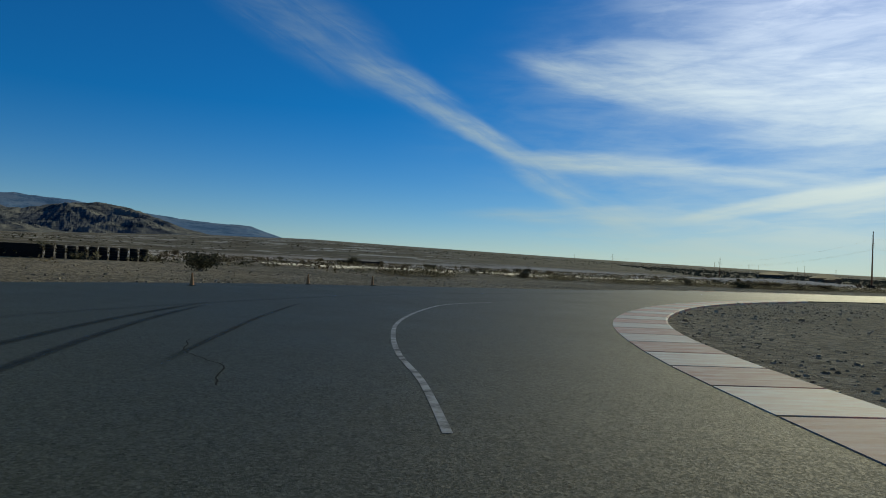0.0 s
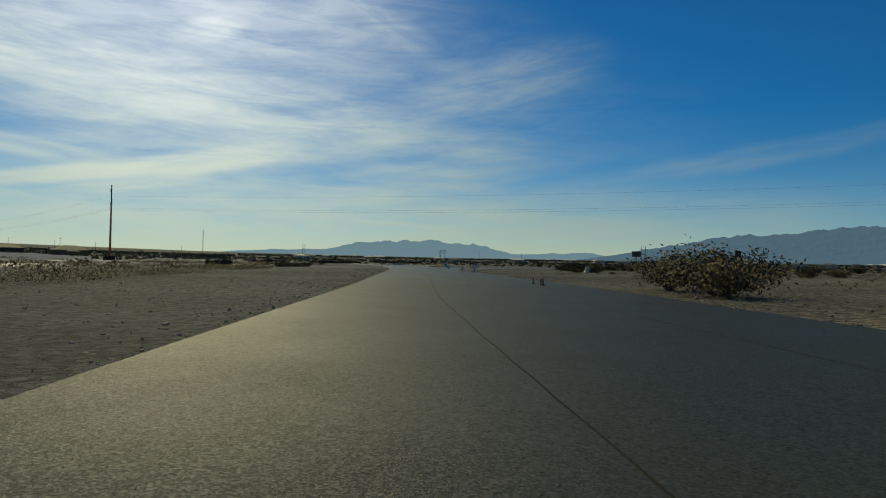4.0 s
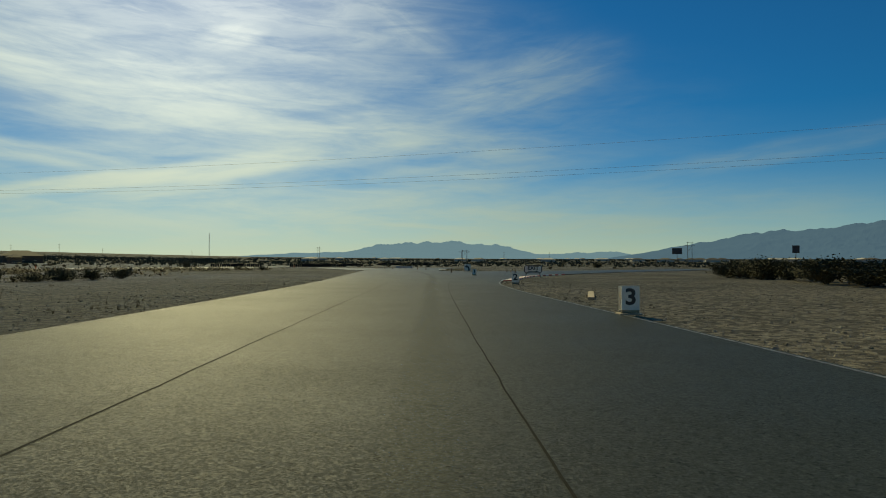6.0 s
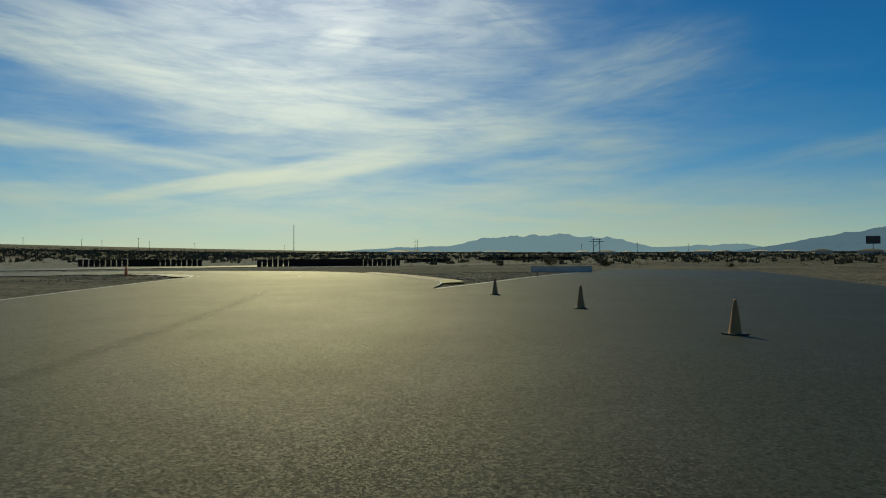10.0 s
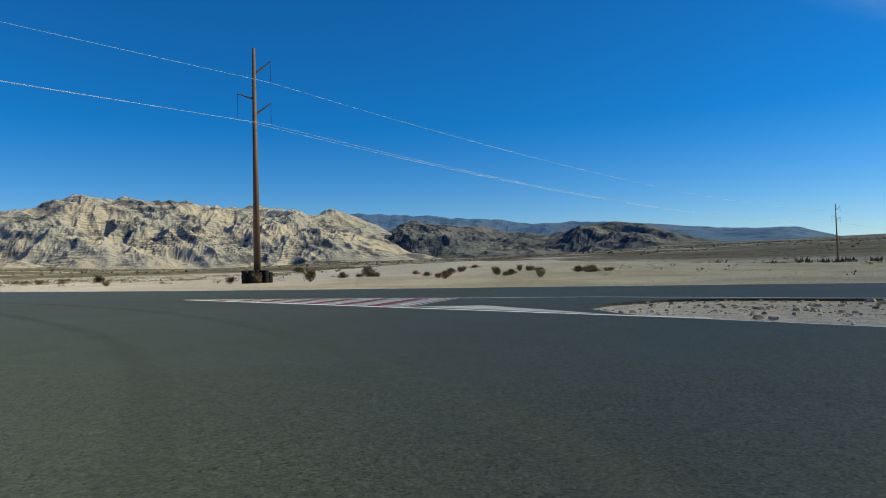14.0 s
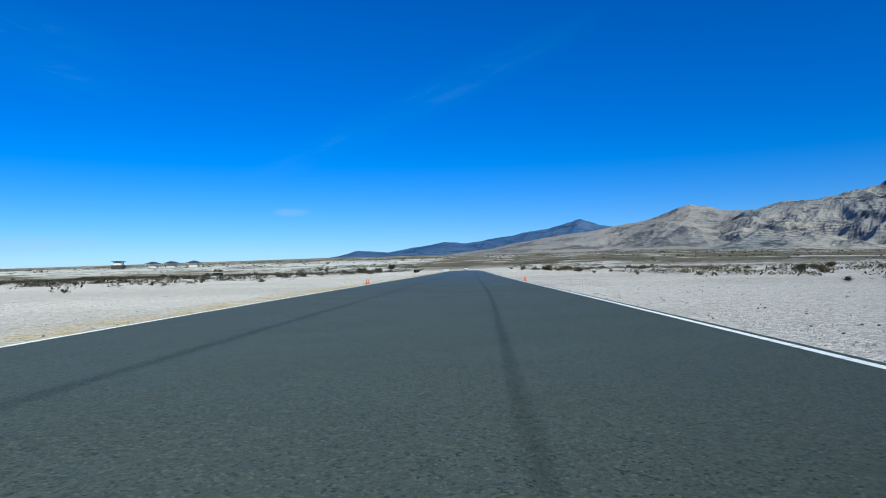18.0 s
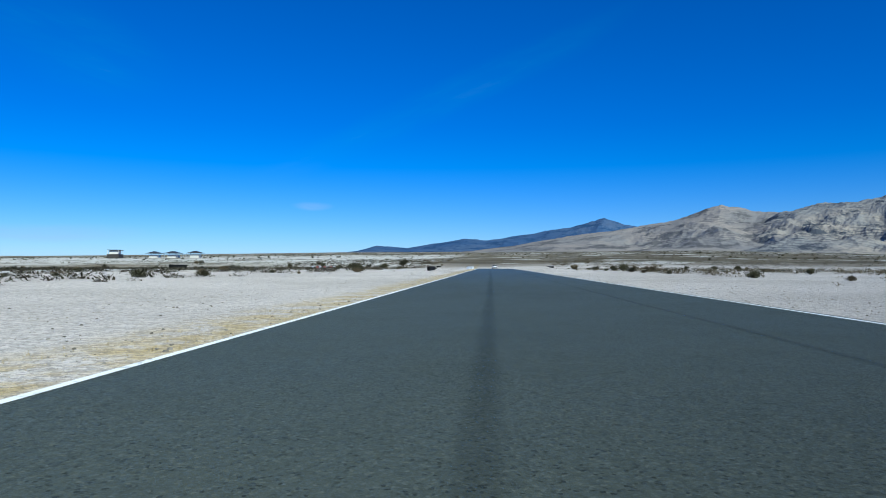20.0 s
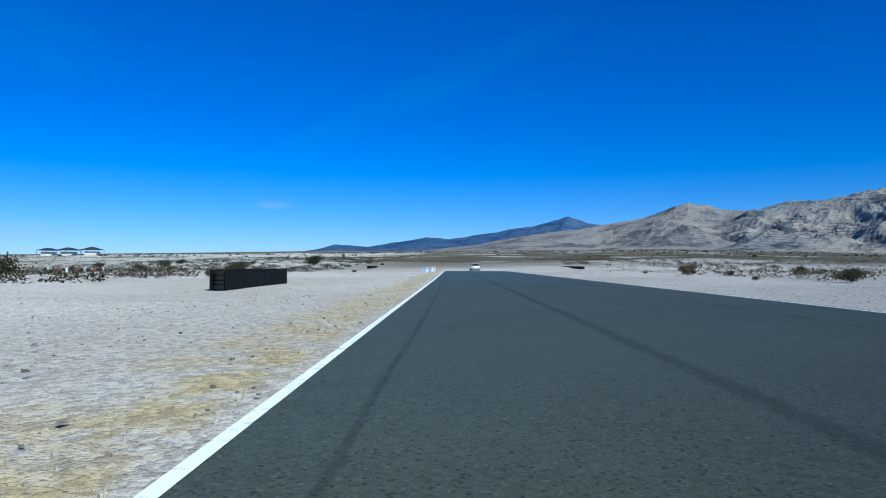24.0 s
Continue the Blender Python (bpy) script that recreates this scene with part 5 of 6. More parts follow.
def tyre_barrier(p, q, belts, label, high=5, h=1.08, rows=1, z=0.0, pitch=0.77):
    """A row of tyre stacks; over the given shares of its length a black belt is bolted to the front."""
    p, q = np.array(p, float), np.array(q, float)
    n = int(np.linalg.norm(q - p) / pitch)
    t = (q - p) / np.linalg.norm(q - p)
    o = np.array((-t[1], t[0]))
    e = thing("tyre_barrier", (p[0], p[1], z), label, "tyre barrier", "tyre barriers")
    for r in range(rows):
        for k in range(n):
            x, y = t * (k + 0.5) * pitch + o * r * 0.66
            tyre_stack(e, x, y, high, k * 7 + r)
    for a, b in belts:
        c, d = t * a * n * pitch, t * b * n * pitch
        for side in (-0.36, 0.36 + 0.66 * (rows - 1)):
            bm = bmesh.new()
            c3, d3 = c + o * side, d + o * side
            w = o * 0.012
            v = [bm.verts.new((x, y, zz)) for zz in (0.03, h + 0.01) for x, y in (c3 - w, d3 - w, d3 + w, c3 + w)]
            for f in ((0, 1, 5, 4), (1, 2, 6, 5), (2, 3, 7, 6), (3, 0, 4, 7), (4, 5, 6, 7), (3, 2, 1, 0)):
                bm.faces.new([v[i] for i in f])
            part("belt", bm, M["belt"], e, "black rubber belt")
    return e


tyre_barrier((272.8, 309.4), (287.8, 299.2), [(0.42, 0.62)], "row of black tyre stacks behind the hairpin")
tyre_barrier((289.1, 286.7), (310.3, 277.6), [(0.22, 0.70)], "long row of tyre stacks with a belt in the middle")
tyre_barrier((348.8, 316), (356.6, 308), [(0.02, 0.98)], "belted row of tyre stacks further along")
tyre_barrier((415, 346.6), (434, 317), [(0.02, 0.98)], "far belted row of tyre stacks on the sand bank", z=gz0(424, 330))
tyre_barrier((-14.8, 152.2), (-24.6, 148.2), [(0.0, 1.0)], "black belted tyre wall on the pale gravel", 4, 0.94)
tyre_barrier((-108, 104), (-119, 99.4), [(0.0, 1.0)], "black belted tyre wall on the pale gravel", 4, 0.9)
tyre_barrier((-120, 146), (-150, 132.5), [(0.0, 1.0)], "long low belted tyre wall beside the straight", 4, 0.9)
tyre_barrier((-39, 47), (-25, 56), [(0.35, 0.5)], "row of tyre stacks behind the asphalt apron", z=0.1)
tyre_barrier((126, 157), (133, 161), [(0.0, 1.0)], "short belted tyre wall in the scrub", 4, 0.9, rows=2, z=0.05)


# ------------------------------------------------------------ power line
# height of an arm's root, its rise, the wire's height, its side
ARMS = ((22.6, 1.55, 21.7, 1), (19.9, 0.5, 17.5, -1), (18.2, 1.4, 17.1, 1))


def power_pole(loc, h, label, tyres=False, arms=True, head=0.0):
    e = thing("power_pole", loc, label, "power pole", "power line poles")
    e.rotation_euler = (0, 0, radians(-head))
    k = h / 25.4
    part("shaft", tube((0, 0, -0.5), (0, 0, h), 0.36 * k + 0.04, 0.17 * k, 14), M["wood"], e, smooth=True)
    if arms:
        for z, up, wz, sx in ARMS:
            part("davit_arm", tube((0, 0, z * k), (sx * 1.75 * k, 0, (z + up) * k), 0.11 * k, 0.06 * k, 8), M["wood"], e)
            part("insulator", tube((sx * 1.72 * k, 0, (z + up) * k), (sx * 1.72 * k, 0, wz * k), 0.022, 0.022, 6), M["belt"], e, "dark insulator string")
    if tyres:
        for ring, (r, n) in enumerate(((0.72, 7), (1.32, 11))):
            for j in range(n):
                a = j * math.tau / n + ring * 0.2
                tyre_stack(e, r * math.cos(a), r * math.sin(a), 7 if ring == 0 else 6 + j % 2, j + 30 * ring)
    return e


P0, P1, P2, P3 = (190.2, 285.2), (192, 446), (194, 737), (243, 40)


def gz(p):
    return float(ground_z(np.array(p[0]), np.array(p[1])))


power_pole((*P0, -0.1), 25.4, "tall rust-brown steel power pole ringed with old tyres", True, head=-70)
power_pole((*P1, gz(P1) - 0.1), 15.5, "brown power pole on the scrub fan", head=2)
power_pole((*P2, gz(P2) - 0.1), 15.8, "brown power pole on the scrub fan", head=2)
power_pole((215, 1050, gz((215, 1050)) - 0.1), 15.8, "brown power pole on the scrub fan", head=2)
power_pole((*P3, -0.1), 25.4, "tall rust-brown steel power pole", head=12)


def wire(p, q, sag, r=0.015):
    cu = bpy.data.curves.new("power_wire", "CURVE")
    cu.dimensions, cu.bevel_depth, cu.bevel_resolution = "3D", r, 1
    sp = cu.splines.new("POLY")
    n = 28
    sp.points.add(n)
    for i in range(n + 1):
        t = i / n
        x, y, z = (p[a] + (q[a] - p[a]) * t for a in range(3))
        sp.points[i].co = (x, y, z - sag * 4 * t * (1 - t), 1)
    cu.materials.append(M["wire"])
    ob = new("power_wire", cu)
    return tagged(ob, "thin pale power wire strung between tall poles", "power line", "power wires")


def pole_top(p, h, z, sx, head):
    k = h / 25.4
    c, s = math.cos(radians(-head)), math.sin(radians(-head))
    return (p[0] + sx * 1.72 * k * c, p[1] + sx * 1.72 * k * s, gz(p) + z * k)


for _, _, z, sx in ARMS:
    wire(pole_top(P3, 25.4, z, sx, 12), pole_top(P0, 25.4, z, sx, -70), 1.8)
    wire(pole_top(P0, 25.4, z, sx, -70), pole_top(P1, 15.5, z, sx, 2), 3.0)
    wire(pole_top(P1, 15.5, z, sx, 2), pole_top(P2, 15.8, z, sx, 2), 4.0)


def pylon(loc, h, head):
    e = thing("pylon", loc, "far wooden H-frame power pylon", "pylon", "H-frame pylons")
    e.rotation_euler = (0, 0, radians(-head))
    for sx in (-2.2, 2.2):
        part("post", tube((sx, 0, -1), (sx, 0, h), 0.28, 0.2, 8), M["wood"], e)
    part("crossarm", box(-5, 5, -0.15, 0.15, h * 0.82, h * 0.82 + 0.35), M["wood"], e)
    part("crossarm", box(-3.4, 3.4, -0.12, 0.12, h * 0.95, h * 0.95 + 0.25), M["wood"], e)
    part("brace", tube((-2.2, 0, h * 0.5), (2.2, 0, h * 0.8), 0.12, 0.12, 6), M["wood"], e)
    return e


for x, y, h in ((648, 427, 12), (818, 259, 21), (1048, 995, 24)):
    pylon((x, y, gz((x, y))), h, 60)
rnd = random.Random(4)
for az, d, h in ((14, 980, 15), (18, 1060, 15), (19.5, 1150, 15), (22, 900, 17), (23, 1150, 15), (26.5, 1200, 14), (34, 1200, 14), (61, 800, 13), (66, 700, 13), (70, 900, 14)):
    x, y = 262 + d * math.sin(radians(az)), 231 + d * math.cos(radians(az))
    e = thing("utility_pole", (x, y, gz((x, y))), "far dark wooden utility pole", "utility pole", "far utility poles")
    part("shaft", tube((0, 0, -1), (0, 0, h), 0.28, 0.2, 6), M["wood"], e)
    part("crossarm", box(-1.6, 1.6, -0.1, 0.1, h - 1.2, h - 0.9), M["wood"], e)
mast = thing("radio_mast", (738, 918, gz((738, 918))), "slender grey radio mast on the skyline", "mast")
for a in range(3):
    x, y = 0.55 * math.cos(a * 2.094), 0.55 * math.sin(a * 2.094)
    part("mast_leg", tube((x * 1.6, y * 1.6, 0), (x, y, 38), 0.15, 0.12, 6), M["metal"], mast)
for k in range(12):
    part("mast_brace", tube((0.85, 0, 3 * k), (-0.42, 0.7, 3 * k + 3), 0.08, 0.08, 4), M["metal"], mast)


def billboard(loc, w, h, z, head):
    e = thing("billboard", loc, "dark back of a roadside billboard on a post", "billboard", "billboards")
    e.rotation_euler = (0, 0, radians(-head))
    part("post", tube((0, 0, -1), (0, 0, z + h * 0.5), 0.35, 0.3, 10), M["wood"], e)
    part("panel", box(-w / 2, w / 2, -0.25, -0.05, z, z + h), M["dark_roof"], e)
    for sx in (-0.3, 0.0, 0.3):
        part("stringer", box(sx * w - 0.1, sx * w + 0.1, -0.4, -0.25, z, z + h), M["wood"], e)


billboard((1015, 316, gz((1015, 316))), 12.5, 8.0, 9.6, 75)
billboard((916, 170, gz((916, 170))), 7.0, 8.2, 9.6, 85)


# ------------------------------------------------------------ buildings
def hip_house(loc, w, d, hw, hr, turn, label, wall="stucco", roof="roof"):
    e = thing("house", loc, label, "house", "far houses")
    e.rotation_euler = (0, 0, radians(turn))
    part("wall", box(-w / 2, w / 2, -d / 2, d / 2, -1.0, hw), M[wall], e)
    bm = bmesh.new()
    o = 0.6
    b = [bm.verts.new(c) for c in ((-w / 2 - o, -d / 2 - o, hw), (w / 2 + o, -d / 2 - o, hw), (w / 2 + o, d / 2 + o, hw), (-w / 2 - o, d / 2 + o, hw))]
    r = [bm.verts.new((-w / 2 + d * 0.5, 0, hw + hr)), bm.verts.new((w / 2 - d * 0.5, 0, hw + hr))]
    for f in ((b[0], b[1], r[1], r[0]), (b[1], b[2], r[1]), (b[2], b[3], r[0], r[1]), (b[3], b[0], r[0]), (b[3], b[2], b[1], b[0])):
        bm.faces.new(f)
    part("roof", bm, M[roof], e)
    for k in range(3):
        x = -w * 0.32 + k * w * 0.3
        win = part("window", box(x - 0.7, x + 0.7, -d / 2 - 0.06, -d / 2 + 0.05, 0.9, 2.0), M["glass"], e)
        part("frame", box(x - 0.8, x + 0.8, -d / 2 - 0.04, -d / 2 + 0.02, 0.8, 0.9), M["white_board"], win)
    return e


hip_house((292, 491, gz((292, 491)) + 0.4), 18.5, 11, 3.4, 2.9, -10, "low house with a wide dark hip roof")
hip_house((271, 450, gz((271, 450))), 4.6, 4.6, 3.4, 1.7, 0, "small dark hut with a hip roof")
hip_house((319, 626, gz((319, 626))), 22, 13, 3.2, 2.6, -20, "low house with a wide dark hip roof")
rnd = random.Random(12)
for k in range(44):
    az, d = rnd.uniform(44, 98), rnd.uniform(620, 1500)
    x, y = 160 + d * math.sin(radians(az)), 140 + d * math.cos(radians(az))
    hip_house((x, y, gz((x, y))), rnd.uniform(11, 20), rnd.uniform(8, 11), 2.7, 1.6, rnd.uniform(0, 180), "distant pale house at the edge of the town", "pale_wall", rnd.choice(("roof", "pale_wall")))


def control_tower(loc):
    e = thing("control_building", loc, "white two-storey trackside building with a flat roof", "building")
    e.rotation_euler, e.scale = (0, 0, radians(40)), (1.35, 1.35, 1.35)
    part("ground_floor", box(-7, 7, -4, 4, -1, 3.4), M["stucco"], e)
    part("upper_floor", box(-4.5, 4.5, -3, 3, 3.4, 6.4), M["white_board"], e)
    part("roof", box(-6.2, 6.2, -4.2, 4.2, 6.4, 6.75), M["dark_roof"], e)
    for k in range(4):
        part("window", box(-4 + k * 2.1, -2.3 + k * 2.1, -3.06, -2.95, 4.2, 5.7), M["glass"], e)
        part("window", box(-6 + k * 3.1, -4.4 + k * 3.1, -4.06, -3.95, 1.0, 2.5), M["glass"], e)
    for sx in (-5.8, 5.8):
        for sy in (-3.9, 3.9):
            part("column", box(sx - 0.12, sx + 0.12, sy - 0.12, sy + 0.12, 3.4, 6.4), M["white_board"], e)


control_tower((-319, -387, gz((-319, -387)) - 0.2))


def canopy(loc, w, d, turn):
    e = thing("paddock_canopy", loc, "white garage under a dark pitched canopy roof", "building", "paddock canopies")
    e.rotation_euler, e.scale = (0, 0, radians(turn)), (1.4, 1.4, 1.4)
    part("wall", box(-w * 0.3, w * 0.3, -d * 0.3, d * 0.3, -1, 2.6), M["white_board"], e)
    bm = bmesh.new()
    v = [bm.verts.new(c) for c in ((-w / 2, -d / 2, 3.6), (w / 2, -d / 2, 3.6), (w / 2, d / 2, 3.6), (-w / 2, d / 2, 3.6), (-w / 4, 0, 5.4), (w / 4, 0, 5.4))]
    for f in ((0, 1, 5, 4), (1, 2, 5), (2, 3, 4, 5), (3, 0, 4), (3, 2, 1, 0)):
        bm.faces.new([v[i] for i in f])
    part("roof", bm, M["dark_roof"], e)
    for sx in (-0.45, 0.45):
        for sy in (-0.45, 0.45):
            part("post", box(sx * w - 0.12, sx * w + 0.12, sy * d - 0.12, sy * d + 0.12, -1, 3.7), M["metal"], e)


for x, y, w in ((-397, -426, 15.5), (-385, -380, 16), (-364, -321, 11.5)):
    canopy((x, y, gz((x, y)) - 0.1), w, 11, 35)


def small_block(loc, head, label):
    e = thing("concrete_barrier", loc, label, "concrete barrier")
    face_to(e, head)
    bm = bmesh.new()
    prof = ((-0.32, 0), (0.32, 0), (0.31, 0.10), (0.26, 0.30), (0.24, 0.58), (-0.24, 0.58), (-0.26, 0.30), (-0.31, 0.10))
    a = [bm.verts.new((-2.6, y, z)) for y, z in prof]
    b = [bm.verts.new((2.6, y, z)) for y, z in prof]
    for k in range(8):
        bm.faces.new((a[k], a[(k + 1) % 8], b[(k + 1) % 8], b[k]))
    bm.faces.new(a[::-1])
    bm.faces.new(b)
    part("body", bm, M["concrete"], e)


small_block((285.9, 233.6, -0.05), 62, "grey concrete barrier on the gravel")


def water_barrier(loc, material, label, turn):
    """A plastic barrier block: wide foot, narrow head, a slot through the middle and a filler cap."""
    e = thing("water_barrier", loc, label, "barrier", "plastic barriers beside the straight")
    e.rotation_euler = (0, 0, radians(turn))
    bm = bmesh.new()
    prof = ((-0.25, 0), (0.25, 0), (0.24, 0.14), (0.13, 0.34), (0.09, 0.78), (-0.09, 0.78), (-0.13, 0.34), (-0.24, 0.14))
    rings = [[bm.verts.new((x, y * k, z)) for y, z in prof] for x, k in ((-0.75, 0.85), (-0.70, 1.0), (0.70, 1.0), (0.75, 0.85))]
    for a, b in zip(rings, rings[1:]):
        for k in range(8):
            bm.faces.new((a[k], a[(k + 1) % 8], b[(k + 1) % 8], b[k]))
    bm.faces.new(rings[0][::-1])
    bm.faces.new(rings[-1])
    part("body", bm, M[material], e)
    part("cap", turned([(0.05, 0.77), (0.05, 0.80), (0.03, 0.81), (0.001, 0.81)], 10), M["black"], e)
    return e


for i, (x, y) in enumerate(((-45.6, 94.6), (-46.3, 95.7), (-46.8, 96.4), (-47.5, 97.5), (-48.0, 98.2), (-48.6, 99.1), (-49.2, 100.0))):
    water_barrier((x, y, -0.02), "barrier_red" if i % 2 else "car_white", "red plastic water barrier on the gravel" if i % 2 else "white plastic water barrier on the gravel", 57)
for x, y in ((-84.2, 128.6), (-92.4, 125.6), (-101.8, 121.6)):
    water_barrier((x, y, -0.03), "car_white", "white plastic barrier block at the edge of the straight", 70)


def crate():
    """A white sheet leaning on a white timber frame, a grey cabinet behind it, a slab at their feet."""
    e = thing("equipment_crate", (162.6, 112.6, -0.02), "white panel leaning on a pale frame in the dirt", "crate")
    face_to(e, 62)
    bm = box(-0.05, 1.75, -0.55, 0.5, -0.025, 0.025, 0.01)
    bmesh.ops.rotate(bm, verts=bm.verts, cent=(0, 0, 0), matrix=Matrix.Rotation(radians(-42), 3, "Y"))
    part("panel", bm, M["white_board"], e)
    for x in (0.95, 2.05):
        for y in (-0.5, 0.42):
            part("leg", box(x, x + 0.12, y, y + 0.1, 0, 1.12, 0.01), M["white_board"], e)
    part("top_board", box(0.85, 2.25, -0.56, 0.58, 1.12, 1.20, 0.015), M["white_board"], e)
    part("back_board", box(0.97, 2.15, 0.43, 0.50, 0.1, 1.1, 0.01), M["black"], e)
    part("slab", box(-0.2, 2.9, -0.95, -0.62, 0.0, 0.09, 0.02), M["white_board"], e)
    e.scale = (0.82, 0.82, 0.88)
    g = thing("grey_cabinet", (158.4, 110.5, -0.03), "grey sheet-metal cabinet standing in the dirt", "cabinet")
    face_to(g, 62)
    part("body", box(-0.30, 0.30, -0.25, 0.25, 0.08, 1.0, 0.02), M["concrete"], g)
    part("plinth", box(-0.26, 0.26, -0.21, 0.21, 0, 0.08, 0.005), M["black"], g)
    part("door", box(-0.27, 0.27, -0.275, -0.252, 0.12, 0.96, 0.006), M["concrete"], g)
    part("handle", box(0.18, 0.21, -0.30, -0.276, 0.5, 0.7, 0.005), M["black"], g)


crate()


def plank(p, q):
    e = thing("plank", (p[0], p[1], 0.0), "long weathered timber plank lying on the dirt", "plank")
    e.rotation_euler = (0, 0, math.atan2(q[1] - p[1], q[0] - p[0]))
    n = math.hypot(q[0] - p[0], q[1] - p[1])
    part("board", box(0, n, -0.12, 0.12, -0.04, 0.05, 0.01), M["timber"], e)
    part("cross_piece", box(n * 0.45, n * 0.45 + 0.1, -0.2, 0.2, -0.05, 0.02, 0.006), M["timber"], e)


plank((145.8, 123.4), (150.8, 125.2))


# ------------------------------------------------------------ the white car ahead
def white_car(loc, head):
    e = thing("car", loc, "white sports coupe driving away on the track", "car")
    e.rotation_euler = (0, 0, radians(-head))
    st = [(-2.25, 0.80, 0.42, 0.86), (-2.15, 0.88, 0.30, 0.96), (-1.3, 0.93, 0.26, 1.0), (-0.2, 0.94, 0.25, 0.97), (0.9, 0.93, 0.26, 0.95), (1.9, 0.90, 0.28, 0.84), (2.25, 0.80, 0.36, 0.70)]
    bm = bmesh.new()
    rings = []
    for y, w, z0, z1 in st:
        rings.append([bm.verts.new((x, y, z)) for x, z in ((-w * 0.9, z0), (-w, z0 + 0.16), (-w, z1 - 0.2), (-w * 0.86, z1), (w * 0.86, z1), (w, z1 - 0.2), (w, z0 + 0.16), (w * 0.9, z0))])
    for a, b in zip(rings, rings[1:]):
        for k in range(8):
            bm.faces.new((a[k], a[(k + 1) % 8], b[(k + 1) % 8], b[k]))
    bm.faces.new(rings[0])
    bm.faces.new(rings[-1][::-1])
    part("body", bm, M["car_white"], e, smooth=True)
    bm = bmesh.new()
    rings = []
    for y, w, z in ((-1.75, 0.62, 0.98), (-0.95, 0.60, 1.34), (0.05, 0.60, 1.37), (0.95, 0.68, 0.95)):
        rings.append([bm.verts.new((x, y, zz)) for x, zz in ((-w - 0.12, 0.93), (-w, z), (w, z), (w + 0.12, 0.93))])
    for a, b in zip(rings, rings[1:]):
        for k in range(3):
            bm.faces.new((a[k], a[k + 1], b[k + 1], b[k]))
    bm.faces.new(rings[0])
    bm.faces.new(rings[-1][::-1])
    part("cabin", bm, M["glass"], e)
    part("roof", box(-0.60, 0.60, -0.95, 0.1, 1.355, 1.39, 0.01), M["car_white"], e)
    part("spoiler", box(-0.75, 0.75, -2.3, -2.05, 1.0, 1.04, 0.01), M["black"], e)
    part("bumper", box(-0.72, 0.72, -2.3, -2.2, 0.28, 0.46, 0.02), M["black"], e)
    for sx in (-1, 1):
        part("tail_lamp", box(sx * 0.62 - 0.17, sx * 0.62 + 0.17, -2.29, -2.22, 0.66, 0.80, 0.01), M["red_light"], e, "red tail lamp")
        for y in (-1.4, 1.4):
            wh = part("wheel", tube((sx * 0.70, y, 0.33), (sx * 0.92, y, 0.33), 0.22, 0.22, 18), M["metal"], e)
            tb = turned([(0.22, -0.12), (0.31, -0.12), (0.33, -0.08), (0.33, 0.08), (0.31, 0.12), (0.22, 0.12)], 22)
            bmesh.ops.rotate(tb, verts=tb.verts, cent=(0, 0, 0), matrix=Matrix.Rotation(radians(90), 3, "Y"))
            bmesh.ops.translate(tb, verts=tb.verts, vec=(sx * 0.82, y, 0.33))
            part("tyre", tb, M["dark_rubber"], wh)
    return e


white_car((-110, 127.0, 0.0), -114.5)



# ---------------------------------------------------------------- scrub
def leaf_material(name, base, hi):
    m = bpy.data.materials.new(name)
    m.use_nodes = True
    nt = m.node_tree
    N, L = nt.nodes.new, nt.links.new
    b = nt.nodes["Principled BSDF"]
    b.inputs["Roughness"].default_value, b.inputs["Specular IOR Level"].default_value = 0.8, 0.2
    geo = N("ShaderNodeNewGeometry")
    mx = N("ShaderNodeMix")
    mx.data_type = "RGBA"
    L(geo.outputs["Random Per Island"], mx.inputs["Factor"])
    mx.inputs["A"].default_value, mx.inputs["B"].default_value = (*base, 1), (*hi, 1)
    L(mx.outputs["Result"], b.inputs["Base Color"])
    return m


M["leaf"] = leaf_material("creosote_leaves", (0.032, 0.032, 0.016), (0.082, 0.072, 0.036))
M["dry_leaf"] = leaf_material("dry_scrub_leaves", (0.080, 0.059, 0.031), (0.16, 0.124, 0.069))
M["belt_leaf"] = leaf_material("brown_belt_scrub", (0.045, 0.034, 0.020), (0.088, 0.068, 0.040))
M["hedge_leaf"] = leaf_material("brown_hedge_sprays", (0.026, 0.023, 0.014), (0.062, 0.052, 0.030))
M["straw"] = leaf_material("straw_grass", (0.38, 0.28, 0.12), (0.58, 0.46, 0.25))
M["twig"] = mat("grey_twigs", (0.12, 0.09, 0.065), 0.9, vary=0.3, scale=5, fine=30)
M["stone"] = leaf_material("loose_stones", (0.11, 0.094, 0.068), (0.35, 0.305, 0.235))
M["far_leaf"] = leaf_material("far_tree_leaves", (0.034, 0.042, 0.030), (0.085, 0.088, 0.060))


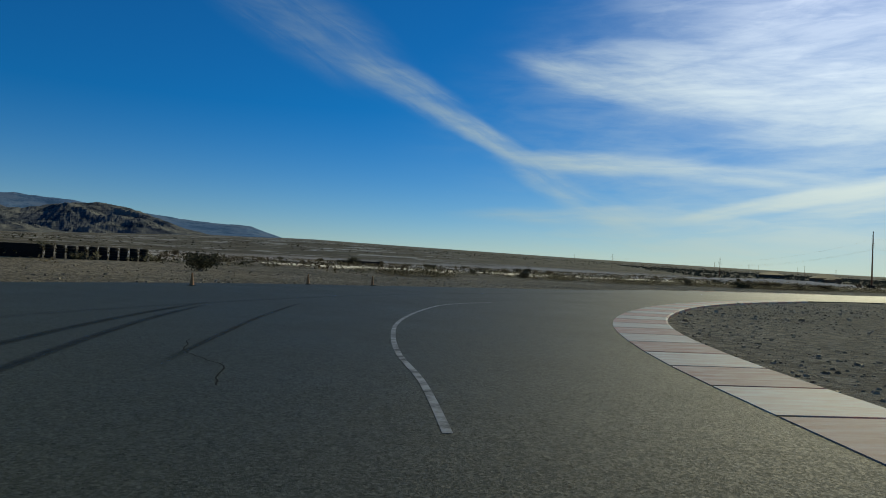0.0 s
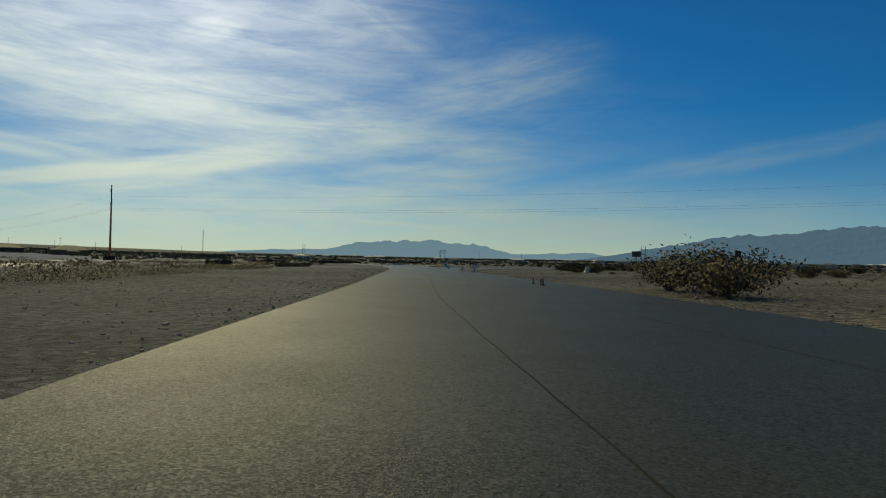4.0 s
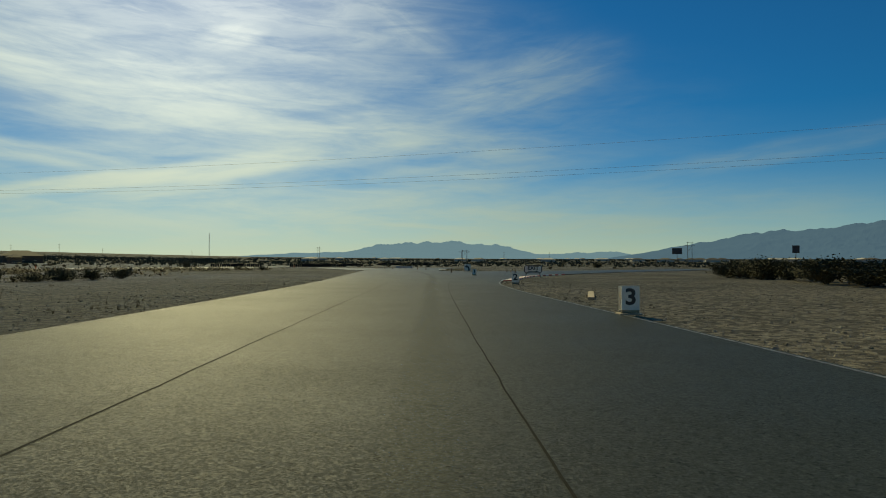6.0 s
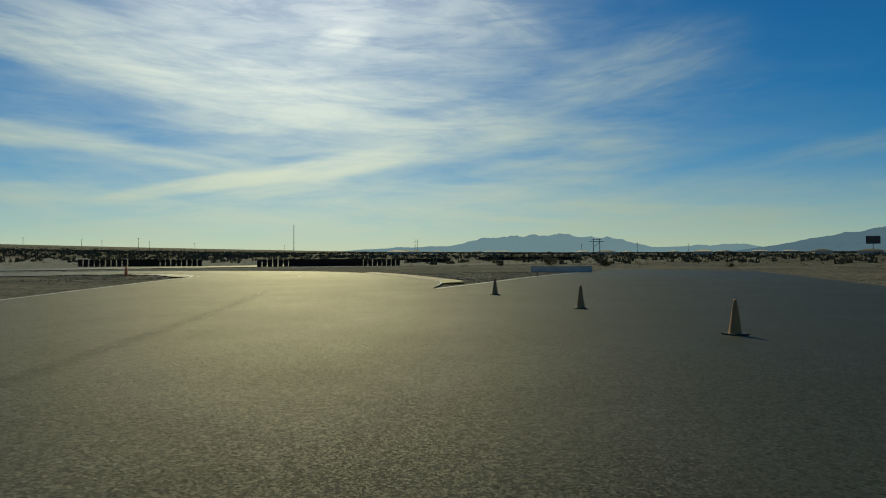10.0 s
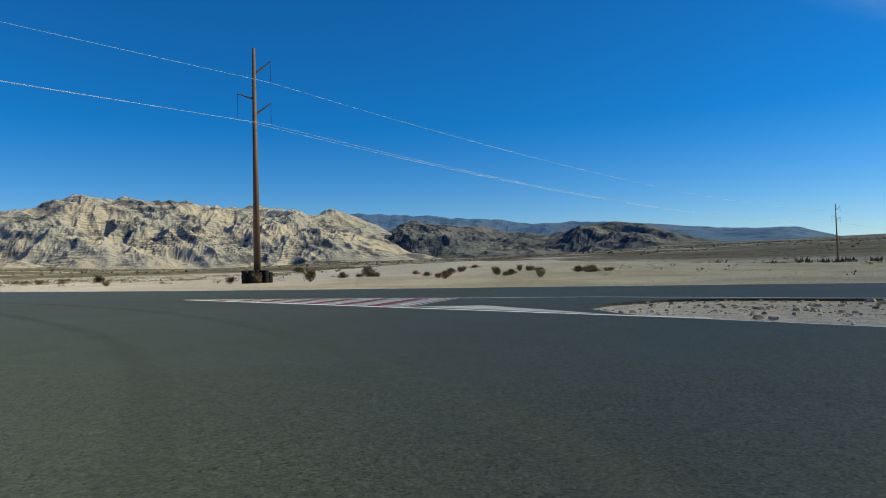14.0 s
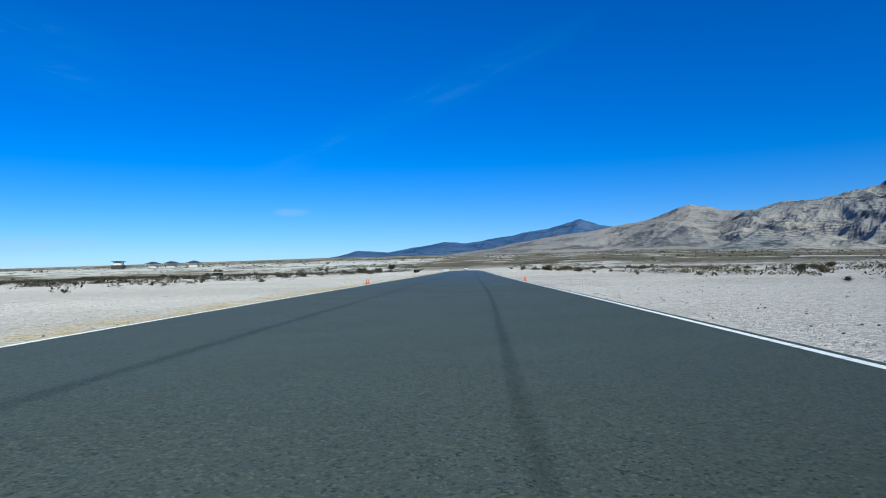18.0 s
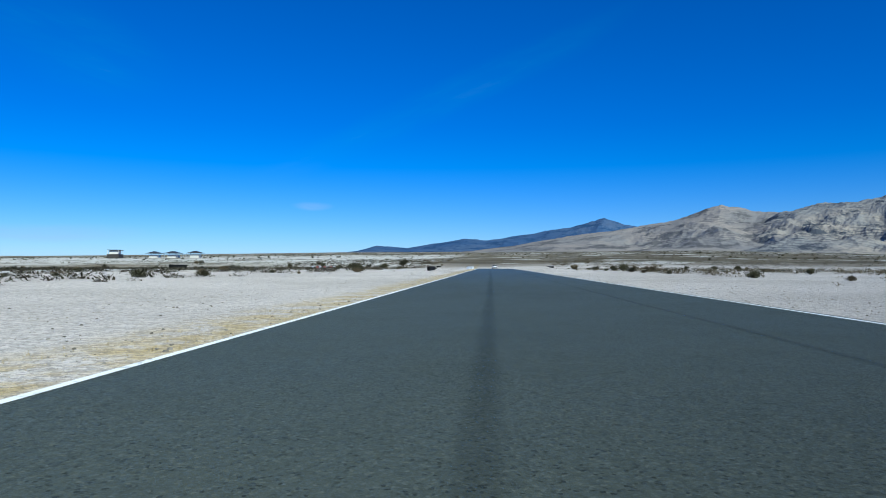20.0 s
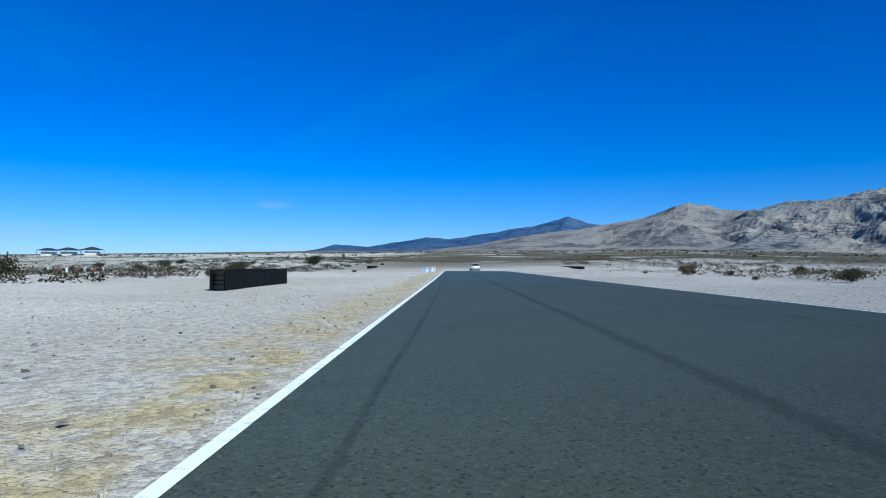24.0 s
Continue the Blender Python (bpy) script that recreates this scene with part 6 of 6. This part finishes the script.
def bush(loc, w, h, seed, leafy, label, leaves=58):
    """Stems that fan out from the root, with sprays of small leaves on their outer halves."""
    rnd = random.Random(seed)
    e = thing("desert_bush", loc, label, "bush", "desert bushes")
    stems, tips = bmesh.new(), []
    for k in range(16):
        a, tilt = rnd.uniform(0, math.tau), rnd.uniform(0.15, 1.15)
        ln = h * rnd.uniform(0.75, 1.1) / max(0.55, math.cos(tilt))
        ln = min(ln, math.hypot(w / 2, h))
        q = Vector((math.cos(a) * math.sin(tilt) * ln * w / (2 * h) * 0.9, math.sin(a) * math.sin(tilt) * ln * w / (2 * h) * 0.9, math.cos(tilt) * ln))
        mid = q * 0.55 + Vector((rnd.uniform(-1, 1), rnd.uniform(-1, 1), 0.4)) * 0.08 * h
        tube((0, 0, -0.05), mid, 0.012 * h + 0.006, 0.006 * h + 0.004, 4, stems)
        tube(mid, q, 0.006 * h + 0.004, 0.003, 4, stems)
        tips.append((mid, q))
    part("stems", stems, M["twig"], e)
    vs, fs = [], []
    for mid, q in tips:
        for _ in range(leaves):
            c = mid.lerp(q, rnd.uniform(-0.25, 1.08)) + Vector((rnd.gauss(0, 1), rnd.gauss(0, 1), rnd.gauss(0, 0.8))) * 0.085 * w
            c.z = max(c.z, 0.03)
            s = rnd.uniform(0.035, 0.075) * (w ** 0.5) * (58 / leaves) ** 0.5
            d = Vector((rnd.gauss(0, 1), rnd.gauss(0, 1), rnd.gauss(0.3, 1))).normalized()
            u = d.orthogonal().normalized()
            i = len(vs)
            vs += [tuple(c + d * s * 1.4), tuple(c + u * s * 0.6), tuple(c - d * s * 1.2), tuple(c - u * s * 0.6)]
            fs.append((i, i + 1, i + 2, i + 3))
    mesh_ob("foliage", vs, fs, M["leaf" if leafy else "dry_leaf"], e)
    return e


PLACES = [(92.6, 83.0, 5.0, 1.9, 1), (96.2, 85.8, 4.4, 1.6, 1), (89.6, 82.2, 2.6, 1.3, 1), (79.8, 75.6, 2.6, 1.0, 1), (-15, 40, 2.4, 1.0, 1), (196, 288.3, 1.3, 1.2, 0), (193, 297.5, 1.6, 1.3, 0),
          (173, 274.3, 0.9, 0.5, 0), (187.2, 283.4, 1.0, 0.7, 1), (192.3, 284.2, 1.0, 0.9, 0), (-5, 198, 1.5, 0.8, 1), (43, 219, 1.3, 0.7, 1), (64.8, 171.5, 1.2, 0.6, 1),
          (21, 158.6, 2.1, 0.9, 1), (23.5, 160.2, 1.6, 0.7, 0), (18.5, 157, 2.0, 0.9, 1), (-18, 130.1, 3.0, 1.5, 1), (8.8, 150.3, 1.5, 0.8, 1), (14.9, 154.8, 1.2, 0.7, 0), (-66, 107, 3.0, 1.5, 1), (-119, 82, 4.0, 2.4, 1), (-26.9, 191.9, 2.2, 1.3, 1), (-35.5, 187.8, 1.6, 1.1, 1), (-45.5, 181.2, 1.8, 0.9, 1), (-70, 168.8, 2.2, 1.2, 0), (-19, 198.6, 2.4, 1.0, 0)]
protos = [bush((98 + k, 89.5, -0.05), 2.0, 1.0, 20 + k, k % 3 != 2, "dark leafy creosote bush on the gravel" if k % 3 != 2 else "dry straw-coloured desert bush", (300, 300, 90, 110, 110)[k]) for k in range(5)]
for k, p in enumerate(protos):
    p.location = ((PLACES[k][0]), PLACES[k][1], -0.04)
    p.scale = (PLACES[k][2] / 2, PLACES[k][2] / 2, PLACES[k][3])
thicket = bush((196, 128, -0.05), 2.0, 1.0, 61, True, "dense brown leafless thicket on the gravel", 150)
thicket.children[1].data.materials[0] = M["hedge_leaf"]
thicket.matrix_basis = pose(196, 126, -0.05) @ Matrix.Diagonal((1.3, 1.3, 1.2, 1))
rnd = random.Random(77)


def far_from_road(px, py):
    px, py = np.array(px), np.array(py)
    d = gap_to(px, py, np.concatenate([OUTLINE, OUTLINE[:1]])[::3])
    d[inside(px, py, OUTLINE)] = 0
    return d


def put_bush(x, y, w, h, leafy, turn, src=None):
    src = src or (protos[rnd.choice((3, 4))] if leafy else protos[2])
    z = float(ground_z(np.array(x), np.array(y))) - 0.03
    o = copy_thing(src, Matrix.Identity(4))
    o.matrix_basis = pose(x, y, z, 0, 0, turn) @ Matrix.Diagonal((w / 2, w / 2, h, 1))
    return o


for x, y, w, h, leafy in PLACES[5:]:
    put_bush(x, y, w, h, leafy, rnd.uniform(0, 360))
cand = np.array([(rnd.uniform(-140, 330), rnd.uniform(-30, 380)) for _ in range(2600)])
gapc = far_from_road(cand[:, 0], cand[:, 1])
kept = 0
for (x, y), d in zip(cand, gapc):
    den = 0.5 + 0.5 * noise.noise((x * 0.02, y * 0.02, 4.0)) * 2
    if d < 13 or d > 75 or (x > 150 and y > 262) or rnd.random() > den * (0.6 if d < 30 else 0.55) or kept >= 138:
        continue
    kept += 1
    w = rnd.uniform(0.9, 2.3) * (1.2 if d > 25 else 0.8) * (0.62 if x < 120 and y > 100 else 1.0)
    put_bush(x, y, w, w * rnd.uniform(0.45, 0.62), rnd.random() < 0.7, rnd.uniform(0, 360))
# hedge-like rows of bushes along the infield
for ax, ay, bx, by, n in ((37.5, 82, 59.5, 98.5, 14), (136, 154, 152, 161, 9), (192, 126.5, 161, 110.5, 20), (192, 126.5, 230, 120, 14)):
    for k in range(n):
        u = (k + rnd.uniform(0.1, 0.9)) / n
        put_bush(ax + (bx - ax) * u + rnd.uniform(-1, 1), ay + (by - ay) * u + rnd.uniform(-1, 1), rnd.uniform(2.0, 3.6) * (0.6 if 100 < ax < 150 else 1), rnd.uniform(0.9, 1.5) * (0.55 if ax < 150 else 1), rnd.random() < (0.45 if ax < 38 else 1.1), rnd.uniform(0, 360), thicket if ax > 150 else None)
# thick scrub by the pit exit, the bushes of the mound
for k in range(46):
    x, y = rnd.uniform(168, 262), 0
    y = 96 + (x - 168) * 0.05 + rnd.uniform(-6, 6)
    put_bush(x, y, rnd.uniform(2.2, 4.0), rnd.uniform(1.2, 1.9), True, rnd.uniform(0, 360), thicket)
for k in range(26):
    x = 196 - k * 0.2 + rnd.uniform(-3, 28)
    put_bush(x, 300 + rnd.uniform(-5, 14), rnd.uniform(0.7, 1.3), rnd.uniform(0.4, 0.75), rnd.random() < 0.2, rnd.uniform(0, 360))


def scatter_mesh(name, pts, tri, material, label, category):
    """Many little shapes in one mesh. pts: rows of x, y, z, size; tri: a maker of one clump."""
    vs, fs = [], []
    for x, y, z, s in pts:
        v, f = tri(s)
        o = len(vs)
        vs += [(x + a, y + b, z + c) for a, b, c in v]
        fs += [tuple(o + i for i in q) for q in f]
    ob = mesh_ob(name, vs, fs, material)
    return tagged(ob, label, category, kind="stuff")


def tuft(s):
    """A far clump: a few broad leaves of shade."""
    v, f = [], []
    for _ in range(9):
        a = rnd.uniform(0, math.tau)
        r = rnd.uniform(0, 0.5) * s
        c, q = math.cos(a), math.sin(a)
        h = s * rnd.uniform(0.35, 0.7)
        w = s * rnd.uniform(0.12, 0.24)
        b = rnd.uniform(0, math.tau)
        i = len(v)
        v += [(c * r - math.cos(b) * w, q * r - math.sin(b) * w, rnd.uniform(-0.02, 0.2) * s), (c * r + math.cos(b) * w, q * r + math.sin(b) * w, rnd.uniform(-0.02, 0.2) * s), (c * r * 1.5, q * r * 1.5, h)]
        f.append((i, i + 1, i + 2))
    return v, f


def twiggy(s, n=14, fine=1.0):
    """A low shrub of many fine sprays, flat-topped and open."""
    v, f = [], []
    for _ in range(n):
        a, k = rnd.uniform(0, math.tau), rnd.random() ** 0.6
        c, q = math.cos(a), math.sin(a)
        x, y, z = c * k * 0.5 * s, q * k * 0.5 * s, s * (0.08 + 0.34 * rnd.random() * (1.15 - k * 0.6))
        b, t = rnd.uniform(0, math.tau), rnd.uniform(-0.6, 1.0)
        l, w = s * fine * rnd.uniform(0.08, 0.17), s * fine * rnd.uniform(0.035, 0.07)
        dx, dy, dz = math.cos(b) * l, math.sin(b) * l, t * l
        i = len(v)
        v += [(x - dy / l * w, y + dx / l * w, z), (x + dy / l * w, y - dx / l * w, z), (x + dx, y + dy, z + dz), (x - dx * 0.8, y - dy * 0.8, z - abs(dz) * 0.8)]
        f += [(i, i + 1, i + 2), (i + 1, i, i + 3)]
    return v, f


def spread(n, lo, hi, smin, smax, mask=None, power=0.5):
    out = []
    a = np.array([(rnd.uniform(-math.pi, math.pi), rnd.random() ** power) for _ in range(n)])
    r = lo + (hi - lo) * a[:, 1]
    x, y = MID[0] + r * np.sin(a[:, 0]), MID[1] + r * np.cos(a[:, 0])
    d = far_from_road(x, y)
    for xx, yy, dd in zip(x, y, d):
        if dd < 10 or (mask and not mask(xx, yy, dd)):
            continue
        out.append((xx, yy, float(ground_z(np.array(xx), np.array(yy))) - 0.05, rnd.uniform(smin, smax)))
    return out


scatter_mesh("scrub", spread(9500, 0, 420, 0.6, 1.5, lambda x, y, d: noise.noise((x * 0.018, y * 0.018, 9)) > -0.12 and (d > 20 or rnd.random() < 0.2)), twiggy, M["dry_leaf"], "low dry scrub tufts over the desert floor", "scrub")
scatter_mesh("scrub", spread(13000, 60, 620, 1.0, 2.4, lambda x, y, d: noise.noise((x * 0.014, y * 0.014, 2)) > -0.05 and d > 26), twiggy, M["leaf"], "dark green creosote scrub over the desert floor", "scrub")
def strip_scrub(n, d0, d1, band):
    """Shrubs in broken rows beside the long straight."""
    out = []
    for _ in range(n):
        u, d = rnd.uniform(-20, 520), rnd.uniform(d0, d1)
        x, y = 172 - 0.915 * u + 0.4035 * d, 244.5 - 0.4035 * u - 0.915 * d
        if noise.noise((u * 0.012, d * band, 31.0)) + 0.5 * noise.noise((u * 0.06, d * 0.06, 5.0)) > -0.12:
            out.append((x, y, float(ground_z(np.array(x), np.array(y))) - 0.05, rnd.uniform(0.8, 2.4)))
    gap = far_from_road([p[0] for p in out], [p[1] for p in out])
    return [p for p, g in zip(out, gap) if g > 16]


scatter_mesh("scrub", strip_scrub(4200, 30, 230, 0.05), lambda s: twiggy(s, 22, 0.62), M["leaf"], "dark shrubs in broken rows across the pale gravel", "scrub")
scatter_mesh("scrub", strip_scrub(2600, -130, -30, 0.05), lambda s: twiggy(s, 26, 0.58), M["leaf"], "dark shrubs in broken rows across the pale gravel", "scrub")
scatter_mesh("scrub", strip_scrub(2600, 20, 90, 0.08), lambda s: twiggy(s * 0.85, 34, 0.95), M["belt_leaf"], "brown dry shrubs in a band behind the gravel verge", "scrub")
scatter_mesh("scrub", strip_scrub(2200, 22, 100, 0.08), lambda s: twiggy(s * 0.85, 34, 0.95), M["leaf"], "olive shrubs in a band behind the gravel verge", "scrub")
scatter_mesh("scrub", strip_scrub(2200, -75, -24, 0.08), lambda s: twiggy(s * 0.85, 34, 0.95), M["dry_leaf"], "straw-brown shrubs beyond the verge of the straight", "scrub")
scatter_mesh("scrub", strip_scrub(1500, 20, 46, 0.02), lambda s: twiggy(s * 0.8, 40, 0.85), M["dry_leaf"], "low brown shrubs at the edge of the gravel verge", "scrub")
# the belt of scrub behind the gravel trap, and a pale dirt road beyond it
BELT = spline([(-2, 52), (17, 65), (29, 74), (44, 83), (54, 91.6), (68, 101), (97, 122), (122, 142)])


def belt_scrub(n, depth, smin, smax):
    base, out = offset(BELT, 0.0), []
    far_side = offset(BELT, 1.0)
    for _ in range(n):
        i, d = rnd.randrange(len(base)), 0.3 + depth * rnd.random() ** 1.6
        x, y = base[i] + (far_side[i] - base[i]) * d
        x, y = x + rnd.uniform(-1, 1), y + rnd.uniform(-1, 1)
        if noise.noise((x * 0.12, y * 0.12, 4.0)) > -0.22:
            out.append((x, y, float(ground_z(np.array(x), np.array(y))) - 0.04, rnd.uniform(smin, smax)))
    return out


scatter_mesh("scrub", belt_scrub(1500, 16, 0.6, 1.5), lambda s: twiggy(s, 60, 0.38), M["belt_leaf"], "brown dry scrub in a belt behind the gravel", "scrub")
scatter_mesh("scrub", belt_scrub(700, 14, 0.9, 2.0), lambda s: twiggy(s, 80, 0.36), M["leaf"], "dark green scrub in a belt behind the gravel", "scrub")


def dirt_road():
    """Pale dirt, banked a little towards the track."""
    line = spline([(-20, 76), (5, 89), (23, 98), (42, 108.5), (60, 122), (79, 135.5), (104, 150)])
    rows = [offset(line, d) for d in (0.0, 0.3, 7.0, 8.0)]
    n = len(line)
    v = [(x, y, z) for row, z in zip(rows, (-0.12, 0.02, 0.30, -0.15)) for x, y in row]
    f = [(k * n + i, k * n + i + 1, (k + 1) * n + i + 1, (k + 1) * n + i) for k in range(3) for i in range(n - 1)]
    m = mat("pale_dirt", (0.60, 0.57, 0.51), 0.9, vary=0.25, scale=0.4, fine=9, bump=0.3)
    tagged(mesh_ob("dirt_road", v, f, m), "pale dirt service road through the scrub", "road", kind="structure")


dirt_road()
scatter_mesh("scrub", spread(6500, 420, 1500, 1.2, 2.8), tuft, M["leaf"], "dark scrub over the distant fan", "scrub")
scatter_mesh("scrub", spread(9000, 190, 540, 1.2, 2.7, lambda x, y, d: 35 < math.degrees(math.atan2(x - MID[0], y - MID[1])) < 125), tuft, M["far_leaf"], "dense dark scrub between the track and the town", "scrub")
scatter_mesh("scrub", spread(26000, 120, 900, 1.5, 3.2, lambda x, y, d: 9 < math.degrees(math.atan2(x - MID[0], y - MID[1])) < 42 and d > 110), tuft, M["far_leaf"], "dense dark scrub over the fan north of the track", "scrub")
scatter_mesh("far_trees", [(x, y, z - 0.3, s) for x, y, z, s in spread(15000, 480, 1700, 2.2, 4.8, lambda x, y, d: 42 < math.degrees(math.atan2(x - MID[0], y - MID[1])) < 105)],
             tuft, M["far_leaf"], "dark trees scattered round the distant town", "trees")


# ---------------------------------------------------------------- loose stones of the verges
def stone(s):
    """A chip of rock: a crooked block with a smaller, tilted top."""
    a, flat = rnd.uniform(0, 1.6), rnd.uniform(0.30, 0.62)
    v = []
    for ring, z in ((1.0, -0.15), (0.68, flat)):
        for k in range(4):
            t, r = a + k * math.pi / 2 + rnd.uniform(-0.35, 0.35), s * ring * rnd.uniform(0.7, 1.15)
            v.append((r * math.cos(t), r * math.sin(t), s * (z + (rnd.uniform(-0.16, 0.12) if ring < 1 else 0))))
    return v, [(0, 1, 5, 4), (1, 2, 6, 5), (2, 3, 7, 6), (3, 0, 4, 7), (4, 5, 6, 7)]


# strips that stay swept: a kerb's line, its ends, its width
KERB_ZONES = [(RIGHT_A, (3, 1), (22.5, 40.6), 1.5), (LEFT, (18.6, 52), (42.2, 69.4), 0.95), (EXIT_A, (166, 137.3), (189, 144.6), 1.6), (RIGHT_C, (260.6, 224.8), (272.5, 244), 1.35),
              (LEFT2, (257.6, 244), (254, 255.7), 2.6), (LEFT2, (206, 252.1), (170.5, 243.9), 1.7), (EXIT_B, (236.5, 188.4), (250, 197.2), 1.7)]


def stones(n, line, lo, hi, dmax, smin, smax, dmin=0.2):
    """Stones off one edge of the track, denser close to it."""
    s0, s1 = near_s(line, lo), near_s(line, hi)
    s = along(line)
    q = np.array([rnd.uniform(min(s0, s1), max(s0, s1)) for _ in range(n)])
    t = np.gradient(line, axis=0)
    t /= np.linalg.norm(t, axis=1)[:, None]
    px, py = np.interp(q, s, line[:, 0]), np.interp(q, s, line[:, 1])
    tx, ty = np.interp(q, s, t[:, 0]), np.interp(q, s, t[:, 1])
    d = np.array([(dmin + (rnd.random() ** 1.3) * dmax) * rnd.choice((-1, 1)) for _ in range(n)])
    x, y = px - ty * d, py + tx * d
    ok = ~inside(x, y, OUTLINE)
    for kl, k0, k1, kw in KERB_ZONES:
        a0, a1 = sorted((near_s(kl, k0), near_s(kl, k1)))
        ok &= gap_to(x, y, cut(kl, a0, a1, 60)) > kw
    out = []
    for xx, yy, dd in zip(x[ok], y[ok], np.abs(d[ok])):
        clip = min(1, max(0, (dd - 1.5) / 25))
        rough = noise.noise((xx * 0.11, yy * 0.11, 3.0)) + 0.5 * noise.noise((xx * 0.31, yy * 0.31, 7.0))
        z = float(ground_z(np.array(xx), np.array(yy))) - 0.045 + clip * (rough * 0.32 + 0.12)
        out.append((xx, yy, z, smin + (smax - smin) * rnd.random() ** 3))
    return out


rocks = []
for n, line, lo, hi, dm, a, b, c in ((12000, RIGHT_A, (3, 0), (24, 41.5), 14, 0.015, 0.06, 1.5), (3000, RIGHT_A, (25, 42.3), (90, 86), 14, 0.03, 0.11, 0.2), (13000, LEFT, (20, 53), (43, 70), 20, 0.018, 0.065, 1.0), (11000, LEFT, (44, 70.5), (150, 142), 20, 0.015, 0.06, 0.2), (4000, LEFT, (-20, 6), (12, 44), 18, 0.03, 0.11, 0.2),
                                  (13000, RIGHT_A, (90, 86), (166, 137), 16, 0.015, 0.055, 0.2), (5000, EXIT_B, (222, 168), (262, 204), 12, 0.02, 0.07, 0.3), (11000, RIGHT_C, (257, 222), (250, 268.9), 22, 0.02, 0.075, 1.3), (6000, RIGHT_C, (257, 222), (272, 243), 12, 0.03, 0.10, 1.6),
                                  (7000, LEFT2, (215, 192), (225, 253.6), 10, 0.010, 0.030, 0.3), (3000, JOIN_A, (248, 269), (310, 290), 9, 0.03, 0.12, 0.2),
                                  (16000, LEFT2, (225, 253.6), (-60, 142), 18, 0.012, 0.045, 0.3), (13000, RIGHT_D, (250, 291), (-60, 156), 20, 0.012, 0.055, 0.2)):
    rocks += stones(n, line, lo, hi, dm, a, b, c)
scatter_mesh("loose_stones", rocks, stone, M["stone"], "loose grey and tan stones over the gravel verges", "stones")


# ---------------------------------------------------------------- dry grass of the verges
def blades(s):
    v, f = [], []
    for _ in range(7):
        a, r, b = rnd.uniform(0, math.tau), rnd.uniform(0, 0.35) * s, rnd.uniform(0, math.tau)
        x, y = r * math.cos(a), r * math.sin(a)
        w, h, ln = 0.035 * s, s * rnd.uniform(0.5, 1.0), s * rnd.uniform(0.1, 0.5)
        i = len(v)
        v += [(x - w, y, -0.02), (x + w, y, -0.02), (x + ln * math.cos(b), y + ln * math.sin(b), h)]
        f.append((i, i + 1, i + 2))
    return v, f


def clumped(pts, scale, cut_off):
    return [p for p in pts if noise.noise((p[0] * scale, p[1] * scale, 21.0)) > cut_off]


tufts = []
for n, line, lo, hi, dm, a, b, c in ((9000, RIGHT_A, (60, 66), (166, 137), 14, 0.08, 0.24, 0.3), (6000, EXIT_B, (218, 170), (290, 217), 12, 0.08, 0.24, 0.5), (3500, LEFT, (44, 70.5), (180, 165), 22, 0.06, 0.18, 4.0),
                                     (3500, RIGHT_C, (259, 224), (250, 268.9), 24, 0.06, 0.18, 6.0), (2500, EXIT_A, (190, 145), (290, 144), 14, 0.08, 0.24, 0.5)):
    tufts += clumped(stones(n, line, lo, hi, dm, a, b, c), 0.16, 0.05)
scatter_mesh("dry_grass", tufts, blades, M["dry_leaf"], "short straw-coloured dry grass on the gravel verges", "grass")
tip = clumped(stones(2600, EXIT_B, (236, 188), (258, 202), 5.0, 0.10, 0.26, 0.3), 0.35, -0.15)
scatter_mesh("dry_grass", tip, blades, M["straw"], "straw-yellow grass at the tip of the slip road", "grass")
band = clumped(stones(15000, LEFT2, (200, 251.5), (-80, 133.5), 1.9, 0.04, 0.10, 0.15), 0.45, -0.1)
scatter_mesh("dry_grass", band, blades, M["straw"], "thin straw-yellow grass along the white edge line", "grass")
